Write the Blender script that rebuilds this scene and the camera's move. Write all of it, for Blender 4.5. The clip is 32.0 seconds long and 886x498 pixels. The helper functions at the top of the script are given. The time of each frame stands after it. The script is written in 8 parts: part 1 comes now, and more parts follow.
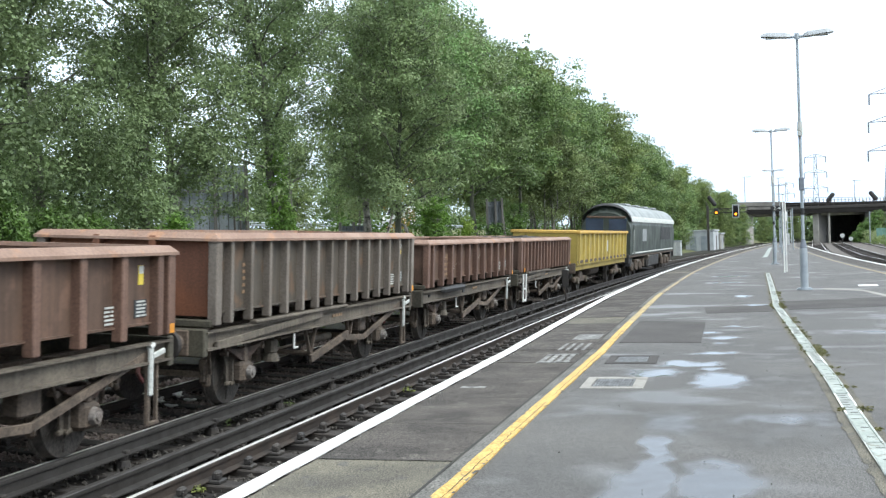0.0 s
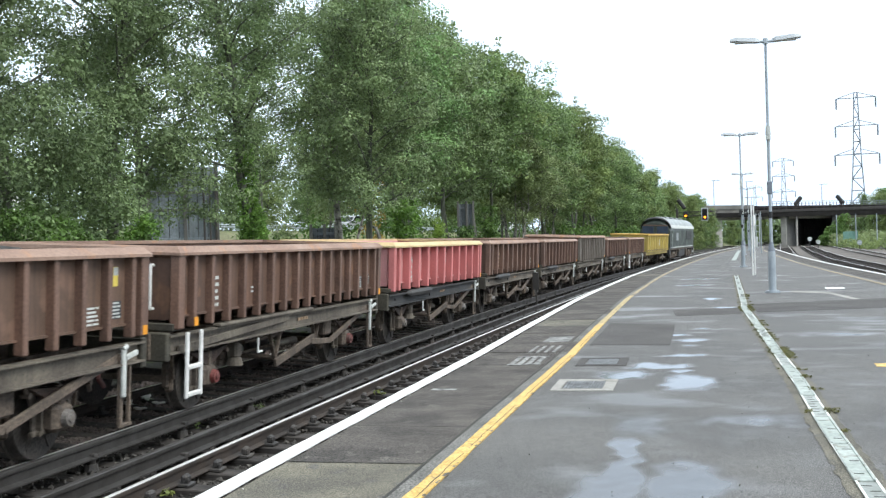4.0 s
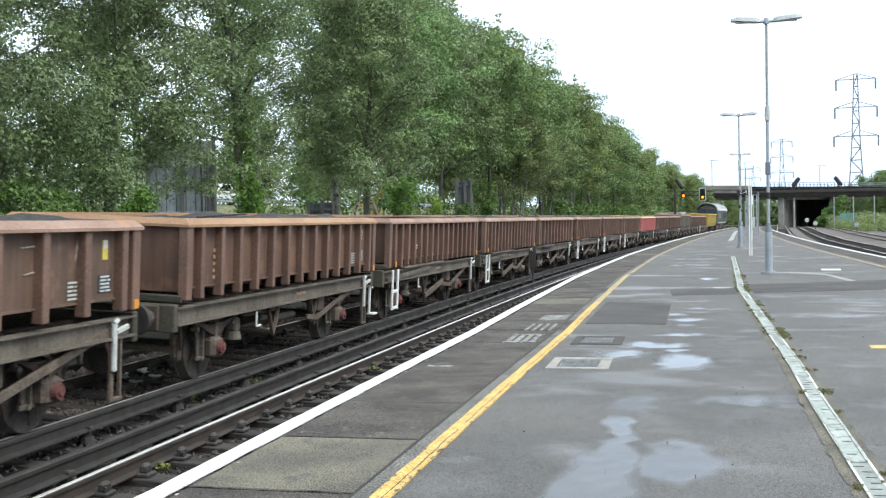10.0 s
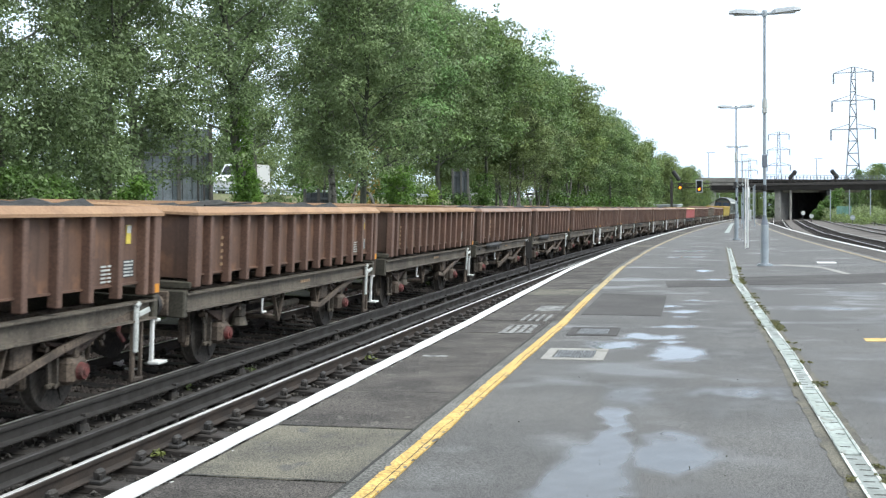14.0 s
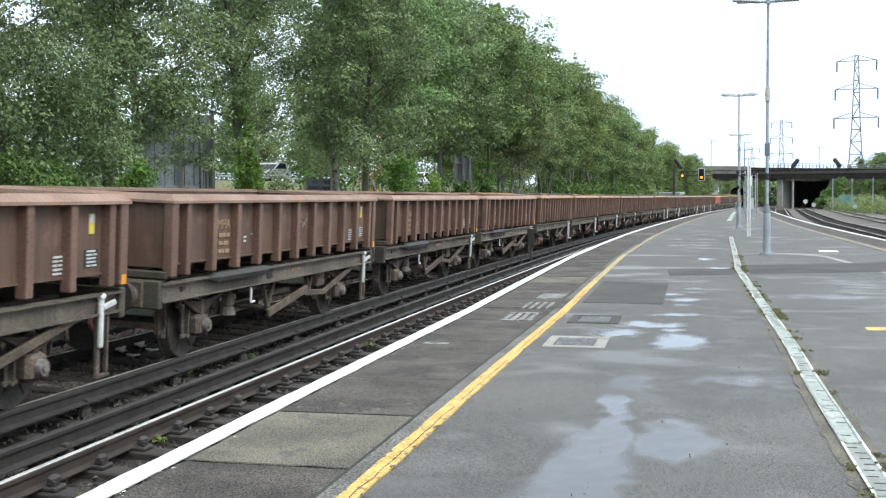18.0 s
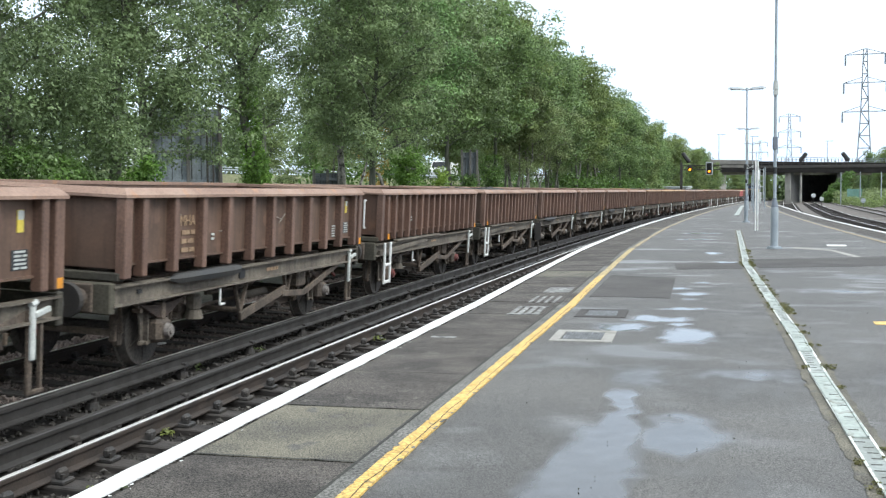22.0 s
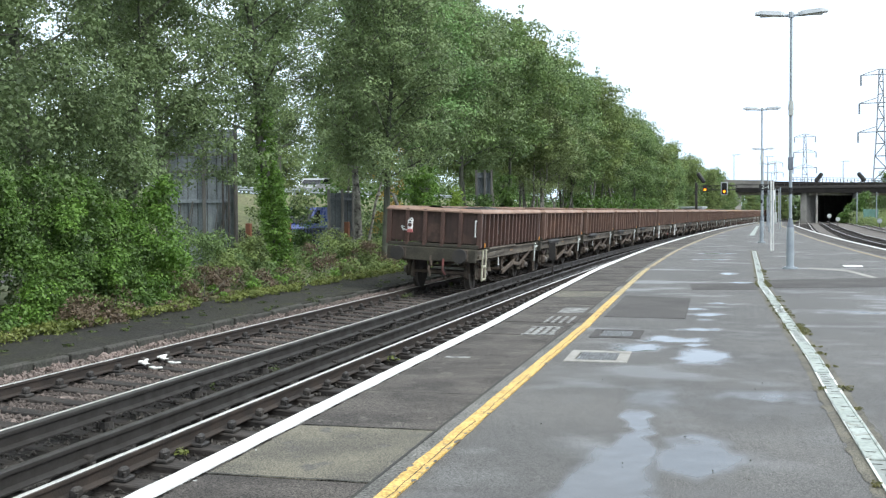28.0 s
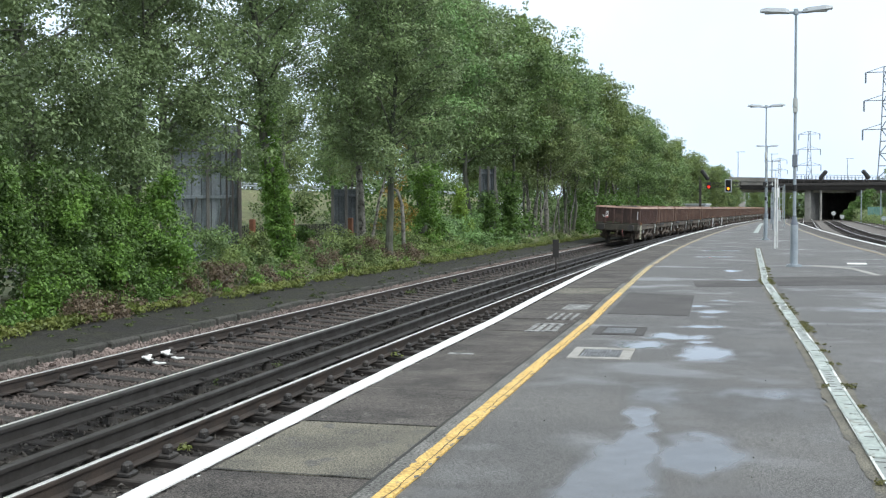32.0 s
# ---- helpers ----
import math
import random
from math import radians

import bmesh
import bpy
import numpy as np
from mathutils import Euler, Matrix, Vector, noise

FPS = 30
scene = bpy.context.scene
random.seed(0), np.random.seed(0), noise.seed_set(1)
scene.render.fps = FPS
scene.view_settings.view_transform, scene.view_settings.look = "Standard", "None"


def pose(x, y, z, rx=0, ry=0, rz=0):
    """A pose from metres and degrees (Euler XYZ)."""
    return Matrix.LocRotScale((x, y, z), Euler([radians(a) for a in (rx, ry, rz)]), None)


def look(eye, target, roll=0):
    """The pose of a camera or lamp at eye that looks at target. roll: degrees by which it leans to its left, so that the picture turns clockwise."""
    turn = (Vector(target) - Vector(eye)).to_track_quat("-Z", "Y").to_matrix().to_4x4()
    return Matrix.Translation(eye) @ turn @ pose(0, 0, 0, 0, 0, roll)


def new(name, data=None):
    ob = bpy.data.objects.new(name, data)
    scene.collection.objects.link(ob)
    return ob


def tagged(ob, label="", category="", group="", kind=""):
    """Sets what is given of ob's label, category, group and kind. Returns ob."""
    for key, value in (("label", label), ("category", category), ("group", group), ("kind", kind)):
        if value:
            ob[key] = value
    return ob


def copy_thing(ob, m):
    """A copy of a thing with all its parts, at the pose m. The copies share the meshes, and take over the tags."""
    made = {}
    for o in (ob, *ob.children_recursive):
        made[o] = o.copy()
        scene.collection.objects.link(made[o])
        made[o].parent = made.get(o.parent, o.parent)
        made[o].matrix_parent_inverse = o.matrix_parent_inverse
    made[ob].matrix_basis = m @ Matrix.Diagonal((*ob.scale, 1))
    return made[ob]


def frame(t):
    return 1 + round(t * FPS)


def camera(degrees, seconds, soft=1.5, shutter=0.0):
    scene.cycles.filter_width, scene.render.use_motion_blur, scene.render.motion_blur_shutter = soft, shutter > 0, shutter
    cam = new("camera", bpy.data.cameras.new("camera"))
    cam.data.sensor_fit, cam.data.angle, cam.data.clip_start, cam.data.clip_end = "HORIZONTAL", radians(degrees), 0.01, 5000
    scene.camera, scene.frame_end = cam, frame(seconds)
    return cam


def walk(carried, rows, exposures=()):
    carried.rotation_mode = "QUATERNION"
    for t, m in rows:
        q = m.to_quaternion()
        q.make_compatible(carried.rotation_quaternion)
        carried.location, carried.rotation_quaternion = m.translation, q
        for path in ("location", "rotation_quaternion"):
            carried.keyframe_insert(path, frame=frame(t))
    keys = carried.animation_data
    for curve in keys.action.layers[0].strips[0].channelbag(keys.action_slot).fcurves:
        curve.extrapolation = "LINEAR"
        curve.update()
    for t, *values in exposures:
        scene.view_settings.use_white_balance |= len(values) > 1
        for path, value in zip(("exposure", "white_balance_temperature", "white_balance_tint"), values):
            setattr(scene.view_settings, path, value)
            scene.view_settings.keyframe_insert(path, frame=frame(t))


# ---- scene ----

# ---------------------------------------------------------------- camera: held by hand on the platform, turning only
EYE = (0.0, 0.0, 1.26)


def aim(heading, tilt, lean):
    h, p = radians(heading), radians(tilt)
    ahead = Vector((-math.sin(h) * math.cos(p), math.cos(h) * math.cos(p), math.sin(p)))
    return look(EYE, Vector(EYE) + ahead, lean)


cam = camera(44.85, 32.0, soft=1.3, shutter=0.12)
# seconds, heading to the left of +y, tilt up, lean, all in degrees
walk(cam, [(t, aim(h, p, r)) for t, h, p, r in (
    (0, 14.32, -0.30, -1.90), (0.5, 14.06, -0.33, -1.86), (1, 13.83, -0.20, -1.89), (1.5, 13.58, -0.15, -1.87), (2, 13.29, -0.17, -1.85),
    (2.5, 13.05, -0.18, -1.85), (3, 12.90, -0.20, -1.83), (3.5, 12.83, -0.17, -1.83), (5.5, 12.53, -0.72, -1.59), (6, 12.56, -0.90, -1.53),
    (6.5, 12.60, -1.01, -1.53), (7, 12.60, -1.12, -1.37), (7.5, 12.59, -1.16, -1.32), (8, 12.56, -1.19, -1.26), (8.5, 12.57, -1.24, -1.23),
    (9, 12.63, -1.29, -1.21), (9.5, 12.66, -1.35, -1.18), (10, 12.65, -1.46, -1.09), (10.5, 12.67, -1.61, -1.05), (11, 12.62, -1.76, -1.03),
    (11.5, 12.56, -1.88, -0.97), (12, 12.58, -1.99, -0.91), (12.5, 12.51, -2.01, -0.82), (13, 12.48, -1.96, -0.76), (13.5, 12.49, -1.96, -0.73),
    (14, 12.46, -1.99, -0.66), (14.5, 12.42, -1.99, -0.66), (16.5, 12.39, -2.16, -0.59), (17, 12.42, -2.33, -0.53), (17.5, 12.45, -2.48, -0.53),
    (18, 12.56, -2.67, -0.44), (18.5, 12.66, -2.80, -0.47), (19, 12.76, -2.81, -0.42), (19.5, 12.79, -2.81, -0.46), (20, 12.84, -2.84, -0.47),
    (20.5, 12.90, -2.89, -0.45), (21, 12.92, -2.93, -0.39), (21.5, 12.93, -2.96, -0.41), (22, 12.94, -2.99, -0.43), (22.5, 12.94, -2.92, -0.47),
    (23, 13.01, -2.85, -0.41), (23.5, 13.03, -2.75, -0.45), (24, 13.12, -2.71, -0.47), (24.5, 13.11, -2.57, -0.47), (25, 13.11, -2.41, -0.47),
    (25.5, 13.14, -2.15, -0.44), (27.5, 13.57, -1.91, -0.40), (28, 13.70, -1.92, -0.38), (28.5, 13.81, -1.92, -0.38), (29, 13.94, -1.87, -0.35),
    (29.5, 13.99, -1.82, -0.26), (30, 14.00, -1.79, -0.28), (30.5, 13.99, -1.78, -0.30), (31, 13.99, -1.86, -0.25), (31.5, 13.91, -2.00, -0.17),
    (32, 13.89, -2.11, -0.22),
)], exposures=[(0, 0.10), (3, 0.03), (28, 0.00), (30, -0.08), (32, -0.20)])

# ---------------------------------------------------------------- overcast daylight
world = bpy.data.worlds.new("overcast_sky")
scene.world = world
world.use_nodes = True
wn = world.node_tree.nodes
wl = world.node_tree.links
sky = wn.new("ShaderNodeTexSky")
sky.sky_type = "NISHITA"
sky.sun_disc = False
sky.sun_elevation = radians(42)
sky.sun_rotation = radians(104)
sky.dust_density = 4.0
cloud_map = wn.new("ShaderNodeTexCoord")
cloud = wn.new("ShaderNodeTexNoise")
cloud.inputs["Scale"].default_value = 2.2
cloud.inputs["Detail"].default_value = 5.0
wl.new(cloud_map.outputs["Generated"], cloud.inputs["Vector"])
cloud_ramp = wn.new("ShaderNodeValToRGB")
cloud_ramp.color_ramp.elements[0].position = 0.3
cloud_ramp.color_ramp.elements[0].color = (9.3, 10.4, 11.4, 1)
cloud_ramp.color_ramp.elements[1].position = 0.7
cloud_ramp.color_ramp.elements[1].color = (12.6, 13.4, 14.0, 1)
wl.new(cloud.outputs["Fac"], cloud_ramp.inputs["Fac"])
cover = wn.new("ShaderNodeMix")
cover.data_type = "RGBA"
cover.inputs["Factor"].default_value = 0.9
wl.new(sky.outputs["Color"], cover.inputs["A"])
wl.new(cloud_ramp.outputs["Color"], cover.inputs["B"])
back = wn["Background"]
back.inputs["Strength"].default_value = 0.155
height = wn.new("ShaderNodeSeparateXYZ")
wl.new(cloud_map.outputs["Generated"], height.inputs[0])
dome = wn.new("ShaderNodeValToRGB")
dome.color_ramp.elements[0].color = (0.7, 0.76, 0.85, 1)
dome.color_ramp.elements[1].color = (1.15, 1.14, 1.12, 1)
wl.new(height.outputs["Z"], dome.inputs["Fac"])
graded = wn.new("ShaderNodeMix")
graded.data_type, graded.blend_type = "RGBA", "MULTIPLY"
graded.inputs["Factor"].default_value = 1.0
wl.new(cover.outputs["Result"], graded.inputs["A"])
wl.new(dome.outputs["Color"], graded.inputs["B"])
wl.new(graded.outputs["Result"], back.inputs["Color"])
sun = new("sun", bpy.data.lights.new("sun", "SUN"))
sun.data.energy, sun.data.angle, sun.data.color = 2.3, radians(28), (0.99, 1.0, 0.94)
sun.matrix_world = look((48, 8, 52), (0, 20, 0))
scene.view_settings.exposure = 0.0

# ---------------------------------------------------------------- mesh and material helpers
class Shape:
    """Gathers boxes, tubes and sheets into one mesh."""

    def __init__(self):
        self.v, self.f = [], []

    def add(self, verts, faces, m=None):
        n = len(self.v)
        self.v += [tuple(m @ Vector(p)) for p in verts] if m else [tuple(p) for p in verts]
        self.f += [tuple(i + n for i in f) for f in faces]
        return self

    def box(self, c, s, m=None, bev=0.0):
        x, y, z = (a / 2 for a in s)
        if not bev:
            v = [(c[0] + a * x, c[1] + b * y, c[2] + d * z) for d in (-1, 1) for b in (-1, 1) for a in (-1, 1)]
            return self.add(v, [(0, 2, 3, 1), (4, 5, 7, 6), (0, 1, 5, 4), (2, 6, 7, 3), (0, 4, 6, 2), (1, 3, 7, 5)], m)
        e = min(bev, x * 0.9, y * 0.9, z * 0.9)
        ring = [(-x + e, -y), (x - e, -y), (x, -y + e), (x, y - e), (x - e, y), (-x + e, y), (-x, y - e), (-x, -y + e)]
        inner = [(p * (x - e) / x, q * (y - e) / y) for p, q in ring]
        v = [(c[0] + p, c[1] + q, c[2] - z) for p, q in inner]
        v += [(c[0] + p, c[1] + q, c[2] - z + e) for p, q in ring]
        v += [(c[0] + p, c[1] + q, c[2] + z - e) for p, q in ring]
        v += [(c[0] + p, c[1] + q, c[2] + z) for p, q in inner]
        f = [tuple(range(7, -1, -1)), tuple(range(24, 32))]
        for k in range(3):
            f += [(k * 8 + i, k * 8 + (i + 1) % 8, k * 8 + 8 + (i + 1) % 8, k * 8 + 8 + i) for i in range(8)]
        return self.add(v, f, m)

    def tube(self, a, b, r0, r1=None, n=10, caps=True):
        a, b = Vector(a), Vector(b)
        r1 = r0 if r1 is None else r1
        q = (b - a).to_track_quat("Z", "Y").to_matrix()
        v = []
        for p, r in ((a, r0), (b, r1)):
            v += [p + q @ Vector((r * math.cos(i * math.tau / n), r * math.sin(i * math.tau / n), 0)) for i in range(n)]
        f = [(i, (i + 1) % n, n + (i + 1) % n, n + i) for i in range(n)]
        if caps:
            f += [tuple(range(n - 1, -1, -1)), tuple(range(n, 2 * n))]
        return self.add(v, f)

    def bar(self, a, b, w, h):
        """A flat bar from a to b, w wide and h thick."""
        a, b = Vector(a), Vector(b)
        q = (b - a).to_track_quat("Y", "Z").to_matrix().to_4x4()
        return self.box((0, (b - a).length / 2, 0), (w, (b - a).length, h), Matrix.Translation(a) @ q, 0.008)

    def loft(self, rings, closed=True, caps=True):
        n = len(rings[0])
        v = [p for r in rings for p in r]
        f = []
        for k in range(len(rings) - 1):
            for i in range(n if closed else n - 1):
                j = (i + 1) % n
                f.append((k * n + i, k * n + j, k * n + n + j, k * n + n + i))
        if closed and caps:
            f += [tuple(range(n - 1, -1, -1)), tuple(range((len(rings) - 1) * n, len(rings) * n))]
        return self.add(v, f)

    def mesh(self, name, material, smooth=False):
        me = bpy.data.meshes.new(name)
        me.from_pydata(self.v, [], self.f)
        me.materials.append(material)
        if smooth:
            me.polygons.foreach_set("use_smooth", [True] * len(me.polygons))
        me.update()
        return me


def part(name, shape, material, parent=None, label="", smooth=False, at=None):
    """Links a shape, or a mesh that is there already, as one object under its thing."""
    me = shape.mesh(name, material, smooth) if isinstance(shape, Shape) else shape
    ob = new(name, me)
    ob.parent = parent
    if at is not None:
        ob.matrix_basis = at
    if label:
        ob["label"] = label
    return ob


def thing(name, label, category, m=None, group="", kind=""):
    ob = new(name)
    ob.empty_display_size = 0.2
    if m is not None:
        ob.matrix_basis = m
    return tagged(ob, label, category, group, kind)


def surface(name, colour, other, rough=0.6, metal=0.0, fine=40.0, coarse=2.0, bump=0.15, vary=0.12, streak=0.0, rough2=None,
            third=None, third_at=0.62, spec=0.5, stretch=(1, 1, 1)):
    """Two colours mixed by coarse noise, grain and relief by fine noise, an optional third colour in stains."""
    m = bpy.data.materials.new(name)
    m.use_nodes = True
    n, l = m.node_tree.nodes, m.node_tree.links
    b = n["Principled BSDF"]
    tc = n.new("ShaderNodeTexCoord")
    mp = n.new("ShaderNodeMapping")
    mp.inputs["Scale"].default_value = stretch
    info = n.new("ShaderNodeObjectInfo")
    l.new(tc.outputs["Object"], mp.inputs["Vector"])
    shift = n.new("ShaderNodeVectorMath")
    shift.operation = "ADD"
    far = n.new("ShaderNodeMath")
    far.operation = "MULTIPLY"
    far.inputs[1].default_value = 37.0
    l.new(info.outputs["Random"], far.inputs[0])
    l.new(mp.outputs["Vector"], shift.inputs[0])
    l.new(far.outputs[0], shift.inputs[1])

    def cloudy(scale, detail=4.0, vec=shift.outputs[0]):
        t = n.new("ShaderNodeTexNoise")
        t.inputs["Scale"].default_value, t.inputs["Detail"].default_value = scale, detail
        l.new(vec, t.inputs["Vector"])
        return t.outputs["Fac"]

    def ramp(fac, lo, hi):
        r = n.new("ShaderNodeMapRange")
        r.inputs["From Min"].default_value, r.inputs["From Max"].default_value = lo, hi
        l.new(fac, r.inputs["Value"])
        return r.outputs["Result"]

    def mix(fac, a, c, mode="MIX"):
        x = n.new("ShaderNodeMix")
        x.data_type, x.blend_type = "RGBA", mode
        for key, value in (("Factor", fac), ("A", a), ("B", c)):
            if isinstance(value, bpy.types.NodeSocket):
                l.new(value, x.inputs[key])
            else:
                x.inputs[key].default_value = value if key == "Factor" else (*value, 1)
        return x.outputs["Result"]

    big = ramp(cloudy(coarse), 0.35, 0.65)
    col = mix(big, colour, other)
    if third:
        col = mix(ramp(cloudy(coarse * 2.7, 6.0), third_at - 0.04, third_at + 0.06), col, third)
    if streak:
        sm = n.new("ShaderNodeMapping")
        sm.inputs["Scale"].default_value = (7, 7, 0.5)
        l.new(shift.outputs[0], sm.inputs["Vector"])
        fac = n.new("ShaderNodeMath")
        fac.operation = "MULTIPLY"
        fac.inputs[1].default_value = streak
        l.new(ramp(cloudy(1.6, 3.0, sm.outputs["Vector"]), 0.45, 0.75), fac.inputs[0])
        col = mix(fac.outputs[0], col, tuple(c * 0.35 for c in other))
    grain = cloudy(fine, 3.0)
    g = n.new("ShaderNodeMapRange")
    g.inputs["From Min"].default_value, g.inputs["From Max"].default_value = 0.3, 0.7
    g.inputs["To Min"].default_value, g.inputs["To Max"].default_value = 1 - vary * 1.6, 1 + vary * 1.6
    l.new(grain, g.inputs["Value"])
    hsv = n.new("ShaderNodeHueSaturation")
    l.new(col, hsv.inputs["Color"])
    one = n.new("ShaderNodeMapRange")
    one.inputs["To Min"].default_value, one.inputs["To Max"].default_value = 1 - min(vary, 0.12), 1 + min(vary, 0.12)
    l.new(info.outputs["Random"], one.inputs["Value"])
    both = n.new("ShaderNodeMath")
    both.operation = "MULTIPLY"
    l.new(g.outputs["Result"], both.inputs[0])
    l.new(one.outputs["Result"], both.inputs[1])
    l.new(both.outputs[0], hsv.inputs["Value"])
    l.new(hsv.outputs["Color"], b.inputs["Base Color"])
    b.inputs["Metallic"].default_value = metal
    b.inputs["Specular IOR Level"].default_value = spec
    rr = n.new("ShaderNodeMapRange")
    rr.inputs["To Min"].default_value = rough
    rr.inputs["To Max"].default_value = rough2 if rough2 is not None else min(1, rough + 0.15)
    l.new(big, rr.inputs["Value"])
    l.new(rr.outputs["Result"], b.inputs["Roughness"])
    if bump:
        bp = n.new("ShaderNodeBump")
        bp.inputs["Strength"].default_value = bump
        bp.inputs["Distance"].default_value = 0.02
        l.new(grain, bp.inputs["Height"])
        l.new(bp.outputs["Normal"], b.inputs["Normal"])
    return m


def leafage(name, dark, light, coarse=0.35, spread=0.3):
    """Leaves: colour by clump and by leaf, with some light passing through."""
    m = bpy.data.materials.new(name)
    m.use_nodes = True
    n, l = m.node_tree.nodes, m.node_tree.links
    b = n["Principled BSDF"]
    tc = n.new("ShaderNodeTexCoord")
    t = n.new("ShaderNodeTexNoise")
    t.inputs["Scale"].default_value = coarse
    l.new(tc.outputs["Object"], t.inputs["Vector"])
    geo = n.new("ShaderNodeNewGeometry")
    t.inputs["Scale"].default_value = coarse * 2.6
    clump = n.new("ShaderNodeMapRange")
    clump.inputs["From Min"].default_value, clump.inputs["From Max"].default_value = 0.36, 0.64
    l.new(t.outputs["Fac"], clump.inputs["Value"])
    s = n.new("ShaderNodeMath")
    s.operation = "MULTIPLY_ADD"
    s.inputs[1].default_value = spread * 1.6
    l.new(geo.outputs["Random Per Island"], s.inputs[0])
    l.new(clump.outputs["Result"], s.inputs[2])
    r = n.new("ShaderNodeMapRange")
    r.inputs["From Min"].default_value, r.inputs["From Max"].default_value = -0.15, 0.8 + spread * 1.3
    l.new(s.outputs[0], r.inputs["Value"])
    x = n.new("ShaderNodeMix")
    x.data_type = "RGBA"
    x.inputs["A"].default_value, x.inputs["B"].default_value = (*dark, 1), (*light, 1)
    l.new(r.outputs["Result"], x.inputs["Factor"])
    l.new(x.outputs["Result"], b.inputs["Base Color"])
    b.inputs["Roughness"].default_value = 0.46
    b.inputs["Specular IOR Level"].default_value = 0.35
    tr = n.new("ShaderNodeBsdfTranslucent")
    l.new(x.outputs["Result"], tr.inputs["Color"])
    ms = n.new("ShaderNodeMixShader")
    ms.inputs["Fac"].default_value = 0.3
    l.new(b.outputs["BSDF"], ms.inputs[1])
    l.new(tr.outputs["BSDF"], ms.inputs[2])
    l.new(ms.outputs["Shader"], n["Material Output"].inputs["Surface"])
    return m


def glowing(name, colour, strength):
    m = bpy.data.materials.new(name)
    m.use_nodes = True
    b = m.node_tree.nodes["Principled BSDF"]
    b.inputs["Base Color"].default_value = (*colour, 1)
    b.inputs["Emission Color"].default_value = (*colour, 1)
    b.inputs["Emission Strength"].default_value = strength
    return m


def sky_tinted_water(name):
    m = bpy.data.materials.new(name)
    m.use_nodes = True
    n, l = m.node_tree.nodes, m.node_tree.links
    b = n["Principled BSDF"]
    # Blue of the reflected sky is put into the base colour.
    b.inputs["Base Color"].default_value = (0.05, 0.06, 0.074, 1)
    b.inputs["Roughness"].default_value = 0.05
    b.inputs["IOR"].default_value = 1.6
    t = n.new("ShaderNodeTexNoise")
    t.inputs["Scale"].default_value = 6.0
    bp = n.new("ShaderNodeBump")
    bp.inputs["Strength"].default_value = 0.001
    l.new(t.outputs["Fac"], bp.inputs["Height"])
    l.new(bp.outputs["Normal"], b.inputs["Normal"])
    return m


ASPHALT = surface("wet_asphalt", (0.093, 0.0895, 0.084), (0.066, 0.064, 0.061), 0.55, 0, 190, 0.7, 0.4, 0.9, third=(0.1, 0.099, 0.096), third_at=0.6, spec=0.5)
def wet_film(m):
    """Water lies in the low parts: the lower the surface, the smoother and the darker its film."""
    n, l = m.node_tree.nodes, m.node_tree.links
    b = n["Principled BSDF"]
    geo = n.new("ShaderNodeNewGeometry")
    sep = n.new("ShaderNodeSeparateXYZ")
    l.new(geo.outputs["Position"], sep.inputs[0])
    r = n.new("ShaderNodeMapRange")
    r.inputs["From Min"].default_value, r.inputs["From Max"].default_value = -0.0038, 0.0002
    r.inputs["To Min"].default_value, r.inputs["To Max"].default_value = 0.05, 0.74
    l.new(sep.outputs["Z"], r.inputs["Value"])
    patches = n.new("ShaderNodeTexNoise")
    patches.inputs["Scale"].default_value, patches.inputs["Detail"].default_value = 0.8, 2.5
    stretch = n.new("ShaderNodeMapping")
    stretch.inputs["Scale"].default_value = (0.8, 1.25, 1.0)
    l.new(geo.outputs["Position"], stretch.inputs["Vector"])
    l.new(stretch.outputs["Vector"], patches.inputs["Vector"])
    dry = n.new("ShaderNodeMapRange")
    dry.inputs["From Min"].default_value, dry.inputs["From Max"].default_value = 0.31, 0.43
    dry.inputs["To Min"].default_value, dry.inputs["To Max"].default_value = 0.36, 0.74
    l.new(patches.outputs["Fac"], dry.inputs["Value"])
    l.new(dry.outputs["Result"], r.inputs["To Max"])
    l.new(r.outputs["Result"], b.inputs["Roughness"])
    soak = n.new("ShaderNodeMapRange")
    soak.inputs["From Min"].default_value, soak.inputs["From Max"].default_value = -0.0036, 0.0002
    soak.inputs["To Min"].default_value, soak.inputs["To Max"].default_value = 0.3, 1.0
    l.new(sep.outputs["Z"], soak.inputs["Value"])
    damp = n.new("ShaderNodeMix")
    damp.data_type, damp.blend_type = "RGBA", "MULTIPLY"
    damp.inputs["Factor"].default_value = 1.0
    l.new(b.inputs["Base Color"].links[0].from_socket, damp.inputs["A"])
    l.new(soak.outputs["Result"], damp.inputs["B"])
    l.new(damp.outputs["Result"], b.inputs["Base Color"])
    for k in n:
        if k.type == "BUMP":
            s = n.new("ShaderNodeMapRange")
            s.inputs["From Min"].default_value, s.inputs["From Max"].default_value = -0.004, 0.001
            s.inputs["To Min"].default_value, s.inputs["To Max"].default_value = 0.0, 0.1
            l.new(sep.outputs["Z"], s.inputs["Value"])
            l.new(s.outputs["Result"], k.inputs["Strength"])
    return m


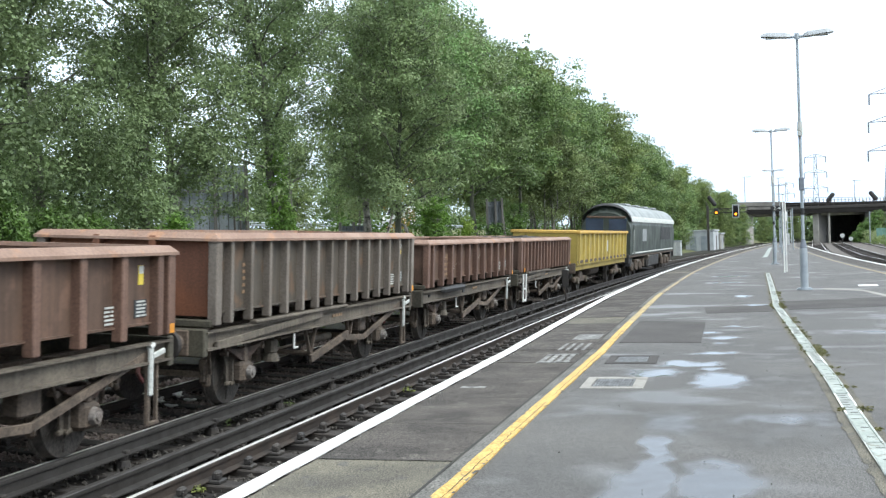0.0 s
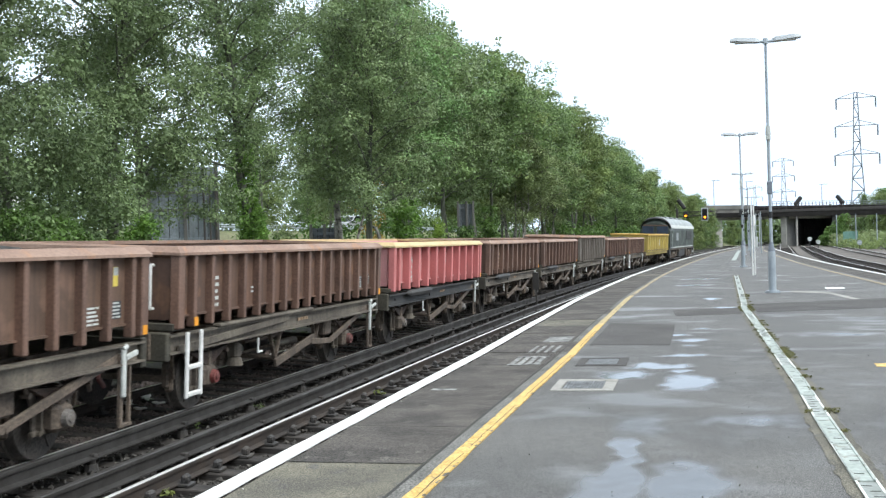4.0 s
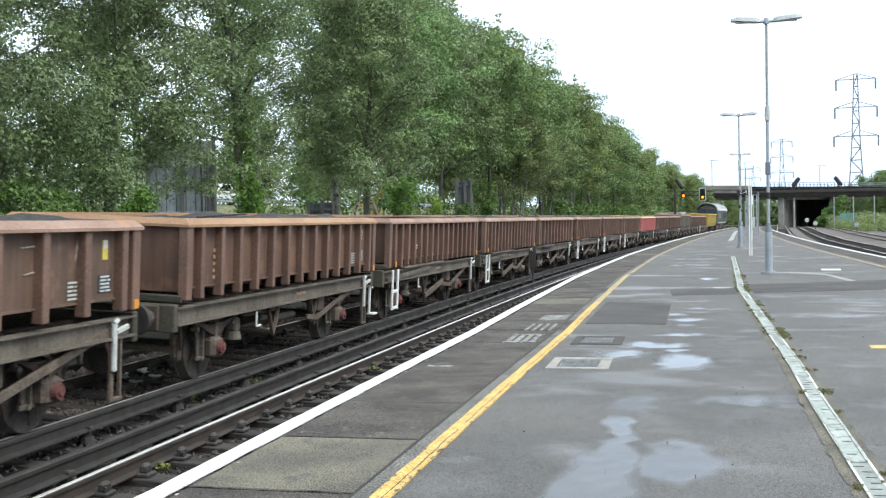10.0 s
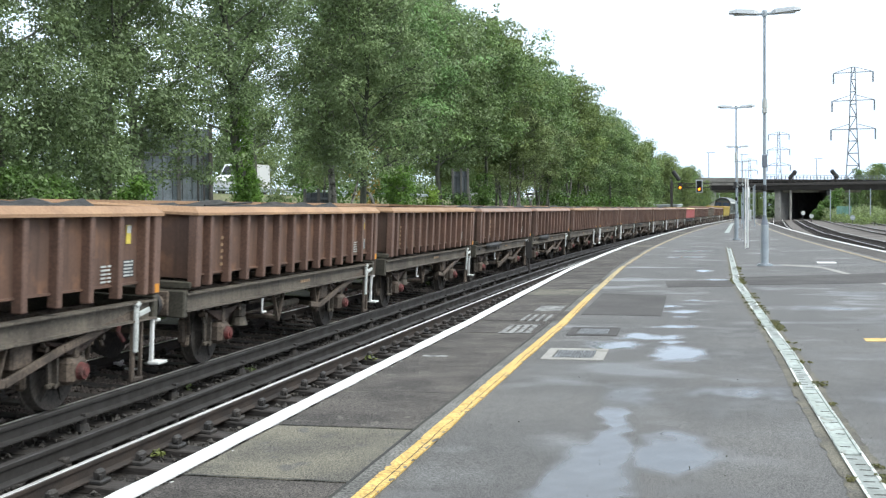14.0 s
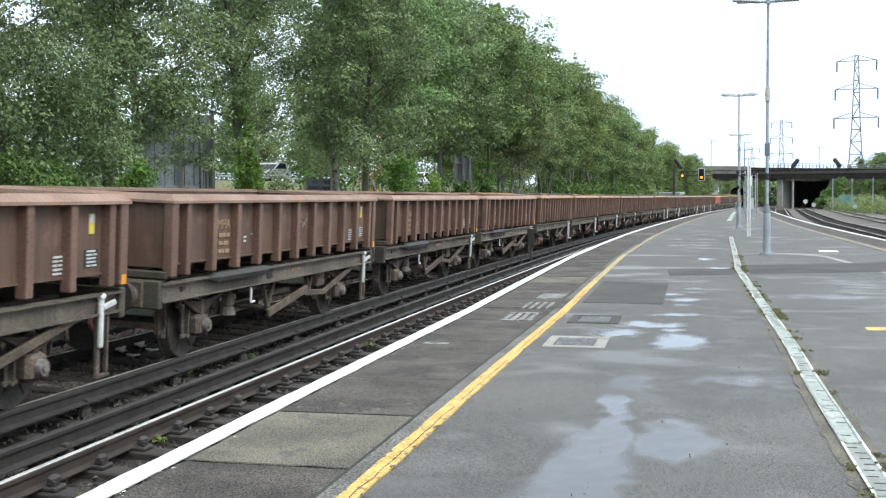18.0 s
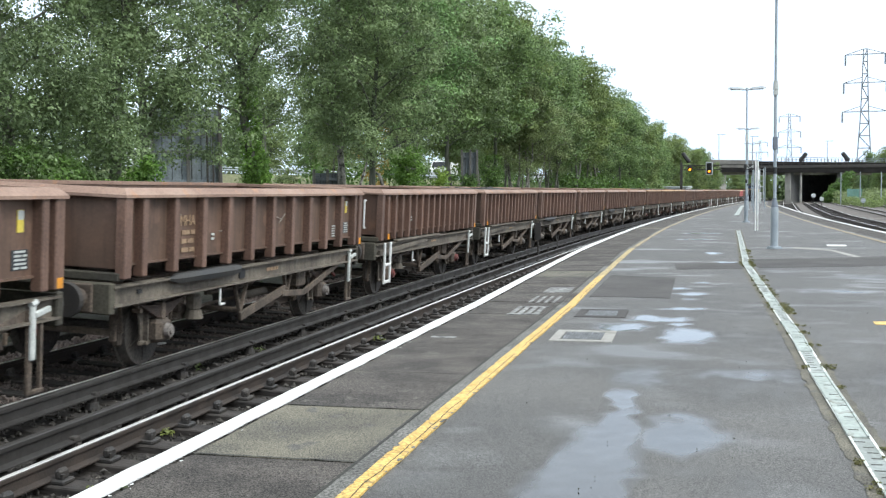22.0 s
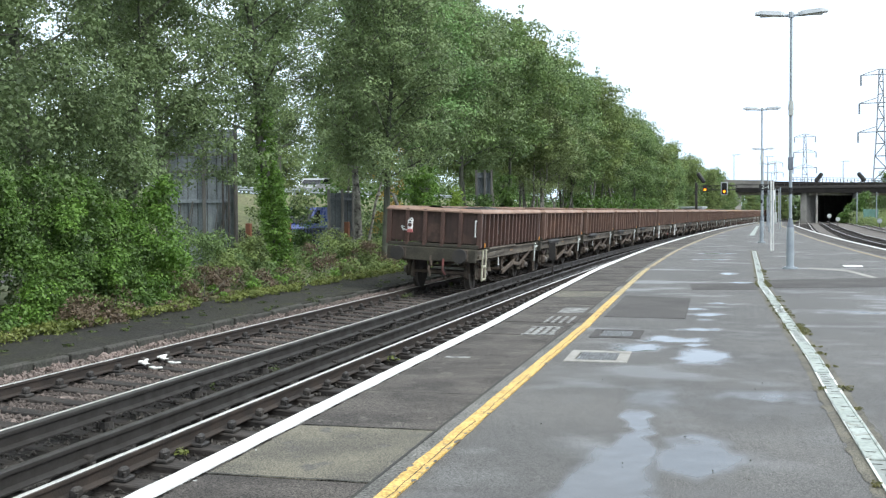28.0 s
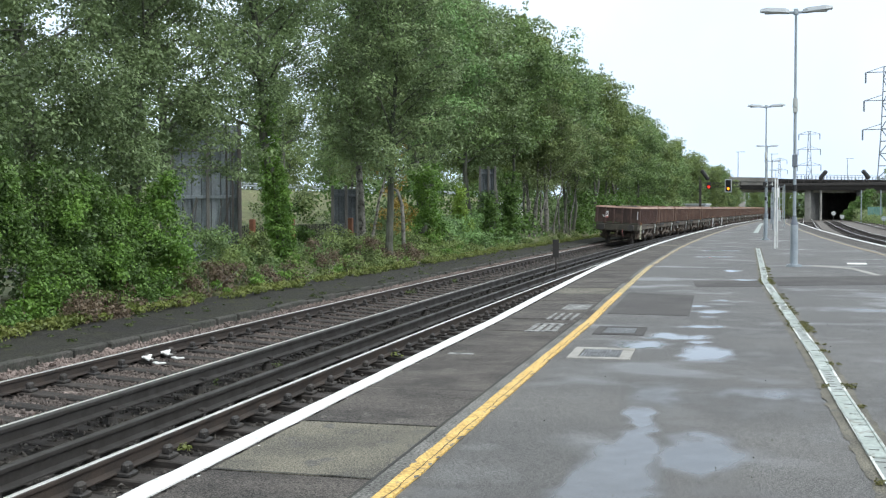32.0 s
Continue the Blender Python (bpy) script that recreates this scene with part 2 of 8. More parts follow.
ASPHALT_DARK = surface("patch_asphalt", (0.08, 0.075, 0.072), (0.062, 0.059, 0.058), 0.8, 0, 88, 1.1, 0.4, 0.3, spec=0.3)
PATH = surface("mossy_path", (0.037, 0.036, 0.034), (0.045, 0.045, 0.036), 0.9, 0, 30, 0.9, 0.8, 0.4, third=(0.06, 0.066, 0.03), third_at=0.66, spec=0.15)
SLAB = surface("coping_slab", (0.088, 0.077, 0.067), (0.05, 0.045, 0.041), 0.75, 0, 120, 2.2, 0.4, 0.75, third=(0.095, 0.086, 0.076), spec=0.35)
SLAB_PALE = surface("pale_slab", (0.155, 0.142, 0.108), (0.1, 0.094, 0.078), 0.75, 0, 120, 2.4, 0.4, 0.6, third=(0.1, 0.095, 0.085), spec=0.35)
JOINT = surface("dark_joint", (0.03, 0.03, 0.028), (0.05, 0.05, 0.04), 0.9)
BRICK = surface("platform_brick", (0.16, 0.1, 0.075), (0.1, 0.075, 0.06), 0.85, 0, 30, 3)
WHITE_PAINT = surface("white_paint", (0.74, 0.74, 0.72), (0.6, 0.6, 0.58), 0.45, 0, 60, 3, 0.2, 0.06, third=(0.4, 0.4, 0.38), third_at=0.68)
YELLOW_PAINT = surface("yellow_paint", (0.62, 0.41, 0.12), (0.5, 0.32, 0.09), 0.55, 0, 60, 9, 0.4, 0.32, third=(0.2, 0.15, 0.08), third_at=0.64)
YELLOW_TIRED = surface("tired_yellow_paint", (0.54, 0.41, 0.18), (0.4, 0.31, 0.15), 0.55, 0, 90, 6, 0.4, 0.22, third=(0.17, 0.15, 0.11), third_at=0.57)
YELLOW_WORN = surface("worn_yellow_paint", (0.4, 0.31, 0.16), (0.26, 0.21, 0.13), 0.6, 0, 50, 4, 0.2, 0.2, third=(0.1, 0.095, 0.08), third_at=0.52)
WORN_PAINT = surface("worn_white_paint", (0.3, 0.3, 0.285), (0.2, 0.2, 0.19), 0.6, 0, 50, 6, 0.2, 0.2, third=(0.085, 0.083, 0.08), third_at=0.5)
EDGE_WHITE = surface("drain_edge", (0.7, 0.72, 0.69), (0.52, 0.54, 0.5), 0.5, 0, 50, 5, 0.1, 0.12, third=(0.16, 0.16, 0.12), third_at=0.62)
DRAIN = surface("drain_cover", (0.34, 0.38, 0.35), (0.25, 0.285, 0.26), 0.5, 0, 50, 5, 0.1, 0.12, third=(0.17, 0.17, 0.14), third_at=0.6)
CONCRETE = surface("concrete", (0.36, 0.35, 0.32), (0.27, 0.26, 0.24), 0.8, 0, 25, 0.8, 0.2, 0.1, third=(0.16, 0.15, 0.13), third_at=0.66)
CONCRETE_DARK = surface("stained_concrete", (0.17, 0.165, 0.15), (0.11, 0.105, 0.1), 0.85, 0, 25, 0.5, 0.2, 0.1)
IRON = surface("dark_iron", (0.045, 0.043, 0.042), (0.07, 0.062, 0.055), 0.6, 0.3, 60, 4)
RAIL_SIDE = surface("rusty_rail", (0.034, 0.028, 0.025), (0.06, 0.046, 0.038), 0.65, 0.2, 60, 3)
RAIL_HEAD = surface("polished_rail", (0.85, 0.84, 0.82), (0.72, 0.71, 0.68), 0.42, 0.9, 30, 3, 0.02, 0.05)
RAIL_DULL = surface("conductor_rail", (0.06, 0.056, 0.053), (0.042, 0.038, 0.035), 0.45, 0.4, 30, 3, 0.05, 0.08)
SLEEPER = surface("old_sleeper", (0.045, 0.038, 0.033), (0.026, 0.023, 0.021), 0.8, 0, 35, 4, 0.5, 0.2, stretch=(0.3, 1, 1))
BALLAST_FAR = surface("brown_ballast", (0.12, 0.1, 0.09), (0.06, 0.052, 0.048), 0.9, 0, 18, 1.2, 1.0, 0.5, third=(0.19, 0.155, 0.14), spec=0.2)
BALLAST = surface("ballast", (0.051, 0.0459, 0.0416), (0.0238, 0.0221, 0.0213), 0.9, 0, 18, 1.2, 1.0, 0.5, third=(0.085, 0.0748, 0.068), spec=0.2)
PALE_STONE = surface("ballast_stone", (0.25, 0.195, 0.172), (0.12, 0.1, 0.09), 0.85, 0, 30, 1.0, 0.3, 0.25)
EARTH = surface("rough_ground", (0.1, 0.125, 0.045), (0.13, 0.13, 0.065), 0.95, 0, 6, 0.3, 0.8, 0.25, third=(0.17, 0.165, 0.08))
GALV = surface("galvanised_steel", (0.36, 0.4, 0.43), (0.28, 0.32, 0.35), 0.45, 0.3, 40, 3, 0.05, 0.06)
PALE_GREY = surface("pale_grey_paint", (0.5, 0.53, 0.55), (0.42, 0.45, 0.47), 0.5, 0, 40, 2, 0.05, 0.06)
BLACK = surface("black_paint", (0.014, 0.014, 0.015), (0.022, 0.022, 0.022), 0.5, 0, 40, 3, 0.05, 0.1)
# Brown panels darker than their posts: the recess shade is put into the colour.
RUSTY = surface("brown_wagon_paint", (0.142, 0.0845, 0.0582), (0.102, 0.0639, 0.0456), 0.55, 0, 26, 1.1, 0.06, 0.055, 0.5, third=(0.174, 0.103, 0.0737), third_at=0.58)
RUSTY_WARM = surface("warm_brown_wagon_paint", (0.153, 0.0855, 0.0582), (0.104, 0.0628, 0.0466), 0.55, 0, 26, 1.1, 0.06, 0.055, 0.5, third=(0.191, 0.103, 0.064), third_at=0.58)
RUSTY_GREY = surface("greyed_wagon_paint", (0.1, 0.083, 0.066), (0.07, 0.06, 0.048), 0.55, 0, 26, 1.1, 0.06, 0.055, 0.55, third=(0.13, 0.085, 0.056), third_at=0.58)
RUSTY_DARK = surface("maroon_brown_wagon_paint", (0.1, 0.058, 0.045), (0.07, 0.044, 0.036), 0.55, 0, 26, 1.1, 0.06, 0.055, 0.5, third=(0.12, 0.074, 0.055), third_at=0.58)
POST_DARK = surface("maroon_post_paint", (0.115, 0.062, 0.048), (0.078, 0.046, 0.037), 0.5, 0, 35, 1.5, 0.12, 0.14, 0.3)
RUST_ORANGE = surface("orange_rust", (0.2, 0.075, 0.035), (0.14, 0.06, 0.035), 0.7, 0, 35, 1.4, 0.15, 0.12, 0.3)
POST_BROWN = surface("lit_post_paint", (0.174, 0.101, 0.0727), (0.128, 0.0752, 0.0553), 0.5, 0, 35, 1.5, 0.12, 0.14, 0.3)
POST_GREY = surface("greyed_post_paint", (0.19, 0.165, 0.14), (0.14, 0.118, 0.096), 0.55, 0, 35, 1.5, 0.12, 0.12, 0.3)
RIM_PINK = surface("faded_rim", (0.302, 0.2, 0.15), (0.229, 0.145, 0.109), 0.6, 0, 30, 1.2, 0.12, 0.1, third=(0.333, 0.185, 0.112), third_at=0.62)
RIM_TAN = surface("tan_rim", (0.36, 0.215, 0.115), (0.27, 0.16, 0.092), 0.6, 0, 30, 1.2, 0.12, 0.1)
WAGON_RED = surface("faded_red_paint", (0.62, 0.3, 0.295), (0.54, 0.25, 0.245), 0.55, 0, 30, 0.8, 0.08, 0.05, 0.12)
RIM_YELLOW = surface("pale_yellow_rim", (0.55, 0.42, 0.22), (0.44, 0.33, 0.18), 0.6, 0, 30, 1.2, 0.12, 0.1)
HEADSTOCK = surface("mossy_headstock", (0.075, 0.068, 0.048), (0.046, 0.042, 0.033), 0.75, 0, 30, 2, 0.2, 0.2)
POST_RED = surface("red_post_paint", (0.55, 0.18, 0.172), (0.47, 0.15, 0.142), 0.5, 0, 30, 1, 0.08, 0.05)
POST_YELLOW = surface("pale_yellow_paint", (0.56, 0.44, 0.13), (0.46, 0.35, 0.1), 0.55, 0, 30, 1.5, 0.08, 0.08, 0.2)
WAGON_YELLOW = surface("yellow_wagon_paint", (0.38, 0.285, 0.06), (0.26, 0.2, 0.05), 0.55, 0, 30, 0.8, 0.08, 0.06, 0.3)
UNDER = surface("grimy_underframe", (0.068, 0.053, 0.042), (0.14, 0.108, 0.083), 0.75, 0, 30, 3.5, 0.2, 0.25)
SOLEBAR = surface("dusty_solebar", (0.152, 0.13, 0.101), (0.0924, 0.078, 0.0626), 0.7, 0, 30, 1.5, 0.2, 0.16, 0.5)
SOLEBAR_BLACK = surface("black_solebar", (0.035, 0.036, 0.038), (0.05, 0.048, 0.045), 0.6, 0, 30, 1.5, 0.1, 0.1)
AXLE_RED = surface("red_axle_cap", (0.17, 0.04, 0.035), (0.09, 0.045, 0.04), 0.6, 0, 30, 6, 0.1, 0.15)
CREAM_PAINT = surface("cream_paint", (0.52, 0.5, 0.38), (0.4, 0.38, 0.28), 0.5, 0, 60, 3, 0.2, 0.1)
CLAMP_WHITE = surface("clamp_paint", (0.78, 0.78, 0.76), (0.6, 0.6, 0.58), 0.5, 0, 40, 6, 0, 0.1)
STICKER = surface("white_label", (0.58, 0.6, 0.57), (0.44, 0.46, 0.44), 0.5, 0, 40, 6, 0, 0.1)
STICKER_YELLOW = surface("yellow_label", (0.7, 0.55, 0.08), (0.6, 0.48, 0.1), 0.5, 0, 40, 6, 0, 0.05)
STICKER_ORANGE = surface("orange_mark", (0.75, 0.3, 0.02), (0.6, 0.25, 0.03), 0.5, 0, 40, 6, 0, 0.05)
GHOST = surface("faded_lettering", (0.36, 0.25, 0.15), (0.26, 0.17, 0.11), 0.6, 0, 60, 12, 0, 0.15)
COAL = surface("dark_load", (0.03, 0.03, 0.03), (0.05, 0.048, 0.045), 0.85, 0, 12, 2, 0.8, 0.3)
BARK = surface("bark", (0.13, 0.133, 0.105), (0.072, 0.078, 0.058), 0.9, 0, 12, 2, 0.8, 0.2, stretch=(1, 1, 0.25))
BARK_PALE = surface("pale_bark", (0.27, 0.26, 0.23), (0.13, 0.125, 0.105), 0.85, 0, 12, 3, 0.6, 0.3, third=(0.04, 0.036, 0.03), third_at=0.58)
LEAF = leafage("tree_leaves", (0.046, 0.07, 0.033), (0.27, 0.365, 0.165), 0.35, 0.45)
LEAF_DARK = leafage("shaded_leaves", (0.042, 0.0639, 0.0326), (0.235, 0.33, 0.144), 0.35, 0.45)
LEAF_OLIVE = leafage("olive_leaves", (0.056, 0.081, 0.036), (0.3, 0.375, 0.16), 0.35, 0.45)
LEAF_GREEN = leafage("fresh_leaves", (0.0508, 0.0913, 0.0357), (0.27, 0.44, 0.168), 0.35, 0.45)
LEAF_DULL = leafage("dull_poplar_leaves", (0.0433, 0.0655, 0.0319), (0.228, 0.31, 0.143), 0.35, 0.5)
LEAF_MID = leafage("alder_leaves", (0.0426, 0.0723, 0.0286), (0.224, 0.333, 0.121), 0.35, 0.45)
LEAF_TAN = leafage("dry_olive_leaves", (0.0506, 0.073, 0.0273), (0.248, 0.327, 0.11), 0.35, 0.45)
LEAF_IVY = leafage("ivy_leaves", (0.014, 0.034, 0.01), (0.14, 0.25, 0.055), 0.9, 0.55)
LEAF_BRIGHT = leafage("bright_leaves", (0.03, 0.08, 0.014), (0.19, 0.34, 0.065), 0.8, 0.45)
LEAF_LIME = leafage("lime_leaves", (0.08, 0.15, 0.025), (0.29, 0.42, 0.08), 0.8, 0.45)
LEAF_AUTUMN = leafage("autumn_leaves", (0.16, 0.11, 0.03), (0.42, 0.3, 0.07), 0.8)
LEAF_BROWN = leafage("bramble_leaves", (0.075, 0.056, 0.036), (0.2, 0.152, 0.105), 1.2)
GRASS = leafage("grass_blades", (0.09, 0.13, 0.03), (0.22, 0.25, 0.07), 0.8)
MOSS_GREEN = leafage("path_tufts", (0.05, 0.075, 0.026), (0.1, 0.13, 0.045), 2.0)
PALING = surface("weathered_paling", (0.045, 0.048, 0.042), (0.03, 0.032, 0.028), 0.8, 0, 20, 2, 0.1, 0.15)
MOSS = leafage("moss", (0.07, 0.085, 0.025), (0.17, 0.16, 0.06), 6.0)
WATER = sky_tinted_water("puddle_water")
HOARD = surface("grey_boards", (0.3, 0.335, 0.36), (0.19, 0.215, 0.235), 0.7, 0, 20, 1.5, 0.2, 0.12, 0.4)

PYLON = surface("pylon_steel", (0.2, 0.225, 0.26), (0.16, 0.185, 0.215), 0.6, 0.2, 10, 1, 0, 0.05)
STRIP = surface("pale_gravel_strip", (0.16, 0.156, 0.142), (0.1, 0.098, 0.09), 0.75, 0, 65, 2.5, 0.4, 0.6)
wet_film(ASPHALT)
GRATE = surface("grate_steel", (0.2, 0.21, 0.22), (0.13, 0.135, 0.14), 0.5, 0.4, 40, 6, 0.05, 0.2)

# ---------------------------------------------------------------- the line of the platform edge: everything lies at an offset to its left
DE = 2.535
KNOTS = (0, 15, 30, 50, 80, 96, 104)
BENDS = (0.001615, 0.00104, 0.000955, 0.00102, 0.00104, 0.0008, 0.0)
STEP = 0.25
S_ALL = np.arange(-60, 520, STEP)
_turn = np.cumsum(np.interp(S_ALL, KNOTS, BENDS)) * STEP
_zero = int(np.argmin(abs(S_ALL)))
_turn -= _turn[_zero]
_x = np.cumsum(np.sin(_turn)) * STEP
_y = np.cumsum(np.cos(_turn)) * STEP
_x, _y = _x - _x[_zero] - DE, _y - _y[_zero]
RAIL = -0.915
CANT = radians(3.2)


def turn_at(s):
    return float(np.interp(s, S_ALL, _turn))


def on_line(s, off, z=0.0):
    h = turn_at(s)
    return Vector((float(np.interp(s, S_ALL, _x)) - off * math.cos(h), float(np.interp(s, S_ALL, _y)) + off * math.sin(h), z))


def frame_at(s, off, z=0.0, roll=0.0):
    return Matrix.Translation(on_line(s, off, z)) @ pose(0, 0, 0, 0, math.degrees(roll), -math.degrees(turn_at(s)))


def steps(a, b, near=0.8):
    """Stations along the line, wider apart far away."""
    out = [a]
    while out[-1] < b:
        out.append(min(b, out[-1] + max(near, 0.03 * abs(out[-1]))))
    return out


def bulge(s):
    """The platform edge leaves the even curve a little."""
    return float(np.interp(s, (0, 12, 15, 19, 23, 37, 48, 65), (-0.02, -0.03, 0.03, 0.1, 0.18, 0.23, 0.14, 0.0)))


def edge_sweep(profile, a, b, near=0.8, closed=True, wobble=0.0):
    return Shape().loft([[on_line(s, o + bulge(s) + wobble * noise.noise((s * 2.6, o * 9, 2)), z) for o, z in profile] for s in steps(a, b, near)], closed)


def sweep(profile, a, b, near=0.8, closed=True):
    """A profile of (offset, z) pairs drawn along the line."""
    return Shape().loft([[on_line(s, o, z) for o, z in profile] for s in steps(a, b, near)], closed)


# ---------------------------------------------------------------- ground: one sheet to the horizon
def ground_height(x, y):
    i = int(np.clip(np.searchsorted(_y, y), 0, len(_y) - 1))
    off = (_x[i] - x) * math.cos(_turn[i])
    if -30 < off < 9.0:
        return -1.3
    if off >= 9.0:
        return -1.3 + min(1.0, (off - 9.0) / 2.0) * 0.75 + 3.2 * min(1, max(0, off - 20) / 9)
    return -1.3 + min(1.0, (-30 - off) / 8) * 0.9


lines_x = sorted({*np.linspace(-60, 60, 81).round(2), *np.linspace(-3000, 3000, 31).round(1)})
lines_y = sorted({*np.linspace(-40, 260, 76).round(2), *np.linspace(-3000, 4000, 36).round(1)})
sheet = Shape()
sheet.v = [(x, y, ground_height(x, y) + (0.06 * noise.noise((x * 0.3, y * 0.3, 0)) if abs(x) < 60 else 0)) for y in lines_y for x in lines_x]
nx = len(lines_x)
sheet.f = [(j * nx + i, j * nx + i + 1, (j + 1) * nx + i + 1, (j + 1) * nx + i) for j in range(len(lines_y) - 1) for i in range(nx - 1)]
tagged(part("ground", sheet, EARTH, smooth=True), "rough grassy ground beside the railway", "ground", kind="structure")

# ballast beds, with the foot of the slope on the far side
BED = ((-0.08, -1.27), (0.25, -1.25), (1.0, -1.13), (2.5, -1.08), (3.3, -1.16), (4.4, -1.12), (5.9, -1.05), (6.4, -0.98), (6.85, -0.96), (7.05, -1.29))
bed = sweep([(-0.08, -1.31), *BED[:6], (4.4, -1.3)], -20, 420, 0.6)
tagged(part("ballast", sweep([(4.4, -1.3), *BED[5:], (7.05, -1.3)], -20, 420, 0.6), BALLAST_FAR, smooth=True), "brown grey railway ballast under the far track", "ballast", kind="structure")
tagged(part("ballast", bed, BALLAST, smooth=True), "dark grimy railway ballast under the tracks", "ballast", kind="structure")


def stones(seed, count, a, b, lo, hi, z, size):
    rng = np.random.default_rng(seed)
    sh = Shape()
    base = [(1, 0, 0), (-1, 0, 0), (0, 1, 0), (0, -1, 0), (0, 0, 1), (0, 0, -0.6)]
    faces = [(0, 2, 4), (2, 1, 4), (1, 3, 4), (3, 0, 4), (2, 0, 5), (1, 2, 5), (3, 1, 5), (0, 3, 5)]
    for _ in range(count):
        s = a + (b - a) * rng.random() ** 1.6
        o = lo + (hi - lo) * rng.random()
        p = on_line(s, o, z + float(np.interp(o, [q for q, _ in BED], [q for _, q in BED])) + rng.normal(0, 0.014))
        m = Matrix.LocRotScale(p, Euler(rng.random(3) * 6), Vector(size * (0.5 + rng.random(3))))
        sh.add(base, faces, m)
    return sh


tagged(part("ballast_stones", stones(3, 12000, 7, 75, 5.98, 6.95, 0.02, 0.036), PALE_STONE), "pinkish grey ballast stones on the shoulder", "stones", kind="stuff")
GRIT = surface("grey_grit", (0.106, 0.0994, 0.0901), (0.051, 0.0467, 0.0425), 0.9, 0, 30, 2.5, 0.3, 0.35, third=(0.17, 0.157, 0.14), spec=0.2)
tagged(part("grimy_stones", stones(4, 15000, 3.5, 45, 0.3, 4.4, 0.012, 0.03), GRIT), "grimy grey ballast stones between the rails", "stones", kind="stuff")

BROWN_STONE = surface("brown_ballast_stone", (0.15, 0.125, 0.112), (0.07, 0.06, 0.055), 0.9, 0, 30, 1.0, 0.3, 0.3, third=(0.2, 0.165, 0.15), spec=0.2)
tagged(part("brown_stones", stones(5, 15000, 7, 62, 4.42, 5.95, -0.002, 0.034), BROWN_STONE), "brown ballast stones between the rails of the far track", "stones", kind="stuff")

# ---------------------------------------------------------------- the two tracks
RAIL_PROFILE = ((-0.07, -0.155), (0.07, -0.155), (0.07, -0.143), (0.012, -0.125), (0.012, -0.045), (0.036, -0.035), (0.036, -0.006), (0.028, 0.0), (-0.028, 0.0), (-0.036, -0.006), (-0.036, -0.035), (-0.012, -0.045), (-0.012, -0.125), (-0.07, -0.143))


def rail(name, off, z, parent, shiny=True, label="", big=1.0):
    ob = part(name, sweep([(off + o * big, z + q * big) for o, q in RAIL_PROFILE], -20, 420, 0.6), RAIL_SIDE if shiny else RAIL_DULL, parent, label)
    if shiny:
        part("rail_head", sweep([(off - 0.03, z - 0.004), (off + 0.03, z - 0.004), (off + 0.024, z + 0.003), (off - 0.024, z + 0.003)], -20, 420, 0.6), RAIL_HEAD, ob, "polished running surface")
    return ob


sleeper_mesh = Shape().box((0, 0, -0.065), (2.55, 0.25, 0.13), None, 0.012).mesh("sleeper", SLEEPER)
chair_shape = Shape().box((0, 0, 0.02), (0.36, 0.17, 0.04), None, 0.01)
for sx in (-0.11, 0.11):
    chair_shape.box((sx, 0, 0.075), (0.07, 0.12, 0.09), None, 0.02)
chair_shape.tube((-0.15, 0.05, 0.04), (-0.15, 0.05, 0.085), 0.016, n=6).tube((0.15, -0.05, 0.04), (0.15, -0.05, 0.085), 0.016, n=6)
chair_mesh = chair_shape.mesh("rail_chair", IRON)
pot_mesh = Shape().tube((0, 0, -0.2), (0, 0, -0.12), 0.085, 0.075, 10).tube((0, 0, -0.12), (0, 0, -0.05), 0.05, 0.06, 10).box((0, 0, -0.03), (0.16, 0.09, 0.05), None, 0.01).mesh("insulator", IRON)


def track(name, label, near_off, far_off, near_z, far_z):
    tr = thing(name, label, "railway track", kind="structure")
    rail("near_rail", near_off, near_z, tr)
    rail("far_rail", far_off, far_z, tr)
    mid, lean = (near_off + far_off) / 2, math.atan2(far_z - near_z, far_off - near_off)
    far_bunch = Shape()
    s = -3.0
    while s < 240:
        m = frame_at(s, mid, (near_z + far_z) / 2 - 0.175, lean)
        if s < 62:
            part("sleeper", sleeper_mesh, None, tr, at=m)
            for off, z in ((near_off, near_z), (far_off, far_z)):
                part("rail_chair", chair_mesh, None, tr, at=frame_at(s, off, z - 0.175, lean))
        else:
            far_bunch.box((0, 0, -0.065), (2.55, 0.25, 0.13), m)
        s += 0.7
    far = part("distant_sleepers", far_bunch, SLEEPER, tr)
    far["kind"] = "stuff"
    return tr


track("track_far", "railway track carrying the goods train, shiny rails on old sleepers", 4.46, 5.96, RAIL, RAIL + 0.085)
track("track_near", "railway track along the platform with shiny rails", 0.97, 2.47, RAIL, RAIL + 0.08)
for off, z in ((2.93, RAIL + 0.15), (4.02, RAIL + 0.12)):
    third = thing("conductor_rail", "dull steel conductor rail raised on insulator pots", "rail", kind="structure")
    rail("live_rail", off, z, third, False, big=1.15)
    s = -2.0
    while s < 70:
        part("insulator", pot_mesh, None, third, at=frame_at(s, off, z - 0.12))
        s += 2.1

